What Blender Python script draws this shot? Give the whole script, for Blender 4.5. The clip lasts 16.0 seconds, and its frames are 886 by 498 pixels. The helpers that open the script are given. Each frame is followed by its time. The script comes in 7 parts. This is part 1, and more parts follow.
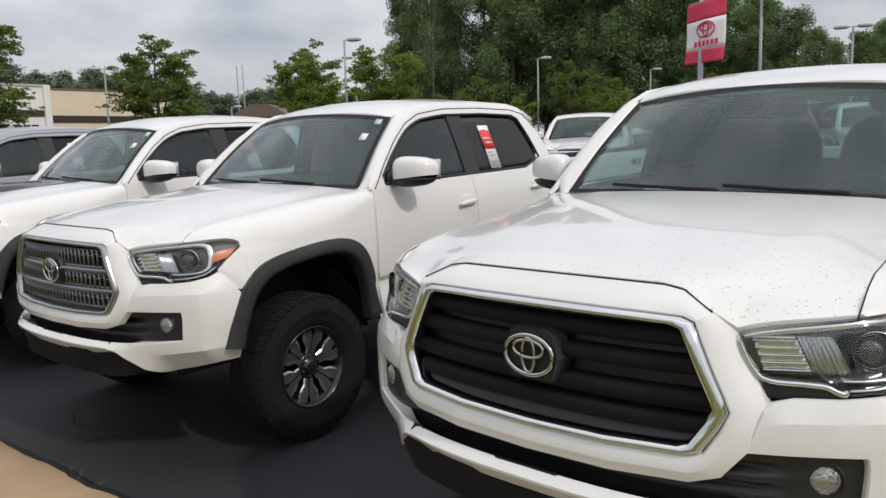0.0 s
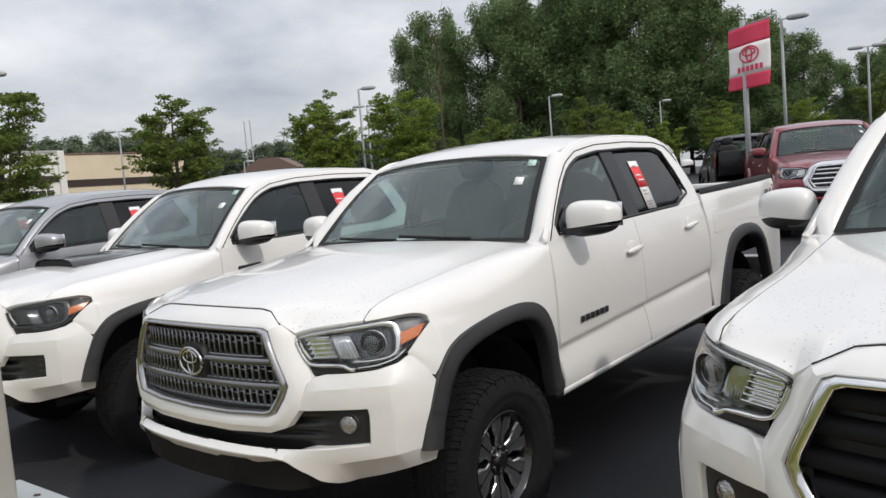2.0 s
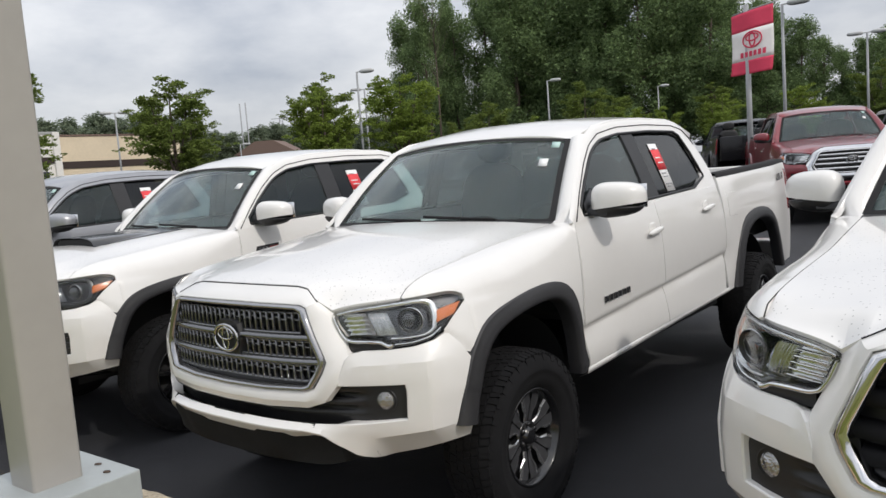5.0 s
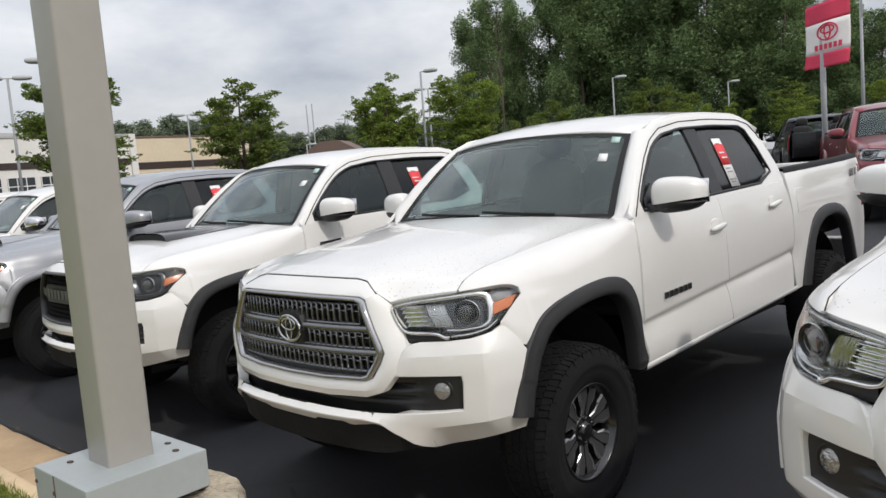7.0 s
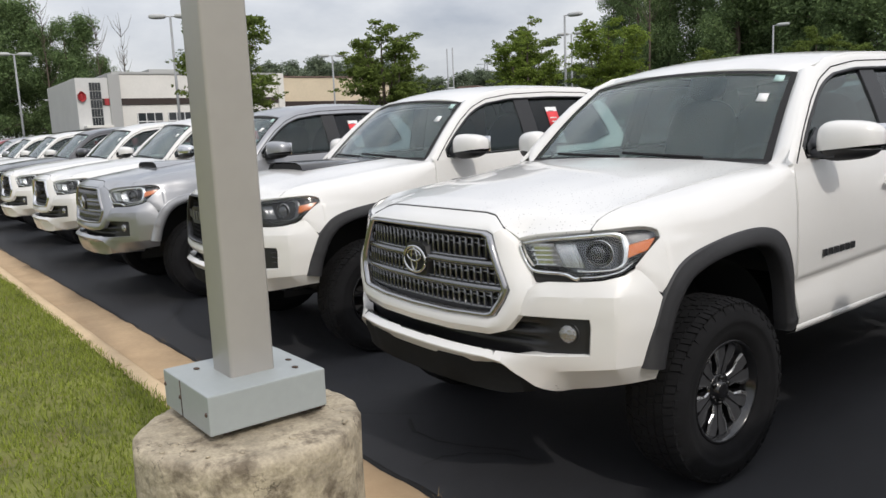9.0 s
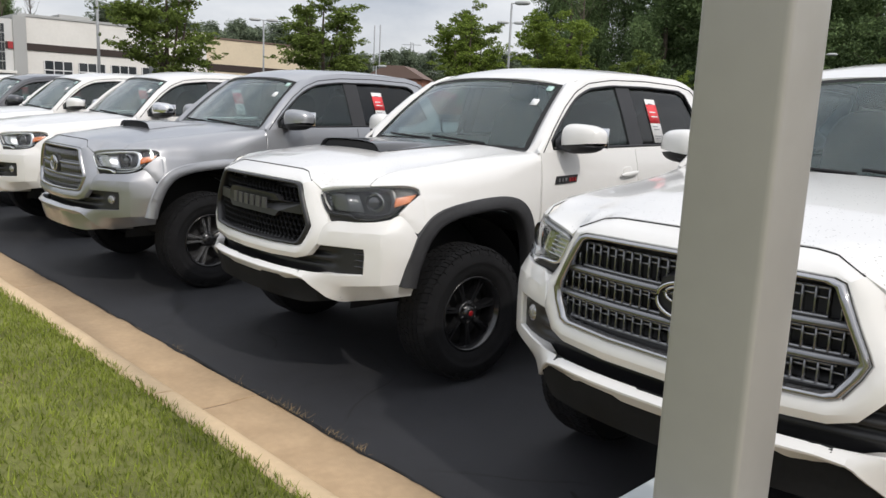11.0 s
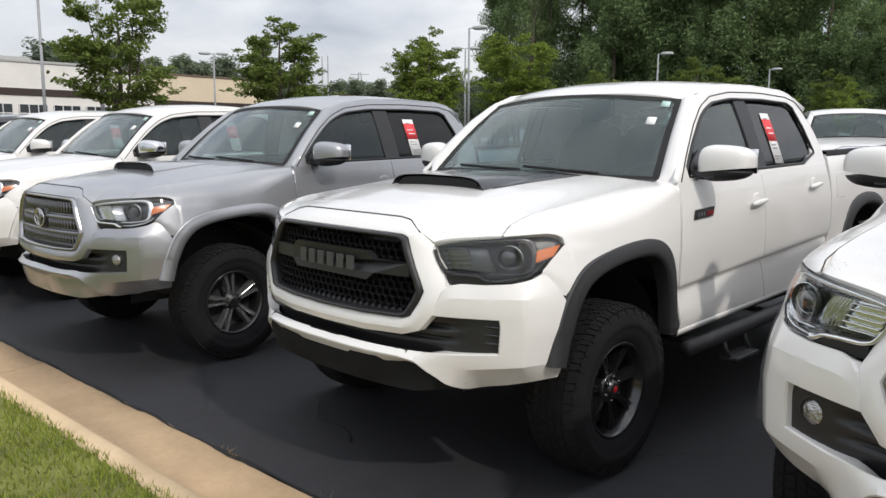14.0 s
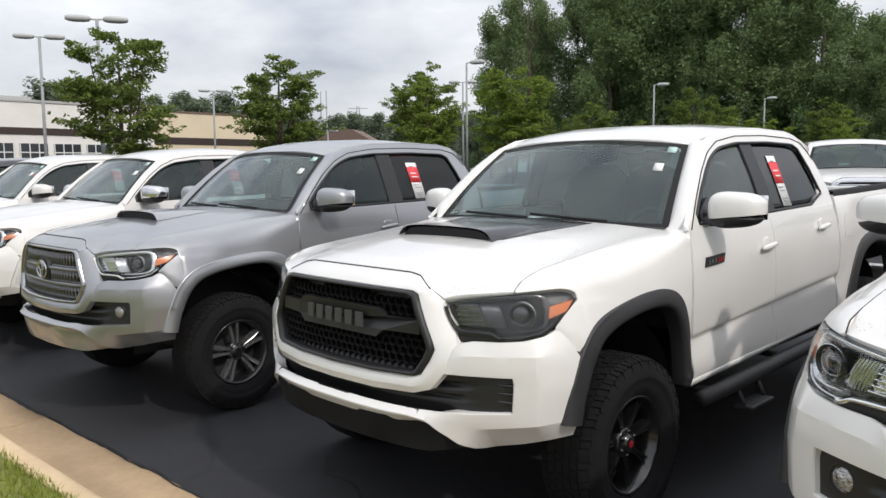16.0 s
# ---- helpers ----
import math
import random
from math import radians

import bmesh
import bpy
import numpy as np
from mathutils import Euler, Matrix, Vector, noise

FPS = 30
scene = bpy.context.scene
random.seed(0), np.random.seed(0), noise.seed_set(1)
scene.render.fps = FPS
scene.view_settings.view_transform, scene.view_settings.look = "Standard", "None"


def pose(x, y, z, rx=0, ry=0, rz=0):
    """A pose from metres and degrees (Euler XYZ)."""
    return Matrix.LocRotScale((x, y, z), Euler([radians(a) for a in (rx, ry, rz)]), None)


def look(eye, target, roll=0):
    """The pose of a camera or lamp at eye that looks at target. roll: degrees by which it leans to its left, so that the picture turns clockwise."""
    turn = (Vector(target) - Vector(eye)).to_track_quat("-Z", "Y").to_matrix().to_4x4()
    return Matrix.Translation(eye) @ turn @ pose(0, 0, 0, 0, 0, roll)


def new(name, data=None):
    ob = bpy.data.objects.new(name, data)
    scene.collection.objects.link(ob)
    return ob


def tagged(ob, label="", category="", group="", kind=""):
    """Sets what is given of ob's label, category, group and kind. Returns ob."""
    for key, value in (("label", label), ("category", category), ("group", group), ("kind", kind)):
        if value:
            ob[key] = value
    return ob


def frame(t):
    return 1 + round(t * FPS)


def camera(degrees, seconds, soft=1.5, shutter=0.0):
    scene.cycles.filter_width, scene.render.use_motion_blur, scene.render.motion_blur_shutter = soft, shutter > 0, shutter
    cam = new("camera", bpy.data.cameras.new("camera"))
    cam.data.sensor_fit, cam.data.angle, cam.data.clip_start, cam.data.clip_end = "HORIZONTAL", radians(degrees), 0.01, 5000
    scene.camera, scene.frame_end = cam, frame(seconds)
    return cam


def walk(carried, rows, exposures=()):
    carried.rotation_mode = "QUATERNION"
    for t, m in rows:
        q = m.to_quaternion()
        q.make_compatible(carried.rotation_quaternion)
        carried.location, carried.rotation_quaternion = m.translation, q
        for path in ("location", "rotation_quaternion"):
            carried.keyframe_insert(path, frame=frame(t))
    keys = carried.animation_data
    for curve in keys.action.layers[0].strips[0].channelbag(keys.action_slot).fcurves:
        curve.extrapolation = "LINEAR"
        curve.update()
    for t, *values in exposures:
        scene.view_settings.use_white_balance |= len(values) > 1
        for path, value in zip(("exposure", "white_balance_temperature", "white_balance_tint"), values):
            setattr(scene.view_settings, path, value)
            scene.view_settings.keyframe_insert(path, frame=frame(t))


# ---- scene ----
cam = camera(60.16, 16.0)
# seconds, eye x, y, z, yaw, pitch, roll
PATH = [
    (0.0, 3.864, -1.614, 1.511, 38.93, -7.87, 1.57),
    (0.5, 3.497, -1.656, 1.546, 40.92, -6.82, 1.44),
    (1.0, 3.128, -1.728, 1.545, 38.64, -5.36, 3.44),
    (1.5, 2.938, -1.715, 1.565, 37.40, -5.91, 4.69),
    (2.0, 2.790, -1.632, 1.566, 39.33, -4.66, 4.76),
    (2.5, 2.694, -1.687, 1.556, 38.77, -6.19, 5.78),
    (3.0, 2.670, -1.714, 1.554, 36.91, -6.55, 4.86),
    (3.2, 2.673, -1.727, 1.546, 37.80, -6.75, 4.20),
    (5.3, 2.706, -1.779, 1.563, 39.66, -5.49, 4.62),
    (5.5, 2.713, -1.792, 1.557, 41.29, -5.10, 5.27),
    (6.0, 2.733, -1.801, 1.559, 42.51, -4.70, 6.38),
    (6.5, 2.746, -1.804, 1.562, 44.24, -4.12, 5.38),
    (7.0, 2.741, -1.780, 1.542, 43.73, -5.55, 4.64),
    (7.5, 2.735, -1.750, 1.529, 42.75, -6.77, 4.79),
    (8.0, 2.757, -1.760, 1.500, 46.57, -5.79, 2.19),
    (8.5, 2.734, -1.743, 1.486, 52.92, -7.28, 1.82),
    (9.0, 2.652, -1.701, 1.473, 53.85, -8.79, 2.49),
    (9.5, 2.353, -1.854, 1.476, 51.10, -8.94, 1.34),
    (9.7, 2.185, -1.929, 1.504, 50.44, -8.65, 0.25),
    (11.8, 0.678, -2.006, 1.463, 47.21, -10.32, -3.03),
    (12.0, 0.576, -1.967, 1.470, 46.48, -9.16, -2.10),
    (12.5, 0.384, -1.884, 1.503, 44.84, -7.02, 1.63),
    (13.0, 0.278, -1.877, 1.499, 43.71, -6.18, 0.40),
    (13.5, 0.116, -1.894, 1.453, 43.07, -6.75, 0.51),
    (14.0, -0.052, -1.930, 1.457, 43.97, -8.09, -0.34),
    (14.5, -0.126, -1.904, 1.512, 41.50, -7.65, -0.33),
    (15.0, -0.126, -1.933, 1.535, 42.00, -5.93, 1.15),
    (15.5, -0.120, -1.955, 1.523, 44.83, -5.67, 1.87),
    (16.0, -0.120, -1.918, 1.547, 43.85, -5.75, 0.48),
]
EXPOSURE = [(0.0, -0.05), (2.5, 0.06), (9.7, 0.11), (11.8, 0.22), (16.0, 0.24)]   # seconds, stops
walk(cam, [(t, pose(x, y, z, 90 + pitch, roll, yaw)) for t, x, y, z, yaw, pitch, roll in PATH], EXPOSURE)

# ---- world, sun, exposure ----
SUN_EL, SUN_AZ = 42.0, 96.0        # degrees above the horizon; degrees from +y towards +x
scene.view_settings.exposure = 0.0
world = bpy.data.worlds.new("sky")
scene.world = world
world.use_nodes = True
wn = world.node_tree
wn.nodes.clear()
w_out = wn.nodes.new("ShaderNodeOutputWorld")
w_bg = wn.nodes.new("ShaderNodeBackground")
w_sky = wn.nodes.new("ShaderNodeTexSky")
w_sky.sky_type, w_sky.sun_disc = "NISHITA", False
w_sky.sun_elevation, w_sky.sun_rotation = radians(SUN_EL), radians(SUN_AZ)
w_sky.dust_density = 3.0
w_tc = wn.nodes.new("ShaderNodeTexCoord")
w_map = wn.nodes.new("ShaderNodeMapping")
w_map.inputs["Scale"].default_value = (1.0, 1.0, 2.3)
w_map.inputs["Location"].default_value = (0.35, 0.1, 0.0)
w_n1 = wn.nodes.new("ShaderNodeTexNoise")
w_n1.inputs["Scale"].default_value = 2.6
w_n1.inputs["Detail"].default_value = 7.0
w_n1.inputs["Roughness"].default_value = 0.55
w_ramp = wn.nodes.new("ShaderNodeValToRGB")
w_ramp.color_ramp.elements[0].position, w_ramp.color_ramp.elements[0].color = 0.36, (3.8, 4.05, 4.6, 1)
w_ramp.color_ramp.elements[1].position, w_ramp.color_ramp.elements[1].color = 0.66, (7.6, 7.6, 7.7, 1)
w_mix = wn.nodes.new("ShaderNodeMix")
w_mix.data_type = "RGBA"
w_mix.inputs["Factor"].default_value = 0.86
wn.links.new(w_tc.outputs["Generated"], w_map.inputs["Vector"])
wn.links.new(w_map.outputs["Vector"], w_n1.inputs["Vector"])
wn.links.new(w_n1.outputs["Fac"], w_ramp.inputs["Fac"])
wn.links.new(w_sky.outputs["Color"], w_mix.inputs["A"])
wn.links.new(w_ramp.outputs["Color"], w_mix.inputs["B"])
# an overcast sky is brightest overhead
w_sep = wn.nodes.new("ShaderNodeSeparateXYZ")
wn.links.new(w_tc.outputs["Generated"], w_sep.inputs["Vector"])
w_up = wn.nodes.new("ShaderNodeMapRange")
w_up.inputs["From Min"].default_value, w_up.inputs["From Max"].default_value = 0.0, 1.0
w_up.inputs["To Min"].default_value, w_up.inputs["To Max"].default_value = 0.87, 1.86
wn.links.new(w_sep.outputs["Z"], w_up.inputs["Value"])
w_sc = wn.nodes.new("ShaderNodeVectorMath")
w_sc.operation = "SCALE"
wn.links.new(w_mix.outputs["Result"], w_sc.inputs[0])
wn.links.new(w_up.outputs["Result"], w_sc.inputs["Scale"])
wn.links.new(w_sc.outputs["Vector"], w_bg.inputs["Color"])
w_bg.inputs["Strength"].default_value = 0.119
wn.links.new(w_bg.outputs["Background"], w_out.inputs["Surface"])
sun = new("sun", bpy.data.lights.new("sun", "SUN"))
sun.data.energy, sun.data.angle, sun.data.color = 1.5, radians(2.0), (1.0, 0.95, 0.88)
sun.matrix_world = look((0, 0, 0), (-math.sin(radians(SUN_AZ)) * math.cos(radians(SUN_EL)), -math.cos(radians(SUN_AZ)) * math.cos(radians(SUN_EL)), -math.sin(radians(SUN_EL))))
sun.location = (20, 0, 30)

# ---- materials ----
def material(name, color, rough=0.5, metal=0.0, vary=0.0, grain=8.0, bump=0.0, bump_scale=200.0, coat=0.0, rand=0.0, dirt=None, spec=0.5, dirt_at=(0.55, 0.75), dirt_scale=3.0):
    """Principled surface with colour variation at two scales and fine relief."""
    m = bpy.data.materials.new(name)
    m.use_nodes = True
    nt = m.node_tree
    b = nt.nodes["Principled BSDF"]
    b.inputs["Roughness"].default_value, b.inputs["Metallic"].default_value = rough, metal
    b.inputs["Specular IOR Level"].default_value = spec
    b.inputs["Coat Weight"].default_value, b.inputs["Coat Roughness"].default_value = coat, 0.03
    tc = nt.nodes.new("ShaderNodeTexCoord")
    col = nt.nodes.new("ShaderNodeRGB")
    col.outputs[0].default_value = (*color, 1)
    last = col.outputs[0]
    if vary:
        for sc, amt in ((grain, vary), (grain * 9.0, vary * 0.6)):
            n = nt.nodes.new("ShaderNodeTexNoise")
            n.inputs["Scale"].default_value, n.inputs["Detail"].default_value = sc, 5.0
            nt.links.new(tc.outputs["Object"], n.inputs["Vector"])
            mr = nt.nodes.new("ShaderNodeMapRange")
            mr.inputs["From Min"].default_value, mr.inputs["From Max"].default_value = 0.3, 0.7
            mr.inputs["To Min"].default_value, mr.inputs["To Max"].default_value = 1 - amt, 1 + amt
            nt.links.new(n.outputs["Fac"], mr.inputs["Value"])
            mx = nt.nodes.new("ShaderNodeVectorMath")
            mx.operation = "SCALE"
            nt.links.new(last, mx.inputs[0])
            nt.links.new(mr.outputs["Result"], mx.inputs["Scale"])
            last = mx.outputs["Vector"]
    if rand:
        oi = nt.nodes.new("ShaderNodeObjectInfo")
        mr = nt.nodes.new("ShaderNodeMapRange")
        mr.inputs["To Min"].default_value, mr.inputs["To Max"].default_value = 1 - rand, 1 + rand
        nt.links.new(oi.outputs["Random"], mr.inputs["Value"])
        mx = nt.nodes.new("ShaderNodeVectorMath")
        mx.operation = "SCALE"
        nt.links.new(last, mx.inputs[0])
        nt.links.new(mr.outputs["Result"], mx.inputs["Scale"])
        last = mx.outputs["Vector"]
    if dirt:
        n = nt.nodes.new("ShaderNodeTexNoise")
        n.inputs["Scale"].default_value, n.inputs["Detail"].default_value = dirt_scale, 8.0
        n.inputs["Roughness"].default_value = 0.65
        nt.links.new(tc.outputs["Object"], n.inputs["Vector"])
        mr = nt.nodes.new("ShaderNodeMapRange")
        mr.inputs["From Min"].default_value, mr.inputs["From Max"].default_value = dirt_at
        nt.links.new(n.outputs["Fac"], mr.inputs["Value"])
        mx = nt.nodes.new("ShaderNodeMix")
        mx.data_type = "RGBA"
        mx.inputs["B"].default_value = (*dirt, 1)
        nt.links.new(mr.outputs["Result"], mx.inputs["Factor"])
        nt.links.new(last, mx.inputs["A"])
        last = mx.outputs["Result"]
    nt.links.new(last, b.inputs["Base Color"])
    if bump:
        n = nt.nodes.new("ShaderNodeTexNoise")
        n.inputs["Scale"].default_value, n.inputs["Detail"].default_value = bump_scale, 4.0
        nt.links.new(tc.outputs["Object"], n.inputs["Vector"])
        bp = nt.nodes.new("ShaderNodeBump")
        bp.inputs["Strength"].default_value, bp.inputs["Distance"].default_value = bump, 0.01
        nt.links.new(n.outputs["Fac"], bp.inputs["Height"])
        nt.links.new(bp.outputs["Normal"], b.inputs["Normal"])
    return m


def glass(name, color, rough=0.0, ior=1.45):
    m = bpy.data.materials.new(name)
    m.use_nodes = True
    b = m.node_tree.nodes["Principled BSDF"]
    b.inputs["Base Color"].default_value = (*color, 1)
    b.inputs["Transmission Weight"].default_value = 1.0
    b.inputs["Roughness"].default_value, b.inputs["IOR"].default_value = rough, ior
    return m


def pane(name, tint, haze, film=(0.40, 0.47, 0.45), gloss=0.045):
    """Thin glass: clear tint, mirror gloss at its surface, and a light film of dust."""
    m = bpy.data.materials.new(name)
    m.use_nodes = True
    nt = m.node_tree
    nt.nodes.remove(nt.nodes["Principled BSDF"])
    tr = nt.nodes.new("ShaderNodeBsdfTransparent")
    tr.inputs["Color"].default_value = (*tint, 1)
    df = nt.nodes.new("ShaderNodeBsdfDiffuse")
    df.inputs["Color"].default_value = (*film, 1)
    no = nt.nodes.new("ShaderNodeTexNoise")
    no.inputs["Scale"].default_value, no.inputs["Detail"].default_value = 2.5, 4.0
    tc = nt.nodes.new("ShaderNodeTexCoord")
    nt.links.new(tc.outputs["Object"], no.inputs["Vector"])
    mr = nt.nodes.new("ShaderNodeMapRange")
    mr.inputs["To Min"].default_value, mr.inputs["To Max"].default_value = haze * 0.7, haze * 1.3
    nt.links.new(no.outputs["Fac"], mr.inputs["Value"])
    m1 = nt.nodes.new("ShaderNodeMixShader")
    nt.links.new(mr.outputs["Result"], m1.inputs["Fac"])
    nt.links.new(tr.outputs["BSDF"], m1.inputs[1])
    nt.links.new(df.outputs["BSDF"], m1.inputs[2])
    gl = nt.nodes.new("ShaderNodeBsdfGlossy")
    gl.inputs["Roughness"].default_value = 0.02
    fr = nt.nodes.new("ShaderNodeLayerWeight")
    fr.inputs["Blend"].default_value = 0.5
    pw = nt.nodes.new("ShaderNodeMath")
    pw.operation, pw.inputs[1].default_value = "POWER", 4.5
    nt.links.new(fr.outputs["Facing"], pw.inputs[0])
    sh = nt.nodes.new("ShaderNodeMapRange")
    sh.inputs["To Min"].default_value, sh.inputs["To Max"].default_value = gloss, 0.95
    nt.links.new(pw.outputs[0], sh.inputs["Value"])
    m2 = nt.nodes.new("ShaderNodeMixShader")
    nt.links.new(sh.outputs["Result"], m2.inputs["Fac"])
    nt.links.new(m1.outputs["Shader"], m2.inputs[1])
    nt.links.new(gl.outputs["BSDF"], m2.inputs[2])
    nt.links.new(m2.outputs["Shader"], nt.nodes["Material Output"].inputs["Surface"])
    return m


def speckled(m, color=(0.10, 0.09, 0.08), scale=60.0, size=0.16, zmin=1.0):
    """Dried water and pollen specks on a paint."""
    nt = m.node_tree
    b = nt.nodes["Principled BSDF"]
    src = b.inputs["Base Color"].links[0].from_socket
    tc = nt.nodes.new("ShaderNodeTexCoord")
    vo = nt.nodes.new("ShaderNodeTexVoronoi")
    vo.inputs["Scale"].default_value = scale
    nt.links.new(tc.outputs["Object"], vo.inputs["Vector"])
    lt = nt.nodes.new("ShaderNodeMath")
    lt.operation = "LESS_THAN"
    lt.inputs[1].default_value = size
    nt.links.new(vo.outputs["Distance"], lt.inputs[0])
    no = nt.nodes.new("ShaderNodeTexNoise")
    no.inputs["Scale"].default_value = 5.0
    nt.links.new(tc.outputs["Object"], no.inputs["Vector"])
    gt = nt.nodes.new("ShaderNodeMath")
    gt.operation = "GREATER_THAN"
    gt.inputs[1].default_value = 0.46
    nt.links.new(no.outputs["Fac"], gt.inputs[0])
    mu = nt.nodes.new("ShaderNodeMath")
    mu.operation = "MULTIPLY"
    nt.links.new(lt.outputs[0], mu.inputs[0])
    nt.links.new(gt.outputs[0], mu.inputs[1])
    sc = nt.nodes.new("ShaderNodeMath")
    sc.operation = "MULTIPLY"
    sc.inputs[1].default_value = 0.5
    nt.links.new(mu.outputs[0], sc.inputs[0])
    mx = nt.nodes.new("ShaderNodeMix")
    mx.data_type = "RGBA"
    mx.inputs["B"].default_value = (*color, 1)
    nt.links.new(sc.outputs[0], mx.inputs["Factor"])
    nt.links.new(src, mx.inputs["A"])
    nt.links.new(mx.outputs["Result"], b.inputs["Base Color"])
    return m


M = {}
M["white"] = material("white paint", (0.715, 0.702, 0.680), 0.28, coat=0.8, vary=0.012, grain=1.5)
M["hood_white"] = speckled(material("white paint with specks", (0.715, 0.702, 0.680), 0.28, coat=0.8, vary=0.012, grain=1.5))
M["silver"] = material("silver paint", (0.34, 0.344, 0.358), 0.33, metal=0.76, coat=0.8, vary=0.02, grain=2)
M["hood_silver"] = M["silver"]
M["red"] = material("red paint", (0.18, 0.010, 0.018), 0.3, coat=0.9, vary=0.02, grain=2)
M["hood_red"] = M["red"]
M["black"] = material("black paint", (0.006, 0.006, 0.008), 0.25, coat=0.3, spec=0.3)
M["hood_black"] = M["black"]
M["grey"] = material("dark grey paint", (0.07, 0.072, 0.08), 0.3, metal=0.5, coat=0.8)
M["hood_grey"] = M["grey"]
M["flare"] = material("grained black plastic", (0.022, 0.022, 0.024), 0.55, vary=0.12, grain=6, bump=0.15, bump_scale=900)
M["plastic"] = material("black plastic", (0.014, 0.014, 0.0155), 0.45, vary=0.1, grain=10)
M["decal"] = material("black vinyl", (0.014, 0.014, 0.016), 0.22, coat=0.4, vary=0.1, grain=6)
M["bed"] = material("matt black bed liner", (0.010, 0.010, 0.011), 0.95, vary=0.15, grain=8)
M["skid"] = material("dark charcoal plastic", (0.015, 0.0155, 0.016), 0.85, vary=0.12, grain=6, spec=0.12)
M["liner"] = material("wheel well liner", (0.015, 0.015, 0.016), 0.9)
M["under"] = material("underbody steel", (0.017, 0.017, 0.018), 0.8, vary=0.2, grain=5)
M["rubber"] = material("tyre rubber", (0.0085, 0.0085, 0.0095), 0.9, spec=0.25, vary=0.2, grain=14, bump=0.2, bump_scale=300)
M["rim_dark"] = material("machined dark alloy", (0.13, 0.132, 0.14), 0.30, metal=0.65, vary=0.1, grain=20)
M["rim_black"] = material("gloss black alloy", (0.010, 0.010, 0.011), 0.22, coat=0.5)
M["rim_silver"] = material("silver alloy", (0.60, 0.60, 0.61), 0.24, metal=0.9)
M["chrome"] = material("chrome", (0.66, 0.66, 0.67), 0.06, metal=1.0)
M["emblem"] = material("polished emblem metal", (0.50, 0.50, 0.51), 0.1, metal=1.0)
M["satin"] = material("satin grey metal", (0.36, 0.36, 0.37), 0.14, metal=0.92)
M["grille_grey"] = material("painted grey grille bars", (0.20, 0.202, 0.21), 0.22, metal=0.85)
M["lamp_grey"] = material("grey lamp housing", (0.11, 0.112, 0.118), 0.17, metal=0.8)
M["lamp_white"] = material("bright lamp bezel", (0.72, 0.73, 0.74), 0.16, metal=0.85)
M["lamp_eye"] = material("dark projector glass", (0.02, 0.022, 0.026), 0.05, coat=1.0)
M["slat"] = material("flat black slats", (0.006, 0.006, 0.007), 0.7, spec=0.2)
M["fog_glass"] = material("ribbed fog lamp glass", (0.40, 0.40, 0.40), 0.07, metal=0.9, bump=1.0, bump_scale=70)
M["glass"] = pane("windshield glass", (0.88, 0.96, 0.95), 0.022, (0.42, 0.56, 0.56))
M["tint"] = pane("tinted privacy glass", (0.24, 0.26, 0.27), 0.006)
M["tint2"] = pane("lightly tinted side glass", (0.58, 0.66, 0.66), 0.012)
M["lens"] = pane("clear lamp lens", (0.985, 0.99, 0.99), 0.001, (0.75, 0.76, 0.78), 0.028)
M["lamp_dark"] = material("smoked lamp bezel", (0.018, 0.018, 0.020), 0.25)
M["lamp_chrome"] = material("lamp reflector", (0.74, 0.75, 0.76), 0.09, metal=0.97)
M["lamp_fluted"] = material("fluted lamp reflector", (0.56, 0.57, 0.58), 0.1, metal=0.95)
M["lamp_smoke"] = material("smoked lamp reflector", (0.16, 0.165, 0.17), 0.14, metal=0.95)
M["amber"] = material("amber reflector", (0.55, 0.135, 0.022), 0.25, coat=0.6)
M["red_lens"] = material("red lamp lens", (0.16, 0.008, 0.01), 0.2, coat=0.6)
M["seat"] = material("grey seat cloth", (0.032, 0.032, 0.033), 0.9, vary=0.15, grain=10)
M["dash"] = material("dark dashboard plastic", (0.025, 0.025, 0.026), 0.6)
M["paper"] = material("white paper", (0.80, 0.80, 0.79), 0.7)
M["sticker_red"] = material("red printed paper", (0.72, 0.05, 0.06), 0.6)
M["print"] = material("grey print", (0.35, 0.35, 0.36), 0.7)
M["badge_dark"] = material("dark chrome badge", (0.09, 0.09, 0.095), 0.25, metal=0.8)
M["letter"] = material("grey cut-out panel", (0.062, 0.062, 0.066), 0.4)
M["badge_red"] = material("red enamel", (0.24, 0.008, 0.012), 0.3)
M["asphalt"] = material("sealed asphalt", (0.0185, 0.019, 0.0225), 0.72, vary=0.22, grain=0.9, bump=0.5, bump_scale=260, dirt=(0.024, 0.0238, 0.026), dirt_at=(0.56, 0.72), dirt_scale=0.8)
M["gutter"] = material("brown stained concrete", (0.46, 0.325, 0.195), 0.85, vary=0.09, grain=3, bump=0.3, bump_scale=180, dirt=(0.34, 0.23, 0.13), dirt_at=(0.5, 0.8), dirt_scale=1.6)
M["kerb"] = material("tan concrete kerb", (0.60, 0.45, 0.28), 0.85, vary=0.08, grain=3, bump=0.3, bump_scale=180, dirt=(0.48, 0.345, 0.205), dirt_at=(0.5, 0.8), dirt_scale=1.6)
M["joint"] = material("dirt in joints", (0.05, 0.04, 0.03), 0.95)
M["base_conc"] = material("weathered concrete", (0.37, 0.315, 0.23), 0.95, vary=0.28, grain=12, bump=1.0, bump_scale=34, dirt=(0.15, 0.12, 0.085), dirt_at=(0.50, 0.64), dirt_scale=11.0)
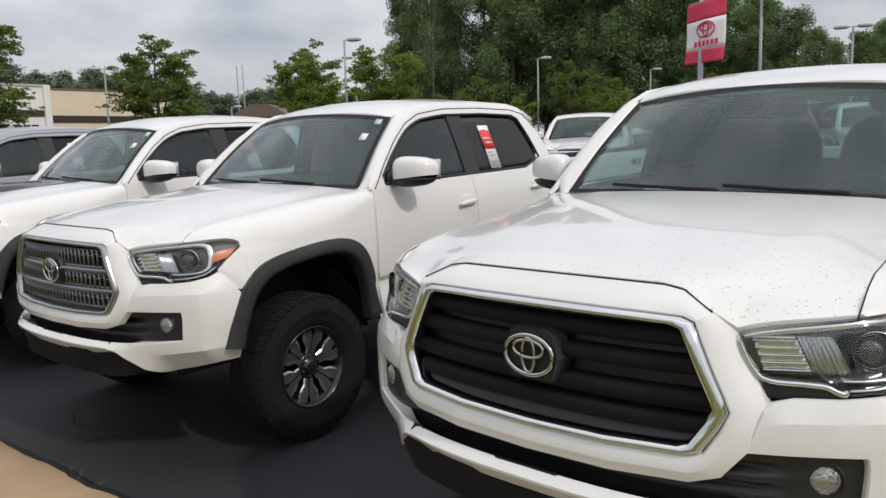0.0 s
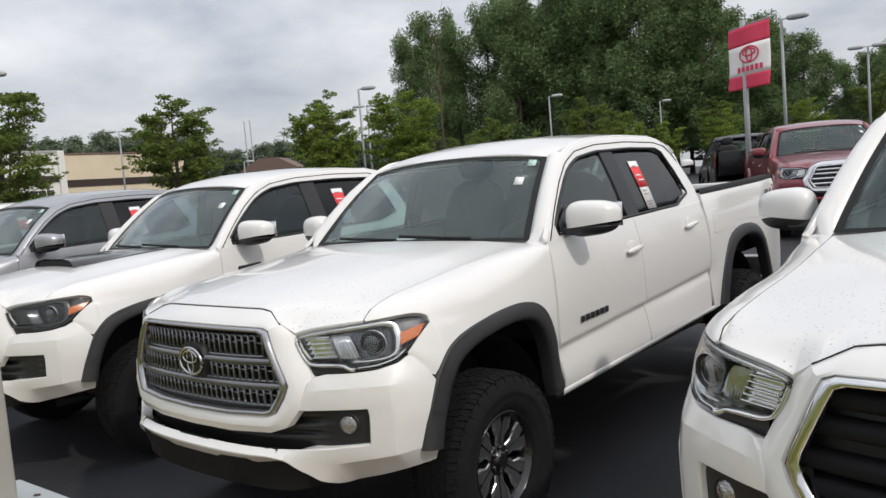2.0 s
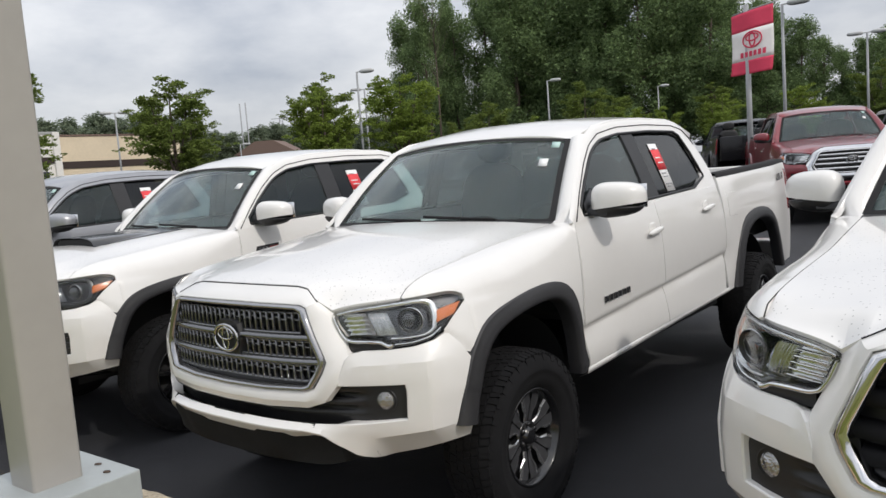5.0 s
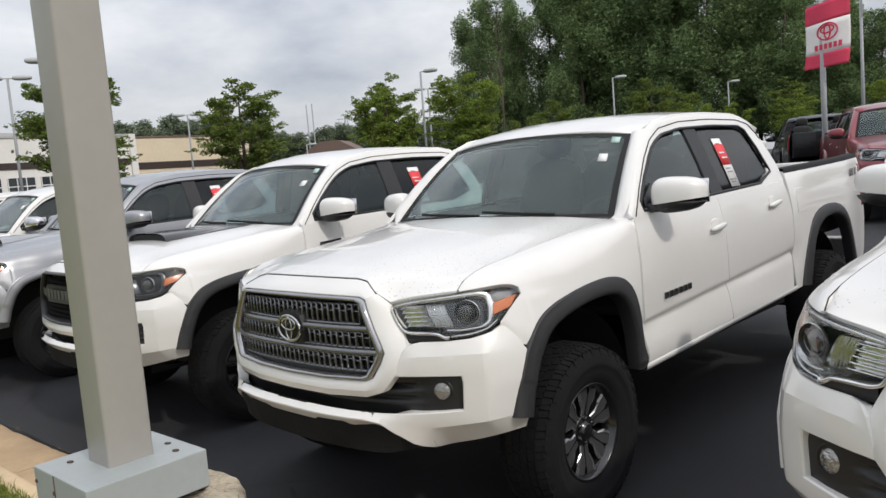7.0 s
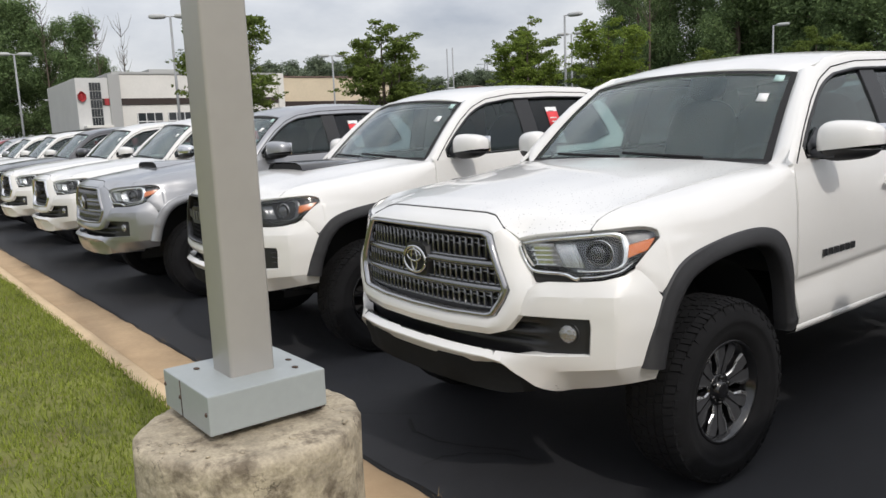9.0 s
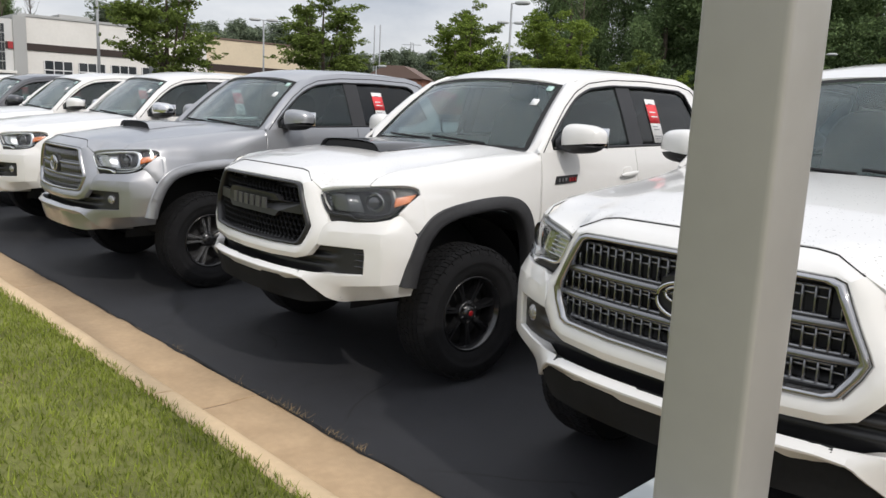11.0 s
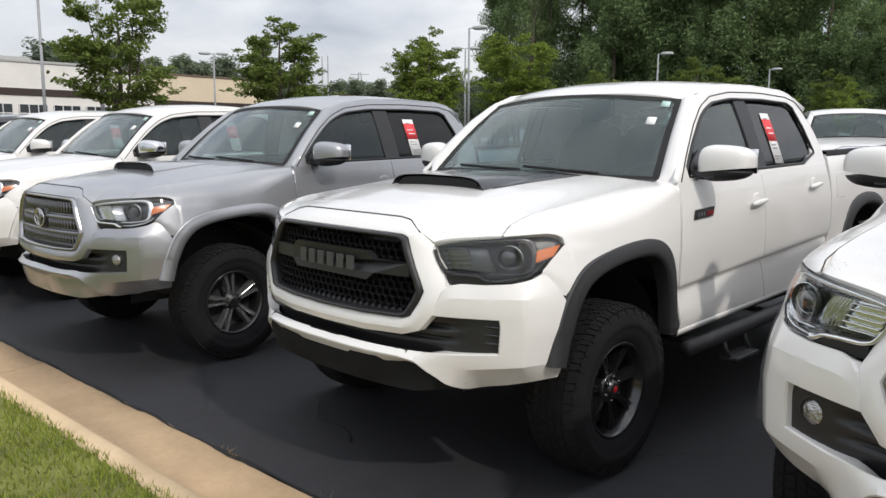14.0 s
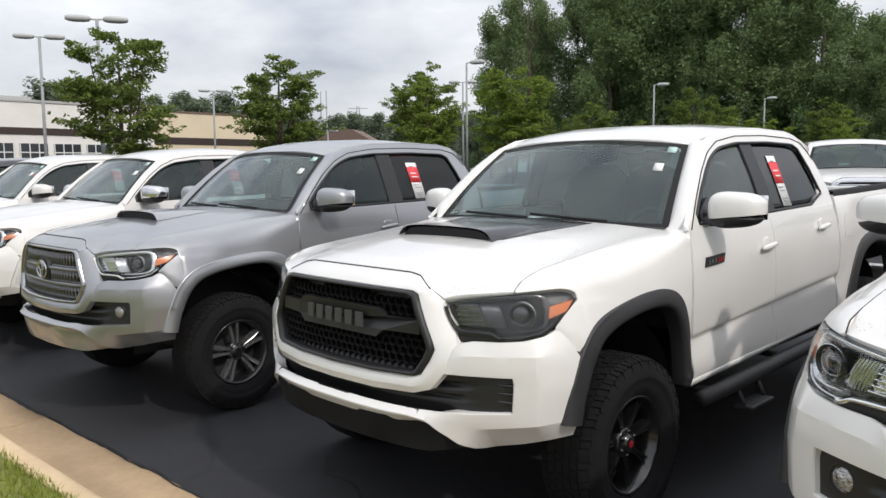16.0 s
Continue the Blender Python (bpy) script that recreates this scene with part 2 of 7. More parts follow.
M["pole"] = material("grey painted steel pole", (0.335, 0.318, 0.295), 0.4, vary=0.04, grain=2, metal=0.0, coat=0.2, dirt=(0.28, 0.25, 0.22), dirt_at=(0.6, 0.8), dirt_scale=2.0)
M["cover"] = material("pale grey painted steel", (0.32, 0.345, 0.345), 0.45, vary=0.04, grain=4, dirt=(0.33, 0.27, 0.21), dirt_at=(0.64, 0.8), dirt_scale=6)
M["rust"] = material("rusty steel", (0.07, 0.045, 0.032), 0.8, vary=0.3, grain=30)
M["lamp_post"] = material("grey lamp post", (0.30, 0.31, 0.32), 0.5, vary=0.05)
M["lamp_head"] = material("pale lamp housing", (0.45, 0.46, 0.46), 0.5)
M["wall_white"] = material("white stucco", (0.72, 0.70, 0.66), 0.8, vary=0.04, grain=0.4)
M["wall_tan"] = material("tan stucco", (0.66, 0.56, 0.41), 0.85, vary=0.05, grain=0.4)
M["band"] = material("dark brown band", (0.035, 0.022, 0.018), 0.6)
M["band_red"] = material("red sign panel", (0.35, 0.03, 0.035), 0.5)
M["win_dark"] = material("dark window glass", (0.03, 0.035, 0.04), 0.08)
M["frame_white"] = material("white window frame", (0.7, 0.7, 0.7), 0.5)
M["wall_grey"] = material("grey metal panel", (0.42, 0.42, 0.41), 0.4, metal=0.3)
M["wall_panel"] = material("pale metal panel", (0.58, 0.58, 0.57), 0.45, vary=0.04, grain=0.5)
M["brick_far"] = material("red brown masonry", (0.24, 0.11, 0.07), 0.9, vary=0.1, grain=1)
M["roof_far"] = material("brown shingle", (0.16, 0.11, 0.09), 0.9)
M["flag_red"] = material("faded red flag cloth", (0.62, 0.055, 0.11), 0.85, vary=0.06, grain=6)
M["flag_white"] = material("white flag cloth", (0.75, 0.73, 0.72), 0.85, vary=0.04, grain=6)
M["bark"] = material("bark", (0.10, 0.078, 0.06), 0.95, vary=0.3, grain=12, bump=0.5, bump_scale=40)


def leaf_material(name, color, vary=0.35):
    m = bpy.data.materials.new(name)
    m.use_nodes = True
    nt = m.node_tree
    b = nt.nodes["Principled BSDF"]
    b.inputs["Roughness"].default_value = 0.75
    b.inputs["Specular IOR Level"].default_value = 0.12
    g = nt.nodes.new("ShaderNodeNewGeometry")
    ramp = nt.nodes.new("ShaderNodeValToRGB")
    ramp.color_ramp.elements[0].color = (color[0] * (1 - vary), color[1] * (1 - vary), color[2] * (1 - vary), 1)
    ramp.color_ramp.elements[1].color = (color[0] * (1 + vary), color[1] * (1 + vary * 0.8), color[2] * (1 + vary * 0.5), 1)
    nt.links.new(g.outputs["Random Per Island"], ramp.inputs["Fac"])
    nt.links.new(ramp.outputs["Color"], b.inputs["Base Color"])
    tr = nt.nodes.new("ShaderNodeBsdfTranslucent")
    nt.links.new(ramp.outputs["Color"], tr.inputs["Color"])
    mx = nt.nodes.new("ShaderNodeMixShader")
    mx.inputs["Fac"].default_value = 0.38
    nt.links.new(b.outputs["BSDF"], mx.inputs[1])
    nt.links.new(tr.outputs["BSDF"], mx.inputs[2])
    nt.links.new(mx.outputs["Shader"], nt.nodes["Material Output"].inputs["Surface"])
    return m


M["leaf_young"] = leaf_material("young tree leaves", (0.145, 0.20, 0.052))
M["leaf_light"] = leaf_material("light green leaves", (0.19, 0.265, 0.055))
M["leaf_forest"] = leaf_material("forest leaves", (0.155, 0.232, 0.108), 0.5)
# greyed, bluer green: the haze of distance is put into the leaf colour
M["leaf_hazed"] = leaf_material("haze-toned distant leaves", (0.170, 0.215, 0.150))
M["grass_blade"] = leaf_material("lawn grass blades", (0.230, 0.285, 0.058), 0.5)
M["grass"] = material("lawn soil and thatch", (0.16, 0.17, 0.040), 0.95, vary=0.35, grain=3.0, bump=0.8, bump_scale=80, dirt=(0.20, 0.16, 0.07), dirt_at=(0.55, 0.75), dirt_scale=2.2)
M["dry"] = material("dry grass", (0.30, 0.21, 0.10), 0.95, vary=0.2, grain=20)


def cracked(m, scale=3.2, width=0.012, color=(0.05, 0.04, 0.03)):
    """Fine cracks: the borders of large cells, bent by noise."""
    nt = m.node_tree
    b = nt.nodes["Principled BSDF"]
    src = b.inputs["Base Color"].links[0].from_socket
    tc = nt.nodes.new("ShaderNodeTexCoord")
    no = nt.nodes.new("ShaderNodeTexNoise")
    no.inputs["Scale"].default_value, no.inputs["Detail"].default_value = scale * 1.6, 5.0
    nt.links.new(tc.outputs["Object"], no.inputs["Vector"])
    ad = nt.nodes.new("ShaderNodeMix")
    ad.data_type = "VECTOR"
    ad.inputs["Factor"].default_value = 0.16
    nt.links.new(tc.outputs["Object"], ad.inputs["A"])
    nt.links.new(no.outputs["Color"], ad.inputs["B"])
    vo = nt.nodes.new("ShaderNodeTexVoronoi")
    vo.feature = "DISTANCE_TO_EDGE"
    vo.inputs["Scale"].default_value = scale
    nt.links.new(ad.outputs["Result"], vo.inputs["Vector"])
    lt = nt.nodes.new("ShaderNodeMapRange")
    lt.inputs["From Min"].default_value, lt.inputs["From Max"].default_value = 0.0, width
    lt.inputs["To Min"].default_value, lt.inputs["To Max"].default_value = 0.8, 0.0
    nt.links.new(vo.outputs["Distance"], lt.inputs["Value"])
    n2 = nt.nodes.new("ShaderNodeTexNoise")
    n2.inputs["Scale"].default_value = scale * 0.8
    nt.links.new(tc.outputs["Object"], n2.inputs["Vector"])
    gt = nt.nodes.new("ShaderNodeMapRange")
    gt.inputs["From Min"].default_value, gt.inputs["From Max"].default_value = 0.48, 0.56
    nt.links.new(n2.outputs["Fac"], gt.inputs["Value"])
    mu = nt.nodes.new("ShaderNodeMath")
    mu.operation = "MULTIPLY"
    nt.links.new(lt.outputs["Result"], mu.inputs[0])
    nt.links.new(gt.outputs["Result"], mu.inputs[1])
    mx = nt.nodes.new("ShaderNodeMix")
    mx.data_type = "RGBA"
    mx.inputs["B"].default_value = (*color, 1)
    nt.links.new(mu.outputs[0], mx.inputs["Factor"])
    nt.links.new(src, mx.inputs["A"])
    nt.links.new(mx.outputs["Result"], b.inputs["Base Color"])
    return m


cracked(M["base_conc"], 8.0, 0.016)
M["tar"] = material("black tar", (0.006, 0.006, 0.006), 0.7, vary=0.2, grain=10)
cracked(M["asphalt"], 0.8, 0.008, (0.004, 0.004, 0.004))

# ---- shape helpers ----
def shade(bm, smooth):
    """Smooth faces; given as degrees, edges bent further than that stay crisp."""
    for f in bm.faces:
        f.smooth = bool(smooth)
    if smooth > 1:
        for e in bm.edges:
            if len(e.link_faces) == 2 and e.calc_face_angle() > radians(smooth):
                e.smooth = False


def part(name, bm, mat, parent=None, label="", smooth=True):
    """Links a bmesh as one mesh object under a thing or a part."""
    me = bpy.data.meshes.new(name)
    bmesh.ops.recalc_face_normals(bm, faces=bm.faces)
    shade(bm, smooth)
    bm.to_mesh(me)
    bm.free()
    me.materials.append(mat)
    ob = new(name, me)
    ob.parent = parent
    if label:
        ob["label"] = label
    return ob


MESHES = {}


def swell(bm):
    """Fuller corners for the trucks' noses: out and forward beside the lamps."""
    for v in bm.verts:
        w = sst(0.50, 0.86, abs(v.co.x)) * (1 - sst(0.50, 0.98, v.co.y))
        v.co.x += math.copysign(0.030 * w, v.co.x)
        v.co.y -= 0.034 * w


def cached(name, key, make, mat, parent, label="", m=None, smooth=True):
    """Like part(), but alike parts of several things share their mesh."""
    k = (key, mat.name)
    if k not in MESHES:
        bm = make()
        swell(bm)
        me = bpy.data.meshes.new(name)
        bmesh.ops.recalc_face_normals(bm, faces=bm.faces)
        shade(bm, smooth)
        bm.to_mesh(me)
        bm.free()
        me.materials.append(mat)
        MESHES[k] = me
    ob = new(name, MESHES[k])
    ob.parent = parent
    if m is not None:
        ob.matrix_basis = m
    if label:
        ob["label"] = label
    return ob


def thing(name, at=(0, 0, 0), rz=0.0, label="", category="", group="", kind=""):
    e = new(name)
    e.empty_display_size = 0.2
    e.matrix_basis = pose(*at, 0, 0, rz)
    return tagged(e, label, category, group, kind)


def grid(P, keep=None, bm=None, flip=False):
    """Faces over a table of points; keep(i, j) leaves cells out."""
    bm = bm or bmesh.new()
    V = [[bm.verts.new(p) for p in row] for row in P]
    for i in range(len(P) - 1):
        for j in range(len(P[0]) - 1):
            if keep is None or keep(i, j):
                q = (V[i][j], V[i + 1][j], V[i + 1][j + 1], V[i][j + 1])
                try:
                    bm.faces.new(q if not flip else q[::-1])
                except ValueError:
                    pass
    bmesh.ops.remove_doubles(bm, verts=bm.verts, dist=1e-5)
    loose = [v for v in bm.verts if not v.link_faces]
    bmesh.ops.delete(bm, geom=loose, context="VERTS")
    return bm


def rim(bm, inward, depth=0.02, chamfer=0.004):
    """Gives an open skin a chamfered edge turned in; inward(co) is the direction into the body."""
    bmesh.ops.recalc_face_normals(bm, faces=bm.faces)
    bm.normal_update()
    edges = [e for e in bm.edges if e.is_boundary]
    normal = {}
    for e in edges:
        for v in e.verts:
            n = v.normal.copy()
            if n.dot(inward(v.co)) > 0:
                n = -n
            normal[v] = n
    side = {v: Vector((0, 0, 0)) for v in normal}
    for e in edges:
        f = e.link_faces[0]
        t = (e.verts[1].co - e.verts[0].co).normalized()
        for v in e.verts:
            o = t.cross(normal[v])
            if o.dot((e.verts[0].co + e.verts[1].co) / 2 - f.calc_center_median()) < 0:
                o = -o
            side[v] += o
    a, b = {}, {}
    for v, n in normal.items():
        o = side[v].normalized() if side[v].length > 1e-6 else Vector((0, 0, 0))
        a[v] = bm.verts.new(v.co - n * chamfer + o * chamfer * 0.6)
        b[v] = bm.verts.new(v.co - n * depth + o * chamfer * 0.6)
    for e in edges:
        p, q = e.verts
        bm.faces.new((p, q, a[q], a[p]))
        bm.faces.new((a[p], a[q], b[q], b[p]))
        e.smooth = False
    return bm


def box(bm, size, at=(0, 0, 0), turn=None, bevel=0.0, segs=1):
    r = bmesh.ops.create_cube(bm, size=1.0)
    m = Matrix.Translation(at) @ (turn or Matrix.Identity(4)) @ Matrix.Diagonal((*size, 1))
    bmesh.ops.transform(bm, matrix=m, verts=r["verts"])
    if bevel:
        es = list({e for v in r["verts"] for e in v.link_edges})
        bmesh.ops.bevel(bm, geom=es, offset=bevel, segments=segs, affect="EDGES", profile=0.6)
    return bm


def lathe(profile, n=48, axis="x", bm=None, at=(0, 0, 0)):
    """Turns a line of (along, radius) round an axis."""
    P = []
    for i in range(n + 1):
        a = 2 * math.pi * i / n
        c, s = math.cos(a), math.sin(a)
        row = []
        for d, r in profile:
            q = {"x": (d, r * c, r * s), "z": (r * c, r * s, d), "y": (r * c, d, r * s)}[axis]
            row.append((q[0] + at[0], q[1] + at[1], q[2] + at[2]))
        P.append(row)
    return grid(P, bm=bm)


def tube(points, r, n=8, bm=None, closed=False, radii=None):
    """A round bar along a line of points."""
    bm = bm or bmesh.new()
    pts = [Vector(p) for p in points]
    rows = []
    up = Vector((0, 0, 1))
    for i, p in enumerate(pts):
        if closed:
            d = pts[(i + 1) % len(pts)] - pts[i - 1]
        else:
            d = pts[min(i + 1, len(pts) - 1)] - pts[max(i - 1, 0)]
        d.normalize()
        u = d.cross(up)
        if u.length < 1e-3:
            u = d.cross(Vector((1, 0, 0)))
        u.normalize()
        w = d.cross(u)
        rr = radii[i] if radii else r
        rows.append([bm.verts.new(p + (u * math.cos(2 * math.pi * k / n) + w * math.sin(2 * math.pi * k / n)) * rr) for k in range(n)])
    m = len(rows)
    for i in range(m if closed else m - 1):
        for k in range(n):
            bm.faces.new((rows[i][k], rows[i][(k + 1) % n], rows[(i + 1) % m][(k + 1) % n], rows[(i + 1) % m][k]))
    if not closed:
        bm.faces.new(rows[0][::-1])
        bm.faces.new(rows[-1])
    return bm


def prism(poly, f, depth, bm=None):
    """A flat outline poly of (u, v), laid through f(u, v, w), from w = 0 to w = depth."""
    bm = bm or bmesh.new()
    a = [bm.verts.new(f(u, v, 0.0)) for u, v in poly]
    b = [bm.verts.new(f(u, v, depth)) for u, v in poly]
    bm.faces.new(a)
    bm.faces.new(b[::-1])
    for i in range(len(poly)):
        j = (i + 1) % len(poly)
        bm.faces.new((a[i], b[i], b[j], a[j]))
    return bm


def blob(size, at, bm=None, power=2.6, n=20, m=12):
    """A rounded box: a superellipsoid."""
    def sp(c, e):
        return math.copysign(abs(c) ** e, c)
    e = 2.0 / power
    P = []
    for i in range(n + 1):
        a = 2 * math.pi * i / n
        row = []
        for j in range(m + 1):
            b = math.pi * (j / m - 0.5)
            row.append((at[0] + size[0] / 2 * sp(math.cos(a), e) * sp(math.cos(b), e), at[1] + size[1] / 2 * sp(math.sin(a), e) * sp(math.cos(b), e), at[2] + size[2] / 2 * sp(math.sin(b), e)))
        P.append(row)
    return grid(P, bm=bm)


def mix(a, b, t):
    return a + (b - a) * t


def sst(a, b, x):
    t = min(max((x - a) / (b - a), 0.0), 1.0)
    return t * t * (3 - 2 * t)


def ip(x, xs, ys):
    return float(np.interp(x, xs, ys))


def steps(*stops):
    """Values from stop to stop: (a, n, b, n, c ...)."""
    out = [stops[0]]
    for n, b in zip(stops[1::2], stops[2::2]):
        a = out[-1]
        out += [a + (b - a) * (i + 1) / n for i in range(n)]
    return out

# ---- the pickup trucks: x to the driver's side, y from the nose to the tail, z up ----
POW = 2.6
def rounded(points, times=3):
    """Cuts the corners of an open line, again and again, keeping its ends."""
    for _ in range(times):
        out = [points[0]]
        for (a, b), (c, d) in zip(points[:-1], points[1:]):
            out += [(a * 0.75 + c * 0.25, b * 0.75 + d * 0.25), (a * 0.25 + c * 0.75, b * 0.25 + d * 0.75)]
        points = out + [points[-1]]
    return points


# outline of the front wheel arch: y and z
ARCH_LINE = rounded([(0.440, 0.60), (0.474, 0.735), (0.550, 0.892), (0.680, 0.985), (1.03, 1.030), (1.235, 1.026), (1.350, 0.955), (1.420, 0.795), (1.443, 0.56)])
ARCH = [p[0] for p in ARCH_LINE], [p[1] for p in ARCH_LINE]
ARCH_RISE = [p[1] for p in ARCH_LINE if p[0] < 0.72], [p[0] for p in ARCH_LINE if p[0] < 0.72]


def nose_half(z):
    return ip(z, (0.45, 0.60, 0.75, 0.90, 1.03, 1.12), (0.90, 0.93, 0.94, 0.92, 0.885, 0.845))


def nose_front(z):
    return ip(z, (0.46, 0.50, 0.56, 0.62, 0.70, 0.80, 0.95, 1.06, 1.09, 1.145), (0.112, 0.088, 0.058, 0.041, 0.043, 0.048, 0.053, 0.067, 0.086, 0.172))


def nose(k, z, front=None, back=0.0):
    """A point of the nose; k from -1 to 1 across."""
    f = nose_front(z) if front is None else front
    s = 1.0 if k >= 0 else -1.0
    k = min(abs(k), 0.9995)
    return (s * k * nose_half(z), 0.75 - (0.75 - f) * (1 - k ** POW) ** (1 / POW) + back, z)


def hood_edge(y):
    return ip(y, (0.346, 0.385, 0.45, 0.53, 0.9, 1.2, 1.5), (0.732, 0.733, 0.728, 0.723, 0.732, 0.746, 0.758)), ip(y, (0.346, 0.385, 0.45, 0.53, 0.9, 1.2, 1.5), (1.097, 1.130, 1.150, 1.166, 1.210, 1.243, 1.272))


def hood_z(x, y):
    zc = ip(y, (0.10, 0.16, 0.30, 0.6, 1.0, 1.46), (1.130, 1.150, 1.182, 1.228, 1.273, 1.312))
    xe, ze = hood_edge(max(y, 0.385))
    if y < 0.385:
        ze = ip(y, (0.16, 0.385), (1.070, 1.130))
    x0 = ip(y, (0.15, 0.5, 1.4), (0.36, 0.42, 0.50))
    a = abs(x)
    if a < x0:
        return zc - 0.018 * (a / x0) ** 2
    t = min((a - x0) / max(xe - x0, 0.05), 1.0)
    return mix(zc - 0.018, ze, sst(0, 1, t) * 0.58 + 0.42 * t)


def side_x(y, z):
    """Half-width of the body side."""
    zc = 0.773 + 0.052 * (y - 1.75)
    d = ip(z, (0.50, 0.56, 0.60, zc - 0.06, zc - 0.012, zc + 0.012, 0.95, 1.08, 1.18, 1.28, 1.36), (0.868, 0.902, 0.910, 0.888, 0.873, 0.899, 0.906, 0.903, 0.893, 0.870, 0.846))
    f = ip(z, (0.5, 0.75, 0.95, 1.10, 1.2), (0.925, 0.935, 0.915, 0.885, 0.87))
    x = mix(f, d, sst(0.85, 1.55, y))
    if y > 3.4:
        b = ip(z, (0.5, 0.7, 0.95, 1.2, 1.33, 1.40), (0.885, 0.905, 0.910, 0.895, 0.880, 0.862))
        x = mix(x, b, sst(3.4, 3.7, y)) - 0.05 * sst(4.6, 5.25, y)
    return x


def house_x(z):
    """Half-width of the glazed part of the cab."""
    return 0.868 - 0.36 * (z - 1.28) - 0.10 * max(z - 1.5, 0.0) ** 1.3


def make_bumper():
    """Painted bumper: a shelf under the lamps, a flat panel round the fog pocket, a tucked lower lip."""
    ks = steps(0.0, 7, 0.55, 3, 0.61, 12, 0.832, 17, 1.0)
    ks = [-k for k in ks[:0:-1]] + ks
    zb = lambda k: ip(abs(k), (0, 0.50, 0.56, 0.66, 0.71, 0.80, 1.0), (0.620, 0.618, 0.604, 0.518, 0.486, 0.508, 0.546))
    zl = lambda k: ip(abs(k), (0, 0.55, 0.62, 0.70, 0.85, 1.0), (0.640, 0.639, 0.637, 0.638, 0.652, 0.66))
    zf = lambda k: ip(abs(k), (0.60, 0.85, 1.0), (0.787, 0.787, 0.775))
    zh = lambda k: ip(abs(k), (0.61, 0.655, 0.70, 0.793, 0.869, 0.919, 0.945, 0.969, 0.987, 1.0), (0.795, 0.900, 0.912, 0.913, 0.920, 0.935, 0.958, 0.912, 0.862, 0.812))
    P, n = [], 5
    for k in ks:
        a = abs(k)
        zc = min(0.866, mix(zf(k), zh(k), 0.6))
        zs = [mix(zb(k), zl(k), j / n) for j in range(n)] + [mix(zl(k), zf(k), j / n) for j in range(n)]
        zs += [mix(zf(k), zc, t) for t in (0, 0.33, 0.66, 1.0)] + [mix(zc, zh(k), t) for t in (0.15, 0.4, 0.7, 1.0)]
        row = []
        for j, z in enumerate(zs):
            f = nose_front(z)
            ye = min(ip(z, *ARCH_RISE) + 0.035 + 0.04 * sst(0.612, 0.594, z), 0.70)
            if j < n:
                t = j / n
                f += 0.16 * max(0.6 - t, 0) * sst(0.66, 0.76, a) - 0.030 * (1 - t) * sst(0.76, 0.56, a)
            ke = (1 - ((0.75 - ye) / (0.75 - f)) ** POW) ** (1 / POW)
            kk = a if a < 0.832 else mix(0.832, ke, (a - 0.832) / 0.168)
            sh = sst(0.62, 0.72, a) * min(max((z - zc) / 0.070, 0.0), 1.0)
            f += 0.062 * sh - 0.014 * sst(0.6, 0.7, a) * sst(0.77, 0.80, z) * (1 - sh)
            x, y, z = nose(math.copysign(kk, k), z, f)
            if 0.60 < kk < 0.905:
                y0, y1 = nose(0.60, z, f)[1], nose(0.905, z, f)[1]
                y = mix(y, mix(y0, y1, (kk - 0.60) / 0.305), 0.85 * (1 - sh) * sst(0.50, 0.58, z))
            row.append((x, y, z))
        P.append(row)

    def keep(i, j):
        k = abs(ks[i] + ks[i + 1]) / 2
        if j < n:
            return True
        if j < 2 * n:
            return k > 0.832
        return k > 0.61
    bm = grid(P, keep)
    return rim(bm, lambda co: Vector((-co.x * 0.4, 1.0, 0)), 0.045, 0.006)


OUTER = [(0.0, 1.150), (0.20, 1.149), (0.33, 1.146), (0.385, 1.138), (0.47, 1.098), (0.521, 1.052), (0.536, 1.005), (0.570, 0.945), (0.598, 0.88), (0.574, 0.792), (0.52, 0.722), (0.45, 0.700), (0.25, 0.692), (0.0, 0.690)]
INNER = [(0.0, 1.094), (0.20, 1.093), (0.33, 1.091), (0.41, 1.088), (0.440, 1.078), (0.463, 1.03), (0.490, 0.97), (0.520, 0.905), (0.531, 0.876), (0.515, 0.836), (0.478, 0.775), (0.45, 0.766), (0.25, 0.760), (0.0, 0.757)]


def loop_pts(half):
    return [(x, z) for x, z in half] + [(-x, z) for x, z in half[-2:0:-1]]


def on_nose(x, z, back=0.0, front=None):
    k = x / nose_half(z)
    return nose(k, z, front, back)


def make_mask():
    o, i_ = loop_pts(OUTER), loop_pts(INNER)
    n = len(o)
    P = []
    for a in range(n + 1):
        (x0, z0), (x1, z1) = o[a % n], i_[a % n]
        recess = 0.055 * sst(0.46, 0.53, abs(x0)) * sst(0.80, 0.95, z0)
        row = [on_nose(x0, z0, recess + 0.035), on_nose(x0, z0, recess)]
        for t in (0.15, 0.4, 0.7, 0.92):
            x, z = mix(x0, x1, t), mix(z0, z1, t)
            row.append(on_nose(x, z, recess * (1 - t) - 0.012 * math.sin(math.pi * t)))
        row += [on_nose(x1, z1, 0.004), on_nose(x1 * 0.985, mix(z1, 0.92, 0.015), 0.05)]
        P.append(row)
    return grid(P)


def make_grille_frame(w=0.055, proud=0.012):
    i_ = loop_pts(INNER)
    n = len(i_)
    P = []
    for a in range(n + 1):
        x, z = i_[a % n]
        q = lambda t, b: on_nose(x * (1 - t * 1.0), mix(z, 0.925, t * 1.6), b)
        P.append([q(0.004, 0.05), q(0.004, -proud * 0.3), q(w * 0.3, -proud), q(w * 0.75, -proud * 0.6), q(w, 0.012), q(w, 0.06)])
    return grid(P)


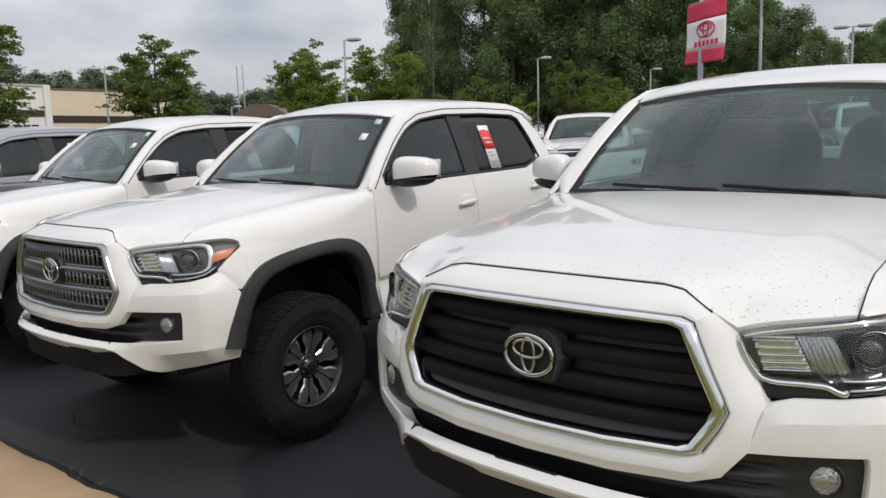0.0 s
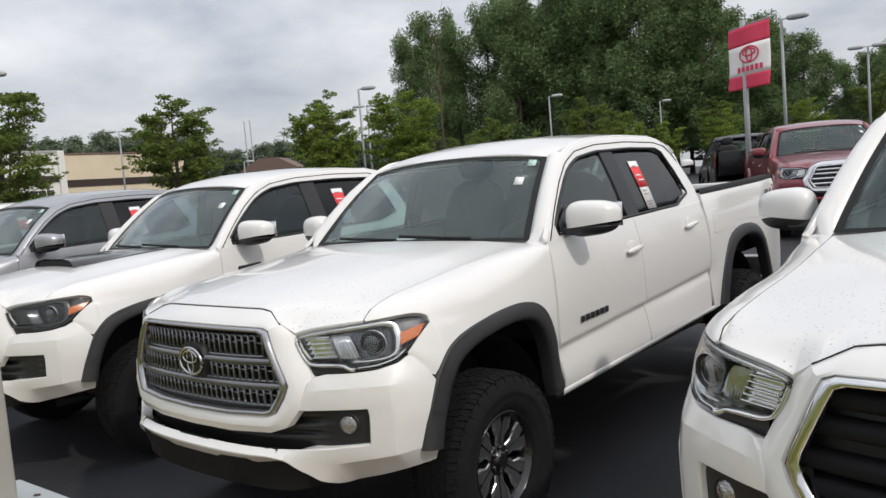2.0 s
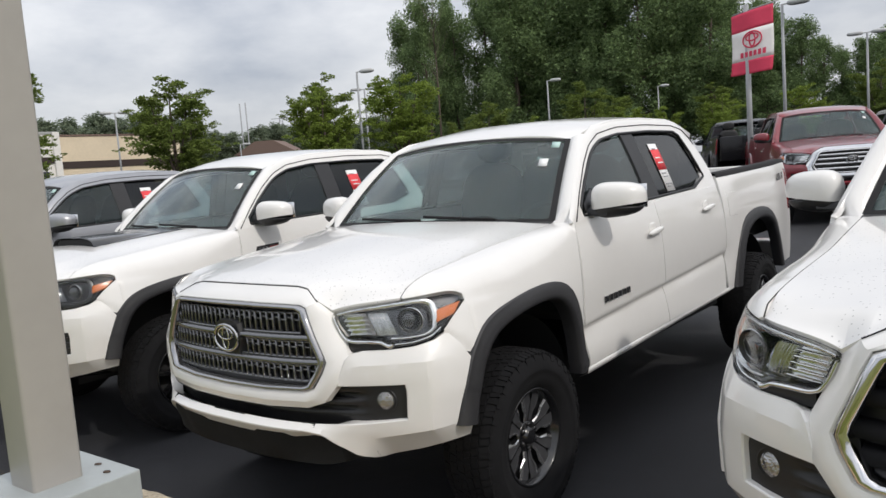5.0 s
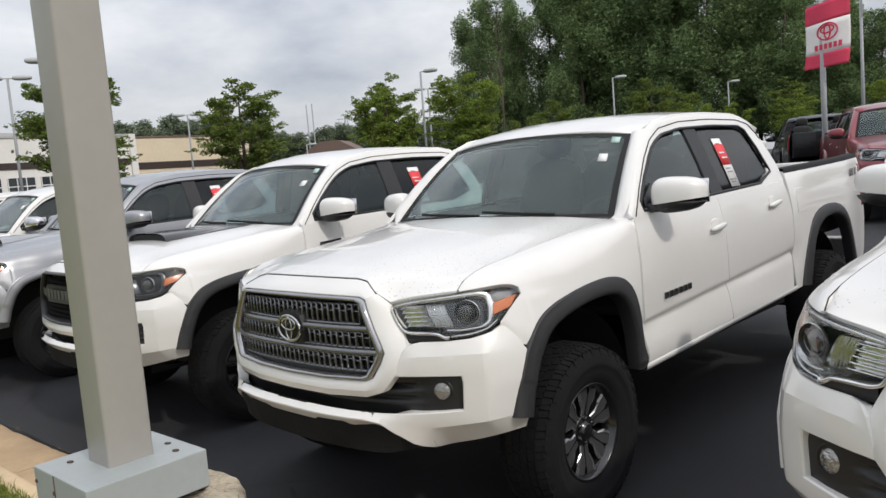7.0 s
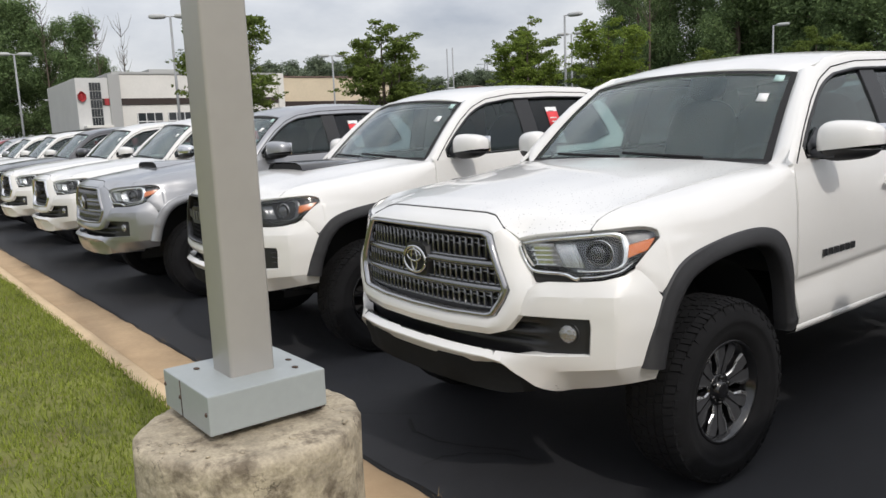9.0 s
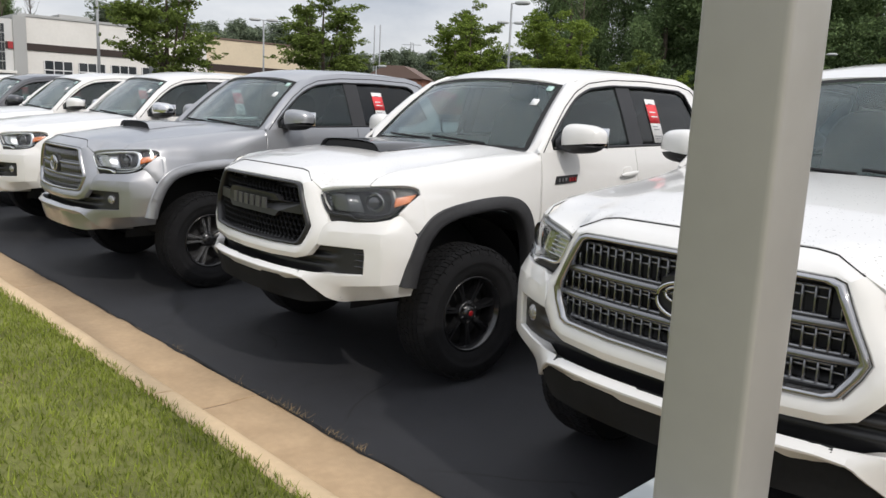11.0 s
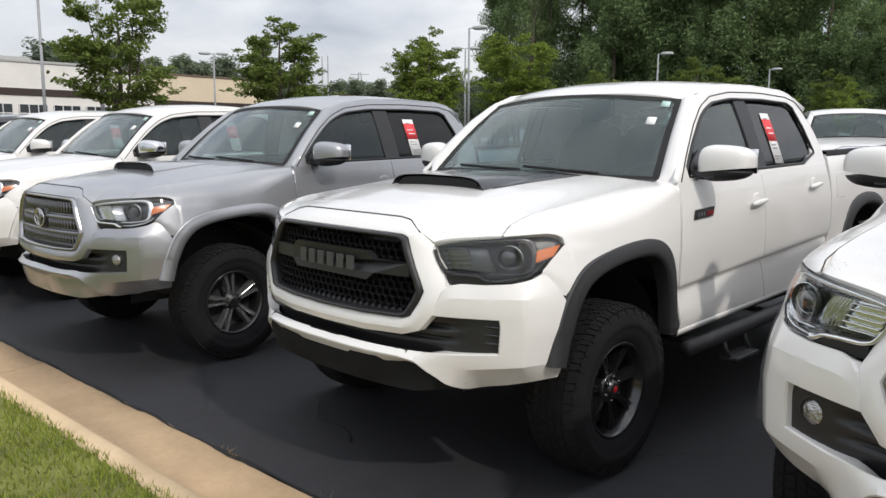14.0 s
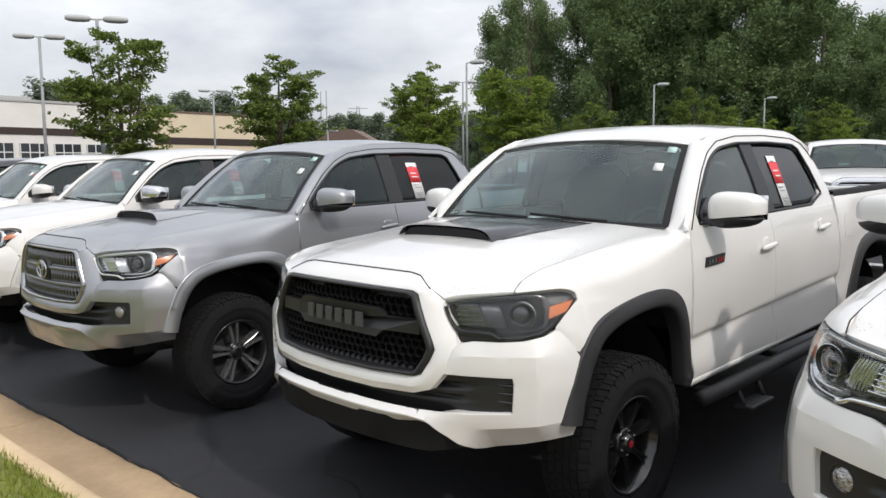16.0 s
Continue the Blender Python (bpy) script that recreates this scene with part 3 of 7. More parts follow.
def inside_grille(x, z):
    zt = ip(abs(x), (0, 0.40, 0.435, 0.52), (1.07, 1.066, 1.05, 0.885))
    zb = ip(abs(x), (0, 0.45, 0.47, 0.52), (0.78, 0.785, 0.80, 0.875))
    return zb < z < zt


def half_width_at(z):
    """How far the grille opening reaches at a height."""
    return ip(z, (0.78, 0.80, 0.87, 0.89, 1.05, 1.07), (0.45, 0.467, 0.512, 0.510, 0.435, 0.40)) - 0.012


def make_grille_back():
    P = []
    for j in range(13):
        z = mix(0.76, 1.09, j / 12)
        w = half_width_at(min(max(z, 0.79), 1.06)) + 0.03
        P.append([on_nose(w * (i / 12 - 1), z, 0.085) for i in range(25)])
    return grid(P)


def make_grille_mesh():
    """Three bands of upright cells, each cell crossed by a short link in its upper part."""
    bm = bmesh.new()
    pitch = 0.0335
    for band, (z0, z1) in enumerate(((0.790, 0.858), (0.882, 0.951), (0.975, 1.060))):
        zm = (z0 + z1) / 2
        w = min(half_width_at(z0), half_width_at(z1))
        n = int(max(half_width_at(z0), half_width_at(z1)) / pitch)
        for i in range(-n - 1, n + 1):
            x = i * pitch + pitch * 0.5 * (band % 2)
            fit_z = [z for z in steps(z0, 12, z1) if half_width_at(z) >= abs(x)]
            if len(fit_z) < 3 or (abs(x) < 0.10 and 0.88 < zm < 0.93):
                continue
            a, b = fit_z[0], fit_z[-1]
            y = on_nose(x, zm, 0.026)[1]
            box(bm, (0.0070, 0.024, b - a), (x, y + 0.008, (a + b) / 2), None, 0.0026)
            zk = mix(z0, z1, 0.66 if (i + band) % 2 else 0.76)
            if zk < b and abs(x + pitch) < half_width_at(zk):
                box(bm, (pitch - 0.004, 0.020, 0.0062), (x + pitch / 2, y + 0.011, zk), None, 0.002)
        for z, h in ((z0 + 0.004, 0.0055), (z1 - 0.004, 0.0055)):
            P = []
            for i in range(17):
                x = w * (i / 8 - 1)
                p = on_nose(x, z, 0.026)
                P.append([(p[0], p[1] + 0.03, z - h), (p[0], p[1], z - h * 0.7), (p[0], p[1], z + h * 0.7), (p[0], p[1] + 0.03, z + h)])
            grid(P, bm=bm)
    return bm


def make_grille_bar(z, h=0.020, back=0.012, w=None):
    P = []
    w = w or half_width_at(z)
    for i in range(25):
        x = w * (i / 12 - 1)
        p = on_nose(x, z, back)
        P.append([(p[0], p[1] + 0.05, z - h * 0.6), (p[0], p[1] + 0.004, z - h * 0.5), (p[0], p[1], z - h * 0.2), (p[0], p[1] + 0.004, z + h * 0.5), (p[0], p[1] + 0.05, z + h * 0.6)])
    return grid(P)


def make_hex_mesh():
    """Honeycomb plate of the black grille."""
    bm = bmesh.new()
    r = 0.021
    for row in range(-1, 12):
        z = 0.785 + row * r * 1.5
        for c in range(-15, 16):
            x = c * r * 1.732 + (r * 0.866 if row % 2 else 0)
            if not inside_grille(x, z) or not inside_grille(x * 1.03, z):
                continue
            y = on_nose(x, z, 0.035)[1]
            pts = [(x + r * math.sin(math.pi / 3 * k), z + r * math.cos(math.pi / 3 * k)) for k in range(6)]
            inn = [(x + r * 0.74 * math.sin(math.pi / 3 * k), z + r * 0.74 * math.cos(math.pi / 3 * k)) for k in range(6)]
            A = [bm.verts.new((p[0], y, p[1])) for p in pts]
            B = [bm.verts.new((p[0], y + 0.004, p[1])) for p in inn]
            C = [bm.verts.new((p[0], y + 0.03, p[1])) for p in inn]
            for k in range(6):
                q = (k + 1) % 6
                bm.faces.new((A[k], A[q], B[q], B[k]))
                bm.faces.new((B[k], B[q], C[q], C[k]))
    return bm


def oval(cx, cz, a, b, y, r, n=32, ry=0.0):
    return [(cx + a * math.cos(2 * math.pi * i / n), y, cz + b * math.sin(2 * math.pi * i / n)) for i in range(n)]


def make_emblem_seat():
    poly = [(-0.105, 0.0), (-0.085, 0.07), (-0.05, 0.085), (0.05, 0.085), (0.085, 0.07), (0.105, 0.0), (0.08, -0.075), (-0.08, -0.075)]
    return prism(poly, lambda u, v, w: (u * (1 - 0.2 * w / 0.05), 0.064 + 0.05 - w, 0.942 + v * (1 - 0.15 * w / 0.05)), 0.045)


def make_emblem():
    bm = bmesh.new()
    tube(oval(0, 0.945, 0.079, 0.054, 0.060, 0), 0.0068, 8, bm, True)
    tube(oval(0, 0.962, 0.050, 0.024, 0.058, 0), 0.0048, 8, bm, True)
    tube(oval(0, 0.945, 0.021, 0.047, 0.058, 0), 0.0048, 8, bm, True)
    return bm


def make_lower_grille():
    """Black insert behind the lower opening, with bars and lamp pockets."""
    P = []
    zs = [0.60, 0.63, 0.655, 0.675, 0.680, 0.700, 0.705, 0.725, 0.730, 0.750, 0.755, 0.78, 0.82]
    bk = [0.06, 0.06, 0.05, 0.03, 0.06, 0.06, 0.03, 0.03, 0.06, 0.06, 0.03, 0.03, 0.06]
    for k in steps(-0.9, 60, 0.9):
        row = []
        for z, b in zip(zs, bk):
            pocket = sst(0.60, 0.68, abs(k))
            row.append(nose(k, z, nose_front(z), mix(b, 0.045, pocket) + 0.01))
        P.append(row)
    return grid(P)


def make_skid():
    ks = steps(-0.715, 28, 0.715)
    P = []
    for k in ks:
        e = sst(0.52, 0.70, abs(k))
        zt, zb = mix(0.619, 0.54, e), mix(0.470, 0.492, e)
        row = []
        for t in (0, 0.08, 0.2, 0.5, 0.8, 1.0):
            z = mix(zt, zb, t)
            w = 0.012 * (1 if math.sin(abs(k) * 16 + 0.4) > 0 else 0) * (0 < t < 1)
            row.append(nose(k, z, 0.024 + 0.035 * t ** 2 + 0.085 * sst(0.57, 0.70, abs(k)), w))
        row.append(nose(k, zb - 0.01, 0.35))
        P.append(row)
    return rim(grid(P), lambda co: Vector((0, 1, 0.3)), 0.03, 0.005)


def hood_front():
    """Front outline of the hood, from the middle out: along the mask, then along the lamp."""
    B = []
    for x, z in OUTER[:5]:
        recess = 0.055 * sst(0.46, 0.53, x) * sst(0.80, 0.95, z)
        p = on_nose(x, z, recess)
        B.append((p[0], p[1] + 0.005, p[2] + 0.0045))
    for k in (0.61, 0.65, 0.70, 0.748, 0.80, 0.84, 0.869):
        p = lamp_at(1, k, lamp_top(k) + 0.004)
        B.append(tuple(p))
    return B


def make_hood():
    P = []
    B = hood_front()
    bx, by, bz = [b[0] for b in B], [b[1] for b in B], [b[2] for b in B]
    us = sorted({round(b / bx[-1], 5) for b in bx} | {i / 24 for i in range(25)})
    us = [-u for u in us[:0:-1]] + us
    for u in us:
        a = abs(u)
        x0 = a * bx[-1]
        y0, z0 = ip(x0, bx, by), ip(x0, bx, bz)
        dz = z0 - hood_z(x0, y0)
        yb = 1.30 + 0.13 * a ** 2
        row = []
        for t in steps(0.0, 8, 0.12, 5, 0.3, 10, 1.0):
            y = mix(y0, yb, t)
            xx = a * (hood_edge(mix(0.346, 1.43, t))[0] - 0.0025)
            row.append((math.copysign(xx, u), y, hood_z(xx, y) + 0.002 + dz * (1 - sst(0.0, 0.13, y - y0)) ** 1.5))
        P.append(row)
    return rim(grid(P), lambda co: Vector((0, 0, -1)), 0.03, 0.003)


def make_hood_seam(s):
    """Dark gap between hood and fender."""
    pts = []
    for y in steps(0.350, 30, 1.42):
        x, z = hood_edge(y)
        pts.append((s * (x + 0.0005), y, z - 0.001))
    return tube(pts, 0.0018, 6)


def make_hood_lip():
    """Dark gap between the hood's front edge and the grille surround."""
    half = [(x, y - 0.002, z - 0.0035) for x, y, z in hood_front()[:5]]
    return tube([(-x, y, z) for x, y, z in half[:0:-1]] + half, 0.0034, 6)


def make_cowl():
    P = []
    for i in range(21):
        u = i / 10 - 1
        P.append([(u * 0.76, mix(1.28 + 0.13 * u * u, 1.50 - 0.07 * (1 - u * u), t), 1.285 - 0.012 * u * u - 0.01 + 0.02 * t) for t in (0, 0.35, 0.7, 1)])
    return grid(P)


def seam_z(y):
    """Seam between bumper and fender."""
    return ip(y, (0.449, 0.51, 0.577, 0.70), (0.964, 0.917, 0.867, 0.790))


def fender_low(y):
    """Lower edge of the fender's skin at y."""
    if y < 0.577:
        return lamp_top((1 - ((0.75 - y) / 0.636) ** POW) ** (1 / POW)) + 0.004
    if y > 1.446:
        return 1.258
    if y < 0.7035:
        return max(seam_z(y) - 0.035, ip(y, *ARCH) + 0.002)
    return ip(y, *ARCH)


def make_fender(s):
    P = []
    ys = steps(0.349, 10, 0.574, 1, 0.580, 4, 0.703, 1, 0.704, 14, 1.40, 3, 1.445, 1, 1.449, 2, 1.54)
    for y in ys:
        xs, zs = hood_edge(y)
        xs += 0.0030
        zs += 0.001
        zl = fender_low(y)

        def skin(z):
            d = side_x(max(y, 0.75), z)
            if y >= 0.85:
                return d
            e = nose_half(z) * (1 - (max(0.75 - y, 0.0) / (0.638 - 0.02 * (z - 1))) ** POW) ** (1 / POW)
            return mix(e, d, sst(0.66, 0.85, y))
        zt = max(zl, ip(y, (0.35, 0.6, 0.9, 1.15, 1.44), (1.085, 1.068, 1.05, 1.09, 1.215)))
        row = [(s * (max(skin(z), xs + 0.001) - (0.006 if z < seam_z(y) - 0.004 and y < 0.64 else 0.0)), y, z) for z in [mix(zl, zt, j / 8) for j in range(9)]]
        p0, p3 = Vector((row[-1][0] * s, zt)), Vector((xs, zs))
        h, w = zs - zt, p0.x - xs
        soft = sst(0.36, 0.75, y)
        full = sst(1.05, 1.44, y)
        p1 = Vector((p0.x - mix(0.25, 0.08, soft) * w, zt + h * mix(0.45, 0.62, soft) * (1 + 0.35 * full)))
        p2 = Vector((mix(p0.x, xs, mix(0.62, 0.45, soft) - 0.15 * full), zs - mix(0.14, 0.04, soft) * h))
        for j in range(1, 10):
            t = j / 9
            q = p0 * (1 - t) ** 3 + p1 * 3 * t * (1 - t) ** 2 + p2 * 3 * t * t * (1 - t) + p3 * t ** 3
            row.append((s * q.x, y, q.y))
        P.append(row)
    bm = rim(grid(P), lambda co: Vector((-s, 0, -0.6)), 0.025, 0.003)
    P = []
    for y in steps(0.449, 10, 0.578, 1, 0.590):
        zl = max(seam_z(y) - 0.035, ip(y, *ARCH) + 0.004)
        k = (1 - ((0.75 - y) / 0.636) ** POW) ** (1 / POW)
        zu = max(lamp_low(k) - 0.001, zl + 0.002) if y < 0.579 else 1.062
        row = []
        for j in range(7):
            z = mix(zl, zu, j / 6)
            e = nose_half(z) * (1 - (max(0.75 - y, 0.0) / (0.638 - 0.02 * (z - 1))) ** POW) ** (1 / POW)
            row.append((s * (mix(e, side_x(0.75, z), sst(0.66, 0.85, y)) - (0.007 if z < seam_z(y) - 0.004 else 0.001)), y, z))
        P.append(row)
    return grid(P, bm=bm)


def belt(y):
    return 1.272 + 0.027 * (y - 1.6)


def make_door(s, y0, y1, low):
    """A door skin from its front to its rear seam."""
    P = []
    for u in steps(0.0, 18, 1.0):
        row = []
        for v in [0, 0.06, 0.14, 0.20, 0.25, 0.27, 0.285, 0.30, 0.315, 0.33, 0.345, 0.36, 0.38, 0.45, 0.55, 0.65, 0.75, 0.84, 0.92, 0.97, 1.0]:
            z = mix(low, 1.30, v)
            y = mix(y0(z), y1(z), u)
            z = mix(low + 0.028 * (y - 1.5), belt(y), v)
            row.append((s * side_x(y, z), y, z))
        P.append(row)
    return rim(grid(P), lambda co: Vector((-s, 0, 0)), 0.025, 0.004)


def roof_line(y):
    """Upper outline of the cab's side."""
    return ip(y, (1.44, 1.52, 1.60, 1.75, 1.90, 2.05, 2.3, 2.7, 3.1, 3.24, 3.31, 3.37, 3.45), (1.262, 1.345, 1.428, 1.566, 1.668, 1.727, 1.762, 1.776, 1.768, 1.742, 1.675, 1.56, 1.36))


def win_low(y):
    return belt(y) + 0.020 + 0.055 * sst(3.05, 3.26, y)


def win_top(y):
    return min(roof_line(y) - 0.062, ip(y, (1.53, 1.66, 1.87, 2.02, 2.28, 2.7, 3.08, 3.16, 3.275), (1.30, 1.425, 1.594, 1.658, 1.692, 1.704, 1.698, 1.665, 1.375)))


def make_cab_side(s):
    P = []
    ys = steps(1.445, 2, 1.50, 3, 1.565, 10, 2.05, 8, 2.5, 10, 3.10, 6, 3.272, 4, 3.43)
    n = 4
    for y in ys:
        zb, zt = belt(y) - 0.002, max(roof_line(y), belt(y) + 0.004)
        w0, w1 = win_low(y), win_top(y)
        if not 1.55 < y < 3.2725 or w1 < w0:
            w0 = w1 = mix(zb, zt, 0.45)
        row = []
        for a, b, last in ((zb, w0, 0), (w0, w1, 0), (w1, zt, 1)):
            for j in range(n + last):
                z = mix(a, b, j / n)
                row.append((s * house_x(z), y, z))
        row.append((s * (house_x(zt) - 0.022), y, zt + 0.016))
        P.append(row)
    bm = grid(P, lambda i, j: not (n <= j < 2 * n and 1.562 < (ys[i] + ys[i + 1]) / 2 < 3.272))
    return rim(bm, lambda co: Vector((-s, 0, 0)), 0.022, 0.004)


def make_window(s, ya, yb, inset, ends=(0, 0)):
    P = []
    for y in steps(ya, 16, yb):
        a, b = win_low(y) - 0.01, win_top(y) + 0.008
        P.append([(s * (house_x(mix(a, b, j / 8)) - inset), y, mix(a, b, j / 8)) for j in range(9)])
    bm = grid(P)
    return thick(bm, Vector((-s, 0, 0)), 0.004)


def thick(bm, toward, d):
    """A pane with two faces and closed edges."""
    r = bmesh.ops.duplicate(bm, geom=bm.faces[:])
    vs = [g for g in r["geom"] if isinstance(g, bmesh.types.BMVert)]
    vmap = r["vert_map"]
    border = [e for e in bm.edges if e.is_boundary and e.verts[0] in vmap and e.verts[0] not in vs]
    pairs = [(e.verts[0], e.verts[1], vmap[e.verts[0]], vmap[e.verts[1]]) for e in border]
    bmesh.ops.translate(bm, verts=vs, vec=toward * d)
    for a, b, c, e in pairs:
        try:
            bm.faces.new((a, b, e, c))
        except ValueError:
            pass
    return bm


def make_pillar_trim(s):
    P = []
    for y in steps(2.325, 3, 2.475):
        row = []
        for j in range(9):
            z = mix(win_low(y) - 0.008, win_top(y) + 0.004, j / 8)
            yy = y - 0.05 * (z - 1.3) + 0.02
            row.append((s * (house_x(z) - 0.001), yy, z))
        P.append(row)
    return rim(grid(P), lambda co: Vector((-s, 0, 0)), 0.02, 0.003)


def make_window_seal(s):
    top = [(s * (house_x(win_top(y)) + 0.001), y, win_top(y)) for y in steps(1.57, 12, 2.30, 16, 3.265)]
    low = [(s * (house_x(win_low(y)) + 0.001), y, win_low(y)) for y in steps(3.265, 16, 1.57)]
    return tube(top + low, 0.009, 6, None, True)


def make_seam(s):
    pts = [(s * (house_x(roof_line(y) - 0.030) + 0.0015), y, roof_line(y) - 0.030) for y in steps(1.475, 14, 2.05, 12, 3.10, 8, 3.33)]
    return tube(pts, 0.0032, 6)


def ws_point(u, v):
    """Windshield: u across, v from the cowl to the roof."""
    c = 1 - u * u
    x = u * mix(0.758, 0.628, v)
    y = mix(1.460 - 0.11 * c, 1.895 - 0.085 * c, v)
    z = mix(1.270 + 0.012 * c, 1.676 + 0.040 * c, v) + 0.022 * math.sin(math.pi * v)
    return x, y, z


def make_windshield():
    return thick(grid([[ws_point(i / 12 - 1, j / 12) for j in range(13)] for i in range(25)]), Vector((0, 0.7, -0.7)), 0.005)


def make_ws_border():
    bm = bmesh.new()
    n = 24
    for a, b, c, d in ((-1, 1, 0.955, 1.0), (-1, 1, -0.01, 0.03)):
        P = []
        for i in range(n + 1):
            u = mix(a, b, i / n)
            P.append([tuple(Vector(ws_point(u, v)) + Vector((0, -0.003, 0.003))) for v in (c, mix(c, d, 0.5), d)])
        grid(P, bm=bm)
    for s in (-1, 1):
        P = []
        for j in range(15):
            v = j / 14
            P.append([tuple(Vector(ws_point(s * u, v)) + Vector((0, -0.0035, 0.0035))) for u in (0.965, 0.985, 1.008)])
        grid(P, bm=bm)
    return bm


def make_a_pillar(s):
    P = []
    for j in range(-2, 17):
        v = j / 16
        p = Vector(ws_point(s * 1.0, v))
        yo = p.y + mix(0.045, 0.055, v)
        zt = roof_line(yo) if j >= 0 else roof_line(yo) + 0.03 * j
        q = Vector((s * (house_x(zt) - 0.006), yo, zt + 0.01))
        if j < 0:
            q = Vector((s * (0.846 + 0.004 * j), yo, 1.266 + 0.012 * j))
            P.append([(p.x - s * 0.03, p.y + 0.006, 1.268 + 0.012 * j), (p.x, p.y, 1.276 + 0.012 * j), tuple(p.lerp(q, 0.5) + Vector((0, 0, 0.006))), tuple(q), (q.x + s * 0.012, yo, q.z - 0.035)])
            continue
        P.append([tuple(p + Vector((s * 0.002, 0.006, 0.0))), tuple(p + Vector((s * 0.008, -0.002, 0.010))), tuple(p.lerp(q, 0.5) + Vector((s * 0.006, -0.010, 0.014))), tuple(q), (s * (house_x(zt - 0.02) + 0.002), yo, zt - 0.022)])
    return grid(P)


def make_roof():
    P = []
    for i in range(25):
        u = i / 12 - 1
        c = 1 - abs(u) ** 2
        row = []
        for j in range(21):
            t = j / 20
            yf = 1.895 - 0.085 * c
            y = mix(yf, 3.335, t)
            e = max(roof_line(max(y, 1.93)) + 0.010, 1.60)
            xw = house_x(min(e, 1.78)) - 0.004
            xw = mix(0.635, xw, sst(0, 0.18, t))
            zc = ip(y, (1.80, 1.95, 2.2, 2.6, 2.95, 3.22, 3.335), (1.716, 1.770, 1.812, 1.832, 1.828, 1.794, 1.745))
            ze = ip(y, (1.895, 2.05, 2.3, 2.7, 3.1, 3.24, 3.335), (1.676, 1.734, 1.773, 1.788, 1.780, 1.752, 1.68))
            z = ze + (zc - ze) * (1 - abs(u) ** 2.4)
            row.append((u * xw, y, z))
        P.append(row)
    return rim(grid(P), lambda co: Vector((0, 0, -1)), 0.03, 0.006)


def make_cab_back():
    P = []
    for i in range(13):
        u = i / 6 - 1
        row = []
        for j in range(9):
            z = mix(0.62, 1.735, j / 8)
            x = u * (house_x(z) - 0.012 if z > 1.3 else 0.86)
            row.append((x, ip(z, (0.6, 1.35, 1.5, 1.735), (3.43, 3.42, 3.385, 3.30)), z))
        P.append(row)
    return grid(P, lambda i, j: not (5 <= j < 8 and 1 < i < 10))


def make_back_glass():
    P = []
    for i in range(9):
        u = i / 4 - 1
        P.append([(u * 0.62, ip(z, (1.30, 1.5, 1.70), (3.415, 3.38, 3.315)), z) for z in (1.32, 1.45, 1.58, 1.68)])
    return thick(grid(P), Vector((0, -1, 0)), 0.004)


def rear_arch(y):
    return ip(y, (3.58, 3.62, 3.72, 3.84, 4.05, 4.30, 4.50, 4.62, 4.70, 4.75), (0.60, 0.75, 0.92, 1.02, 1.065, 1.065, 1.01, 0.90, 0.74, 0.60))


def make_bed_side(s):
    P = []
    ys = steps(3.455, 3, 3.58, 24, 4.75, 8, 5.16)
    for y in ys:
        zl = max(0.595, rear_arch(y) if 3.585 < y < 4.745 else 0.595)
        zt = 1.365 + 0.024 * (y - 3.45)
        row = [(s * side_x(y, mix(zl, zt, j / 10)), y, mix(zl, zt, j / 10)) for j in range(11)]
        x = side_x(y, zt)
        row += [(s * (x - 0.010), y, zt + 0.012), (s * (x - 0.035), y, zt + 0.016)]
        P.append(row)
    return rim(grid(P), lambda co: Vector((-s, 0, 0)), 0.03, 0.004)


def make_rail_cap(s):
    P = []
    for y in steps(3.455, 10, 5.17):
        zt = 1.365 + 0.024 * (y - 3.45)
        x = side_x(y, zt)
        P.append([(s * (x - 0.002), y, zt + 0.004), (s * (x - 0.008), y, zt + 0.034), (s * (x - 0.085), y, zt + 0.038), (s * (x - 0.090), y, zt - 0.02)])
    return grid(P)


def make_bed_inner():
    bm = bmesh.new()
    for s in (-1, 1):
        grid([[(s * 0.765, y, z) for z in (0.86, 1.1, 1.37)] for y in steps(3.46, 6, 5.12)], bm=bm)
    grid([[(x, y, 0.86) for y in steps(3.46, 4, 5.12)] for x in steps(-0.765, 12, 0.765)], bm=bm)
    grid([[(x, 3.465, z) for z in (0.86, 1.36)] for x in (-0.765, 0.0, 0.765)], bm=bm)
    return bm


def make_tailgate():
    bm = bmesh.new()
    box(bm, (1.52, 0.06, 0.54), (0, 5.15, 1.13), None, 0.015, 2)
    return bm


def make_rear_bumper():
    bm = bmesh.new()
    box(bm, (1.62, 0.16, 0.17), (0, 5.235, 0.66), None, 0.03, 3)
    return bm


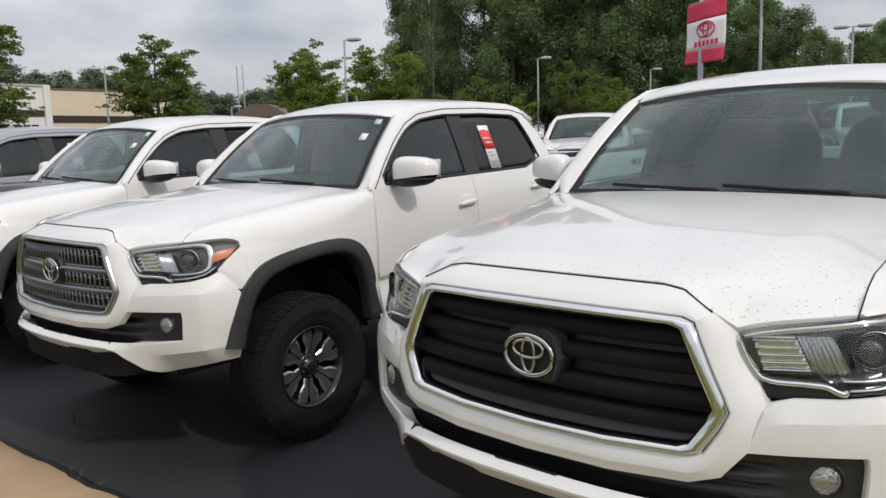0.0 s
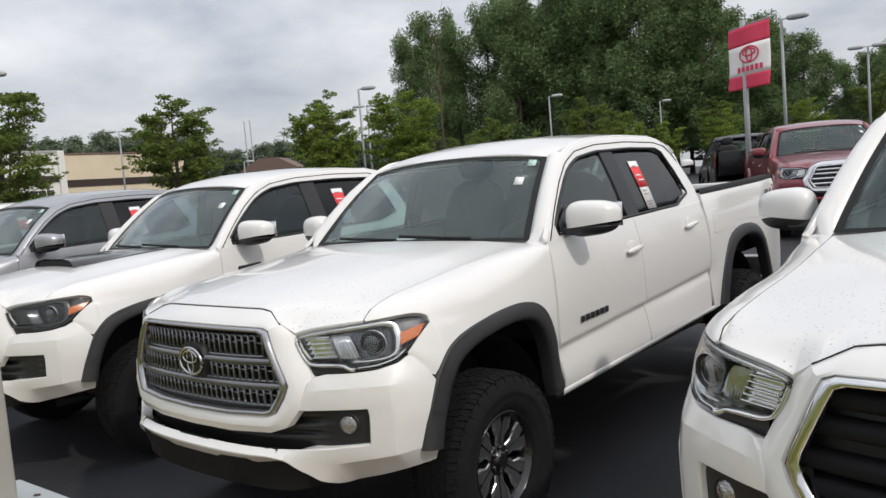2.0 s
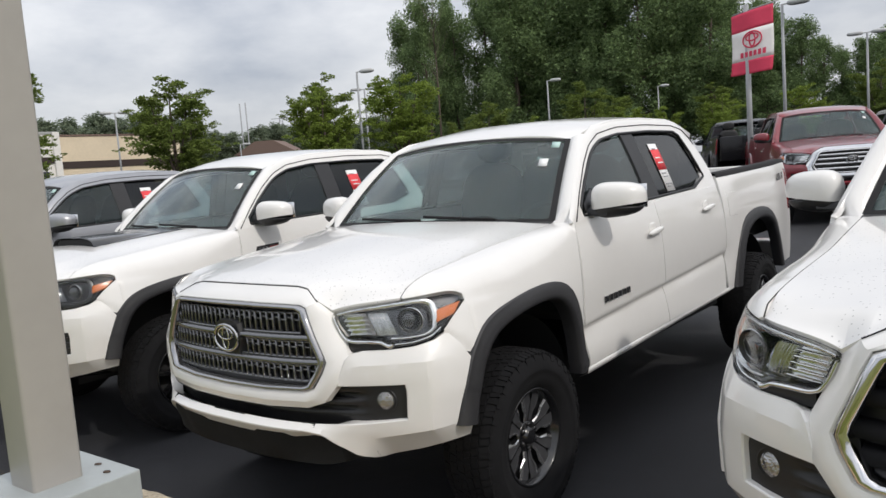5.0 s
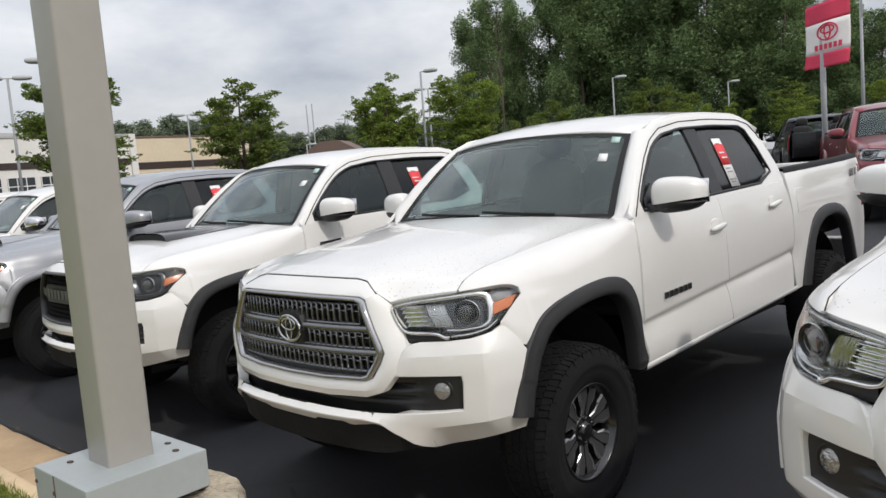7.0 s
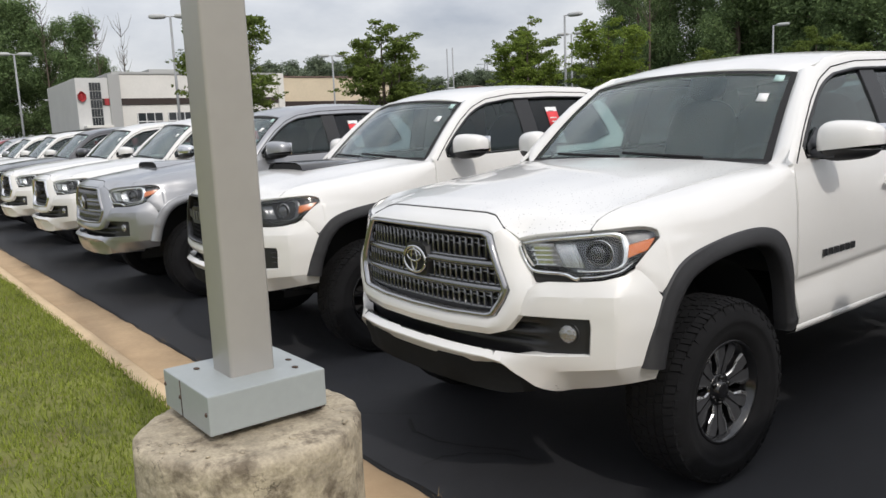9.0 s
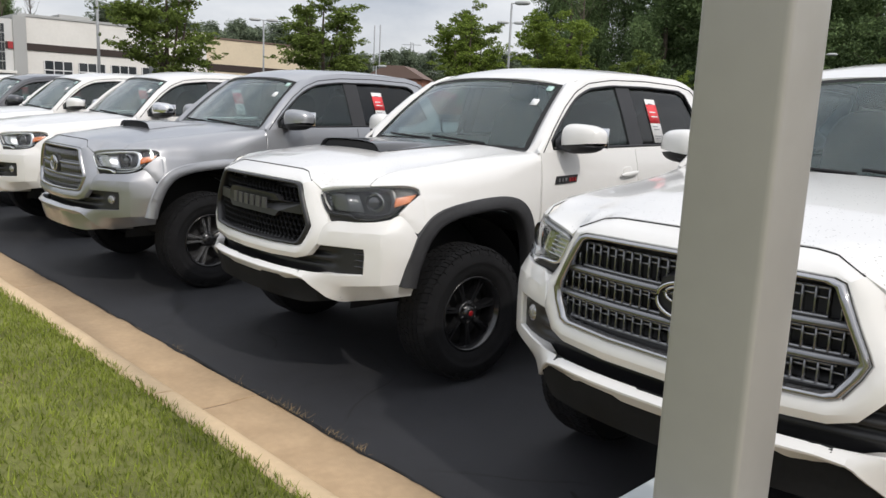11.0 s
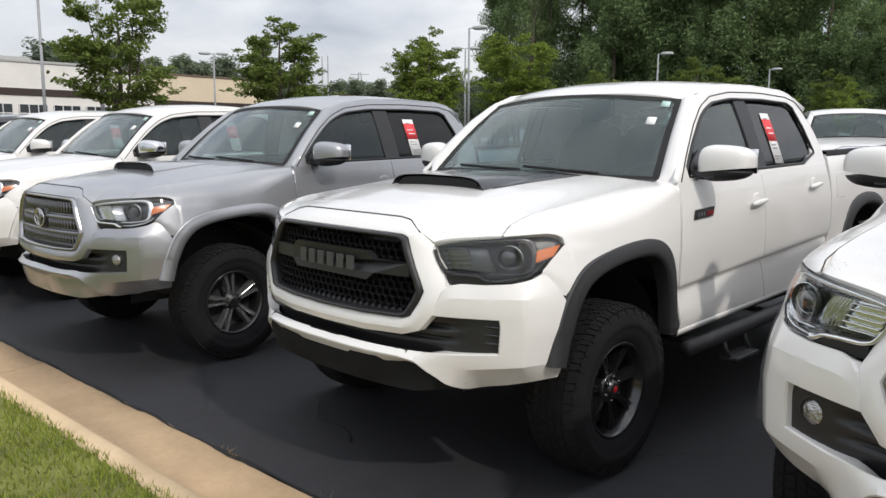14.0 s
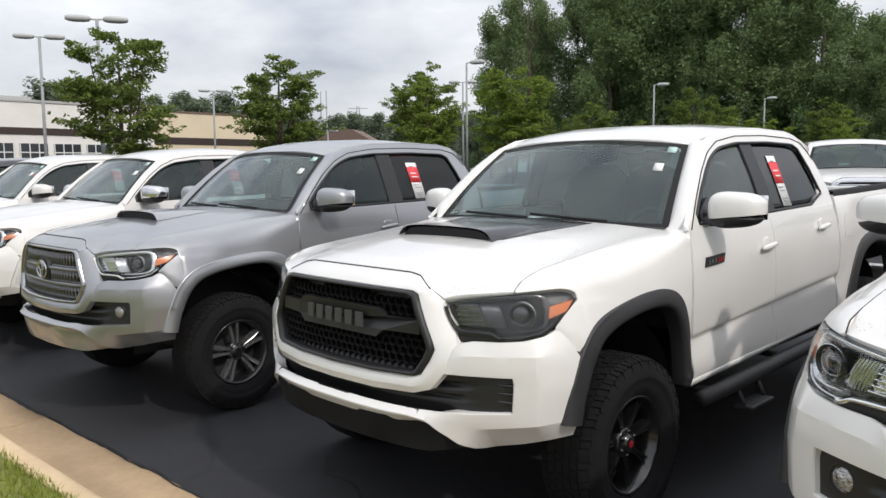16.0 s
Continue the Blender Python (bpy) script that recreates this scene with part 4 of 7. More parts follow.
def make_flare(s, rear=False, slim=False):
    """Bolted wheel-arch flare: a wide band along the arch."""
    if rear:
        out = [(y, rear_arch(y) + 0.05 * sst(3.575, 3.72, y) * sst(4.75, 4.6, y)) for y in (3.575, 3.60, 3.66, 3.74, 3.85, 4.05, 4.30, 4.48, 4.60, 4.69, 4.73, 4.755)]
        cy, cz, sc = 4.166, 0.55, 0.83
    else:
        out = list(zip(*ARCH))
        out = [(y - 0.003, z + 0.002) for y, z in out]
        cy, cz, sc = 0.95, 0.52, 0.83
    fine = []
    for (a, b), (c, d) in zip(out[:-1], out[1:]):
        fine += [(mix(a, c, t / 2), mix(b, d, t / 2)) for t in range(2)]
    fine.append(out[-1])
    for _ in range(2):
        fine = [fine[0]] + [((fine[i - 1][0] + 2 * fine[i][0] + fine[i + 1][0]) / 4, (fine[i - 1][1] + 2 * fine[i][1] + fine[i + 1][1]) / 4) for i in range(1, len(fine) - 1)] + [fine[-1]]
    P = []
    for y, z in fine:
        if rear:
            xb = side_x(y, z)
        else:
            xb = nose_half(z) * (1 - (max(0.75 - y, 0.0) / (0.75 - nose_front(z))) ** POW) ** (1 / POW)
            xb = mix(xb, side_x(max(y, 0.75), z), sst(0.56, 0.76, y))
        yi, zi = cy + (y - cy) * sc, cz + (z - cz) * (sc + 0.02)
        if z < 0.66:
            zi = min(zi, z)
        q = lambda t: (mix(y, yi, t), mix(z, zi, t))
        xo = xb + 0.006 if slim else max(xb + 0.018, 0.925 if not rear else 0.93)
        row = [(s * (xb - 0.01), y, z), (s * (xb + 0.010), y, z)]
        for t, x in ((0.06, mix(xb, xo, 0.55)), (0.28, xo - 0.002), (0.70, xo + 0.006), (0.90, xo + 0.003), (1.0, xo - 0.012), (1.02, xo - 0.07)):
            a, b = q(t)
            row.append((s * x, a, b))
        P.append(row)
    return grid(P)


def make_liner(s, yc):
    """Dark wheel house over a wheel."""
    P = []
    for i in range(25):
        a = math.pi * (0.06 + 0.90 * i / 24)
        r = 0.50
        P.append([(s * x, yc - r * math.cos(a), max(0.42 + r * 0.98 * math.sin(a), 0.3)) for x in (0.45, 0.60, 0.72, 0.80)])
    bm = grid(P)
    grid([[(s * 0.45, yc - r * math.cos(math.pi * i / 16), 0.38 + r * math.sin(math.pi * i / 16)) for r in (0.0, 0.52)] for i in range(17)], bm=bm)
    return bm


def make_under():
    bm = bmesh.new()
    box(bm, (1.10, 4.5, 0.14), (0, 2.87, 0.50))
    box(bm, (1.66, 1.9, 0.10), (0, 2.48, 0.56))
    box(bm, (0.8, 0.5, 0.24), (0, 0.85, 0.66))
    for y in (0.93, 4.166):
        tube([(-0.75, y, 0.385), (0.75, y, 0.385)], 0.05, 8, bm)
    return bm


def make_sill(s):
    P = []
    for y in steps(1.44, 8, 3.46):
        z = 0.545 + 0.028 * (y - 1.5)
        P.append([(s * 0.905, y, z + 0.018), (s * 0.912, y, z + 0.010), (s * 0.905, y, z - 0.012), (s * 0.86, y, z - 0.03)])
    return grid(P)


# wheels: axis along x, outer face towards +x
def make_tyre():
    half = [(0.0, 0.3768), (0.076, 0.3745), (0.102, 0.365), (0.119, 0.342), (0.129, 0.30), (0.128, 0.288), (0.125, 0.285), (0.124, 0.262), (0.110, 0.225), (0.085, 0.205)]
    prof = [(-x, q) for x, q in half[:0:-1]] + half
    return lathe(prof, 56)


def make_tread():
    """Tread blocks round the tyre, parted by narrow grooves."""
    bm = bmesh.new()
    n = 84
    for i in range(n):
        for x, w, sh, r, ln, cant in ((-0.094, 0.040, 0.5, 0.3675, 0.0235, -0.32), (-0.054, 0.033, 0.0, 0.3745, 0.0245, 0), (-0.018, 0.031, 0.5, 0.3755, 0.0240, 0), (0.018, 0.031, 0.0, 0.3755, 0.0240, 0), (0.054, 0.033, 0.5, 0.3745, 0.0245, 0), (0.094, 0.040, 0.0, 0.3675, 0.0235, 0.32)):
            a = 2 * math.pi * (i + sh + 0.12 * math.sin(i * 2.1 + x * 40)) / n
            tilt = (0.30 if i % 2 else 0.12) * (1 if x > 0 else -1)
            m = Matrix.Rotation(a, 4, "X") @ Matrix.Translation((x, 0, r)) @ Matrix.Rotation(tilt, 4, "Z") @ Matrix.Rotation(cant, 4, "Y")
            box(bm, (w, ln * (1.0 if i % 3 else 0.86), 0.010), (0, 0, 0), m)
    for i in range(33):
        a = 2 * math.pi * i / 33
        m = Matrix.Rotation(a, 4, "X") @ Matrix.Translation((0.1165, 0, 0.347)) @ Matrix.Rotation(1.25, 4, "Y")
        box(bm, (0.026, 0.030, 0.006), (0, 0, 0), m)
    return bm


def make_rim_barrel():
    return lathe([(-0.10, 0.200), (-0.08, 0.185), (0.03, 0.178), (0.075, 0.188), (0.085, 0.195), (0.098, 0.200), (0.104, 0.208), (0.100, 0.216), (0.086, 0.214)], 48)


def make_rim_back():
    return lathe([(-0.02, 0.0), (-0.02, 0.19)], 32)


def spoke_fan(poly, n, x0, x1, turn=0.0, lean=0.0):
    bm = bmesh.new()
    for i in range(n):
        a = 2 * math.pi * i / n + turn
        c, s = math.cos(a), math.sin(a)

        def f(u, v, w, c=c, s=s):
            sh = 1 - 0.18 * w / (x1 - x0)
            x = x0 + w - lean * max(0.0, 0.16 - u)
            return (x, u * c - v * sh * s, u * s + v * sh * c)
        prism(poly, f, x1 - x0, bm)
    return bm


def make_spokes(kind):
    if kind == "offroad":
        bm = spoke_fan([(0.03, -0.030), (0.098, -0.034), (0.132, -0.062), (0.196, -0.079), (0.200, -0.011), (0.174, -0.010), (0.152, 0.0), (0.174, 0.010), (0.200, 0.011), (0.196, 0.079), (0.132, 0.062), (0.098, 0.034), (0.03, 0.030)], 6, 0.030, 0.072, 0.25, 0.15)
    elif kind == "pro":
        bm = spoke_fan([(0.05, -0.022), (0.10, -0.015), (0.196, -0.026), (0.197, -0.009), (0.12, -0.002), (0.12, 0.002), (0.197, 0.009), (0.196, 0.026), (0.10, 0.015), (0.05, 0.022)], 7, 0.030, 0.074, 0.1, 0.2)
    elif kind == "sport":
        bm = bmesh.new()
        for q in (-1, 1):
            poly = [(0.055, q * 0.008), (0.055, q * 0.026), (0.12, q * 0.034), (0.197, q * 0.052), (0.199, q * 0.024), (0.13, q * 0.012)]
            b2 = spoke_fan(poly if q > 0 else poly[::-1], 5, 0.040, 0.080, 0.36, 0.12)
            me = bpy.data.meshes.new("spoke_piece")
            b2.to_mesh(me)
            b2.free()
            bm.from_mesh(me)
            bpy.data.meshes.remove(me)
    else:
        bm = spoke_fan([(0.05, -0.032), (0.12, -0.028), (0.198, -0.044), (0.198, 0.044), (0.12, 0.028), (0.05, 0.032)], 6, 0.035, 0.076, 0.2, 0.12)
    return bm


def make_spoke_faces(edge=False):
    """Machined plates on the forked arms, or the bright cut edges along them."""
    bm = bmesh.new()
    for q in (-1, 1):
        if edge:
            poly = [(0.064, q * 0.0305), (0.098, q * 0.0338), (0.132, q * 0.0618), (0.196, q * 0.0788), (0.1965, q * 0.0745), (0.134, q * 0.0572), (0.1015, q * 0.0302), (0.064, q * 0.0270)]
        else:
            poly = [(0.066, q * 0.006), (0.066, q * 0.027), (0.100, q * 0.031), (0.134, q * 0.058), (0.193, q * 0.074), (0.198, q * 0.014), (0.173, q * 0.013), (0.152, q * 0.004)]
        b2 = spoke_fan(poly if q > 0 else poly[::-1], 6, 0.072, 0.0765 if edge else 0.0745, 0.25, 0.15)
        me = bpy.data.meshes.new("spoke_piece")
        b2.to_mesh(me)
        b2.free()
        bm.from_mesh(me)
        bpy.data.meshes.remove(me)
    return bm


def make_hub():
    bm = lathe([(0.02, 0.070), (0.058, 0.066), (0.062, 0.058), (0.062, 0.040), (0.080, 0.036), (0.084, 0.030), (0.084, 0.0)], 28)
    for i in range(6):
        a = math.pi / 3 * i + 0.3
        tube([(0.05, 0.052 * math.cos(a), 0.052 * math.sin(a)), (0.074, 0.052 * math.cos(a), 0.052 * math.sin(a))], 0.009, 6, bm)
    return bm


def wheel(truck, x, y, kind, spin):
    w = cached("wheel", "tyre", make_tyre, M["rubber"], truck, "black tyre with chunky tread on alloy rim", pose(x, y, 0.385, 0, 0, 0 if x > 0 else 180) @ pose(0, 0, 0, spin, 0, 0))
    rim_mat = {"offroad": M["rim_black"], "pro": M["rim_black"], "sport": M["rim_black"], "plain": M["rim_silver"]}[kind]
    sp_mat = {"offroad": M["rim_black"], "pro": M["rim_black"], "sport": M["rim_silver"], "plain": M["rim_silver"]}[kind]
    cached("tread", "tread", make_tread, M["rubber"], w, smooth=False)["kind"] = "stuff"
    cached("rim", "rim", make_rim_barrel, rim_mat, w)
    cached("brake_disc", "rimback", make_rim_back, M["under"], w)
    cached("spokes", "spokes" + kind, lambda: make_spokes(kind), sp_mat, w, smooth=False)
    if kind == "offroad":
        cached("spoke_facing", "spokefaces", make_spoke_faces, M["rim_dark"], w, smooth=False)
        cached("spoke_edge", "spokeedge", lambda: make_spoke_faces(True), M["rim_silver"], w, "bright machined spoke edges", smooth=False)
    cached("hub_cap", "hub", make_hub, M["rim_black"], w)
    if kind == "pro":
        cached("centre_cap", "redcap", lambda: lathe([(0.083, 0.017), (0.086, 0.014), (0.086, 0.0)], 24), M["badge_red"], w, "red centre cap")


# lamps: the housing follows the corner of the nose; k across the nose, z up
def lamp_top(k):
    return ip(k, (0.594, 0.603, 0.62, 0.68, 0.748, 0.869, 0.950, 0.969, 0.980, 0.987), (1.043, 1.054, 1.061, 1.073, 1.081, 1.092, 1.100, 1.100, 1.094, 1.078))


def lamp_low(k):
    return ip(k, (0.594, 0.606, 0.634, 0.655, 0.765, 0.790, 0.869, 0.919, 0.947, 0.969, 0.987), (1.035, 1.003, 0.950, 0.940, 0.938, 0.919, 0.925, 0.940, 0.975, 1.020, 1.060))


def lamp_at(s, k, z, back=0.0):
    f = 0.112 + 0.02 * (z - 1.0)
    x, y, z = nose(s * k, z, f)
    n = Vector((s * k ** (POW - 1) / nose_half(z), -((0.75 - y) / (0.75 - f)) ** (POW - 1) / (0.75 - f), 0)).normalized()
    return Vector((x, y, z)) - n * back


def lamp_k(u):
    return 0.594 + 0.393 * (1 - (1 - u) ** 1.7)


def lamp_sheet(s, back, v0=0.0, v1=1.0, lip=0.0, nu=36, nv=8):
    P = []
    for i in range(nu + 1):
        k = lamp_k(i / nu)
        a, b = lamp_low(k) + 0.002, lamp_top(k) - 0.001
        row = [tuple(lamp_at(s, k, a, lip))] if back > 0.01 else []
        for j in range(nv + 1):
            e = min(max(i / nu, 0.03), 0.985)
            row.append(tuple(lamp_at(s, k, mix(a, b, mix(v0, v1, j / nv)), back * math.sin(math.pi * e) ** 0.4 if back > 0.01 else back)))
        if back > 0.01:
            row.append(tuple(lamp_at(s, k, b, lip)))
        P.append(row)
    return grid(P)


def ribbon(s, line, width, back, bm=None, depth=0.02, n=5):
    """A raised strip along a line of (k, z) inside the lamp."""
    fine = []
    for (a, b), (c, d) in zip(line[:-1], line[1:]):
        fine += [(mix(a, c, i / n), mix(b, d, i / n)) for i in range(n)]
    fine.append(line[-1])
    for _ in range(2):
        fine = [fine[0]] + [((fine[i - 1][0] + 2 * fine[i][0] + fine[i + 1][0]) / 4, (fine[i - 1][1] + 2 * fine[i][1] + fine[i + 1][1]) / 4) for i in range(1, len(fine) - 1)] + [fine[-1]]
    pts = [lamp_at(s, k, z, back) for k, z in fine]
    P = []
    for i, p in enumerate(pts):
        d = (pts[min(i + 1, len(pts) - 1)] - pts[max(i - 1, 0)]).normalized()
        k, z = fine[i]
        n_ = (lamp_at(s, k, z, back - 0.01) - p).normalized()
        side_ = d.cross(n_).normalized()
        w = ip(i / (len(pts) - 1), [q / (len(width) - 1) for q in range(len(width))], width) / 2
        P.append([tuple(p + side_ * w * a - n_ * b) for a, b in ((-1.05, depth), (-1, 0.003), (-0.7, 0), (0.7, 0), (1, 0.003), (1.05, depth))])
    return grid(P, bm=bm)


def make_lamp_lens(s):
    return thick(lamp_sheet(s, -0.002), Vector((-s * 0.5, 0.8, 0)), 0.003)


def make_lamp_shell(s):
    return lamp_sheet(s, 0.062, 0.03, 0.97, 0.002)


def make_lamp_brow(s):
    """Bright bezel: along the upper edge, down past the projector and back below it."""
    return ribbon(s, [(0.612, 1.044), (0.66, 1.054), (0.748, 1.066), (0.85, 1.076), (0.920, 1.080), (0.936, 1.064), (0.936, 1.02), (0.924, 0.972), (0.902, 0.957), (0.85, 0.952), (0.80, 0.952)], (0.009, 0.013, 0.015, 0.016, 0.018, 0.027, 0.030, 0.016, 0.007, 0.006, 0.005), 0.006)


def make_lamp_edge(s):
    """Thin bright line along the lower edge."""
    return ribbon(s, [(0.81, 0.930), (0.869, 0.934), (0.915, 0.948), (0.940, 0.976)], (0.006, 0.007, 0.006), 0.006, None, 0.012)


def make_lamp_fins(s):
    """Stepped bright reflector with thin ribs in the inner half."""
    bm = bmesh.new()
    P = []
    for i in range(9):
        k0, k1 = mix(0.650, 0.752, i / 8), mix(0.628, 0.728, i / 8)
        P.append([tuple(lamp_at(s, mix(k0, k1, t), mix(0.956, 1.048, t), 0.036 - 0.008 * (j % 2))) for j, t in enumerate(steps(0, 10, 1))])
    grid(P, bm=bm)
    for i in range(5):
        z = 0.966 + 0.017 * i
        ribbon(s, [(ip(z, (0.95, 1.045), (0.648, 0.626)), z), (0.69, z + 0.002), (ip(z, (0.95, 1.045), (0.748, 0.728)), z + 0.004)], (0.004, 0.0045, 0.004), 0.018, bm, 0.02, 3)
    return bm


def make_reflector_bowl(s, k, z, r, depth=0.05, back=0.012, lip=1.16):
    c = lamp_at(s, k, z, back)
    n = (lamp_at(s, k, z, back - 0.01) - c).normalized().lerp(Vector((0, -1, 0)), 0.35).normalized()
    side_ = n.cross(Vector((0, 0, 1))).normalized()
    up = Vector((0, 0, 1))
    P = []
    for i in range(29):
        a = 2 * math.pi * i / 28
        row = []
        for rr, d in ((lip, 0.008), (lip - 0.03, -0.004), (1.0, -0.004), (0.92, 0.012), (0.6, depth * 0.8), (0.0, depth)):
            row.append(tuple(c + (side_ * math.cos(a) + up * math.sin(a)) * r * rr - n * d))
        P.append(row)
    return grid(P)


def make_flutes(s):
    """Low-beam reflector of upright flutes between the ribs and the projector."""
    P = []
    for i in range(41):
        row = []
        for j in range(7):
            z = mix(0.960, 1.044, j / 6)
            k = mix(0.752, 0.826, i / 40) - 0.02 * (j / 6)
            row.append(tuple(lamp_at(s, k, z, 0.026 + 0.007 * abs(math.sin(i * math.pi / 5.714)) + 0.014 * (j / 6 - 0.5) ** 2)))
        P.append(row)
    return grid(P)


def make_projector_ring(s):
    """Two bright rings round the projector's eye."""
    c = lamp_at(s, 0.871, 1.014, 0.008)
    n = (lamp_at(s, 0.871, 1.014, -0.002) - c).normalized().lerp(Vector((0, -1, 0)), 0.35).normalized()
    side_ = n.cross(Vector((0, 0, 1))).normalized()
    bm = bmesh.new()
    for r, w, back in ((0.0475, 0.0022, 0.004), (0.040, 0.0012, 0.012)):
        tube([tuple(c + (side_ * math.cos(2 * math.pi * i / 32) + Vector((0, 0, math.sin(2 * math.pi * i / 32)))) * r - n * back) for i in range(32)], w, 6, bm, True)
    return bm


def make_projector(s):
    return blob((0.078, 0.078, 0.078), lamp_at(s, 0.871, 1.014, 0.040), None, 2.0, 24, 14)


def make_amber(s):
    P = []
    for i in range(9):
        t = i / 8
        lo = (mix(0.9335, 0.968, t), mix(0.998, 1.019, t))
        hi = (mix(0.940, 0.9815, t), mix(1.040, 1.058, t))
        P.append([tuple(lamp_at(s, mix(lo[0], hi[0], j / 4), mix(lo[1], hi[1], j / 4), 0.004)) for j in range(5)])
    return rim(grid(P), lambda co: Vector((-s, 1, 0)), 0.012, 0.003)


def make_lamp_trim(s):
    """Chrome strip round the inner lower corner, ending in a step."""
    return ribbon(s, [(0.599, 1.034), (0.612, 0.988), (0.632, 0.953), (0.66, 0.944), (0.72, 0.944), (0.765, 0.941), (0.782, 0.929), (0.797, 0.924), (0.802, 0.934)], (0.008, 0.009, 0.010, 0.011, 0.011, 0.012, 0.013, 0.012), -0.004, None, 0.015)


def make_lamp_notch(s):
    """Black filler under the inner end of the lamp."""
    P = []
    for i in range(13):
        k = mix(0.640, 0.795, i / 12)
        z = lamp_low(k)
        P.append([tuple(lamp_at(s, k, z + 0.012, 0.006)), tuple(lamp_at(s, k, z - 0.004, 0.002)), tuple(lamp_at(s, k, 0.904, 0.010)), tuple(lamp_at(s, k, 0.90, 0.06))])
    return grid(P)


def make_fog_bezel(s):
    x, y, z = s * 0.702, 0.244, 0.722
    n = Vector((s * 0.45, -0.89, 0))
    bm = bmesh.new()
    side_ = n.cross(Vector((0, 0, 1))).normalized()
    P = []
    for i in range(25):
        a = 2 * math.pi * i / 24
        P.append([tuple(Vector((x, y, z)) + (side_ * math.cos(a) + Vector((0, 0, 1)) * math.sin(a)) * r - n * d) for r, d in ((0.056, 0.05), (0.047, 0.012), (0.042, 0.008), (0.038, 0.03))])
    return grid(P, bm=bm)


def make_fog_lamp(s, front):
    x, y, z = s * 0.702, 0.244, 0.722
    n = Vector((s * 0.45, -0.89, 0)).normalized()
    side_ = n.cross(Vector((0, 0, 1))).normalized()
    P = []
    prof = ((0.038, 0.014), (0.032, 0.006), (0.020, -0.001), (0.0, -0.003)) if front else ((0.043, 0.012), (0.030, 0.030), (0.012, 0.040), (0.0, 0.030))
    for i in range(25):
        a = 2 * math.pi * i / 24
        P.append([tuple(Vector((x, y, z)) + (side_ * math.cos(a) + Vector((0, 0, 1)) * math.sin(a)) * r - n * d) for r, d in prof])
    return grid(P)


def make_mirror_cap(s):
    bm = blob((0.235, 0.150, 0.165), (0, 0, 0), None, 3.0, 28, 16)
    for v in bm.verts:
        t = (v.co.x + 0.117) / 0.235
        v.co.y += 0.055 * t * t
        v.co.z *= mix(1.05, 0.80, t)
        v.co.z += 0.006 * t
    bmesh.ops.bisect_plane(bm, geom=bm.verts[:] + bm.edges[:] + bm.faces[:], plane_co=(0, 0, -0.026), plane_no=(0.10, 0, -1), clear_outer=True)
    bmesh.ops.transform(bm, matrix=Matrix.Translation((s * 0.998, 1.655, 1.354)) @ Matrix.Diagonal((s * 1.05, 1.03, 1.12, 1)), verts=bm.verts)
    return bm


def make_mirror_base(s):
    bm = blob((0.225, 0.140, 0.160), (0, 0, 0), None, 3.0, 28, 16)
    for v in bm.verts:
        t = (v.co.x + 0.117) / 0.235
        v.co.y += 0.055 * t * t
        v.co.z *= mix(1.05, 0.80, t)
    bmesh.ops.bisect_plane(bm, geom=bm.verts[:] + bm.edges[:] + bm.faces[:], plane_co=(0, 0, -0.022), plane_no=(0.10, 0, 1), clear_outer=True)
    bmesh.ops.holes_fill(bm, edges=[e for e in bm.edges if e.is_boundary])
    bmesh.ops.transform(bm, matrix=Matrix.Translation((s * 0.998, 1.655, 1.354)) @ Matrix.Diagonal((s * 1.05, 1.03, 1.12, 1)), verts=bm.verts)
    P = [[(s * x, y, z) for y, z in ((1.60, 1.285), (1.60, 1.315), (1.66, 1.325), (1.70, 1.30), (1.66, 1.275))] for x in (0.83, 0.88, 0.93, 0.97)]
    grid(P, bm=bm)
    tri = [(1.585, 1.285), (1.60, 1.345), (1.72, 1.415), (1.74, 1.30)]
    prism(tri, lambda u, v, w: (s * (house_x(v) - 0.004 + w), u, v), 0.012, bm)
    return bm


def make_mirror_glass(s):
    bm = bmesh.new()
    box(bm, (0.185, 0.006, 0.115), (s * 1.015, 1.752, 1.366), pose(0, 0, 0, 0, 0, s * 14), 0.002)
    return bm


def make_handle(s, y, z):
    bm = blob((0.030, 0.185, 0.030), (s * (side_x(y, z) + 0.022), y, z), None, 2.6, 14, 10)
    for v in bm.verts:
        v.co.z += 0.10 * (v.co.y - y)
    return bm


def make_handle_cup(s, y, z):
    bm = blob((0.012, 0.11, 0.075), (s * (side_x(y, z) - 0.002), y + 0.0, z + 0.012), None, 2.2, 16, 8)
    return bm


def make_bars(word, size, f, depth=0.008):
    """Plain upright bars in place of lettering."""
    bm = bmesh.new()
    w = size / len(word)
    for i, b in enumerate(word):
        if b == "#":
            prism([(i * w, 0), (i * w + w * 0.62, 0), (i * w + w * 0.62, 1), (i * w, 1)], f, depth, bm)
    return bm


def bar_row(name, key, word, size, f, depth, mat, parent, label=""):
    """Each plain bar of a badge as a part of its own."""
    for i, b in enumerate(word):
        if b == "#":
            cached(name, key + str(i), lambda: make_bars("." * i + "#" + "." * (len(word) - i - 1), size, f, depth), mat, parent, label, smooth=False)


def make_scoop():
    P = []
    for i in range(21):
        u = i / 10 - 1
        row = []
        for j in range(13):
            t = j / 12
            y = mix(0.70, 1.14, t)
            w = mix(0.315, 0.285, t)
            x = u * w
            h = 0.050 * (1 - abs(u) ** 10) * (1 - t) ** 0.9
            row.append((x, y, hood_z(x, y) + 0.004 + h))
        P.append(row)
    return grid(P)


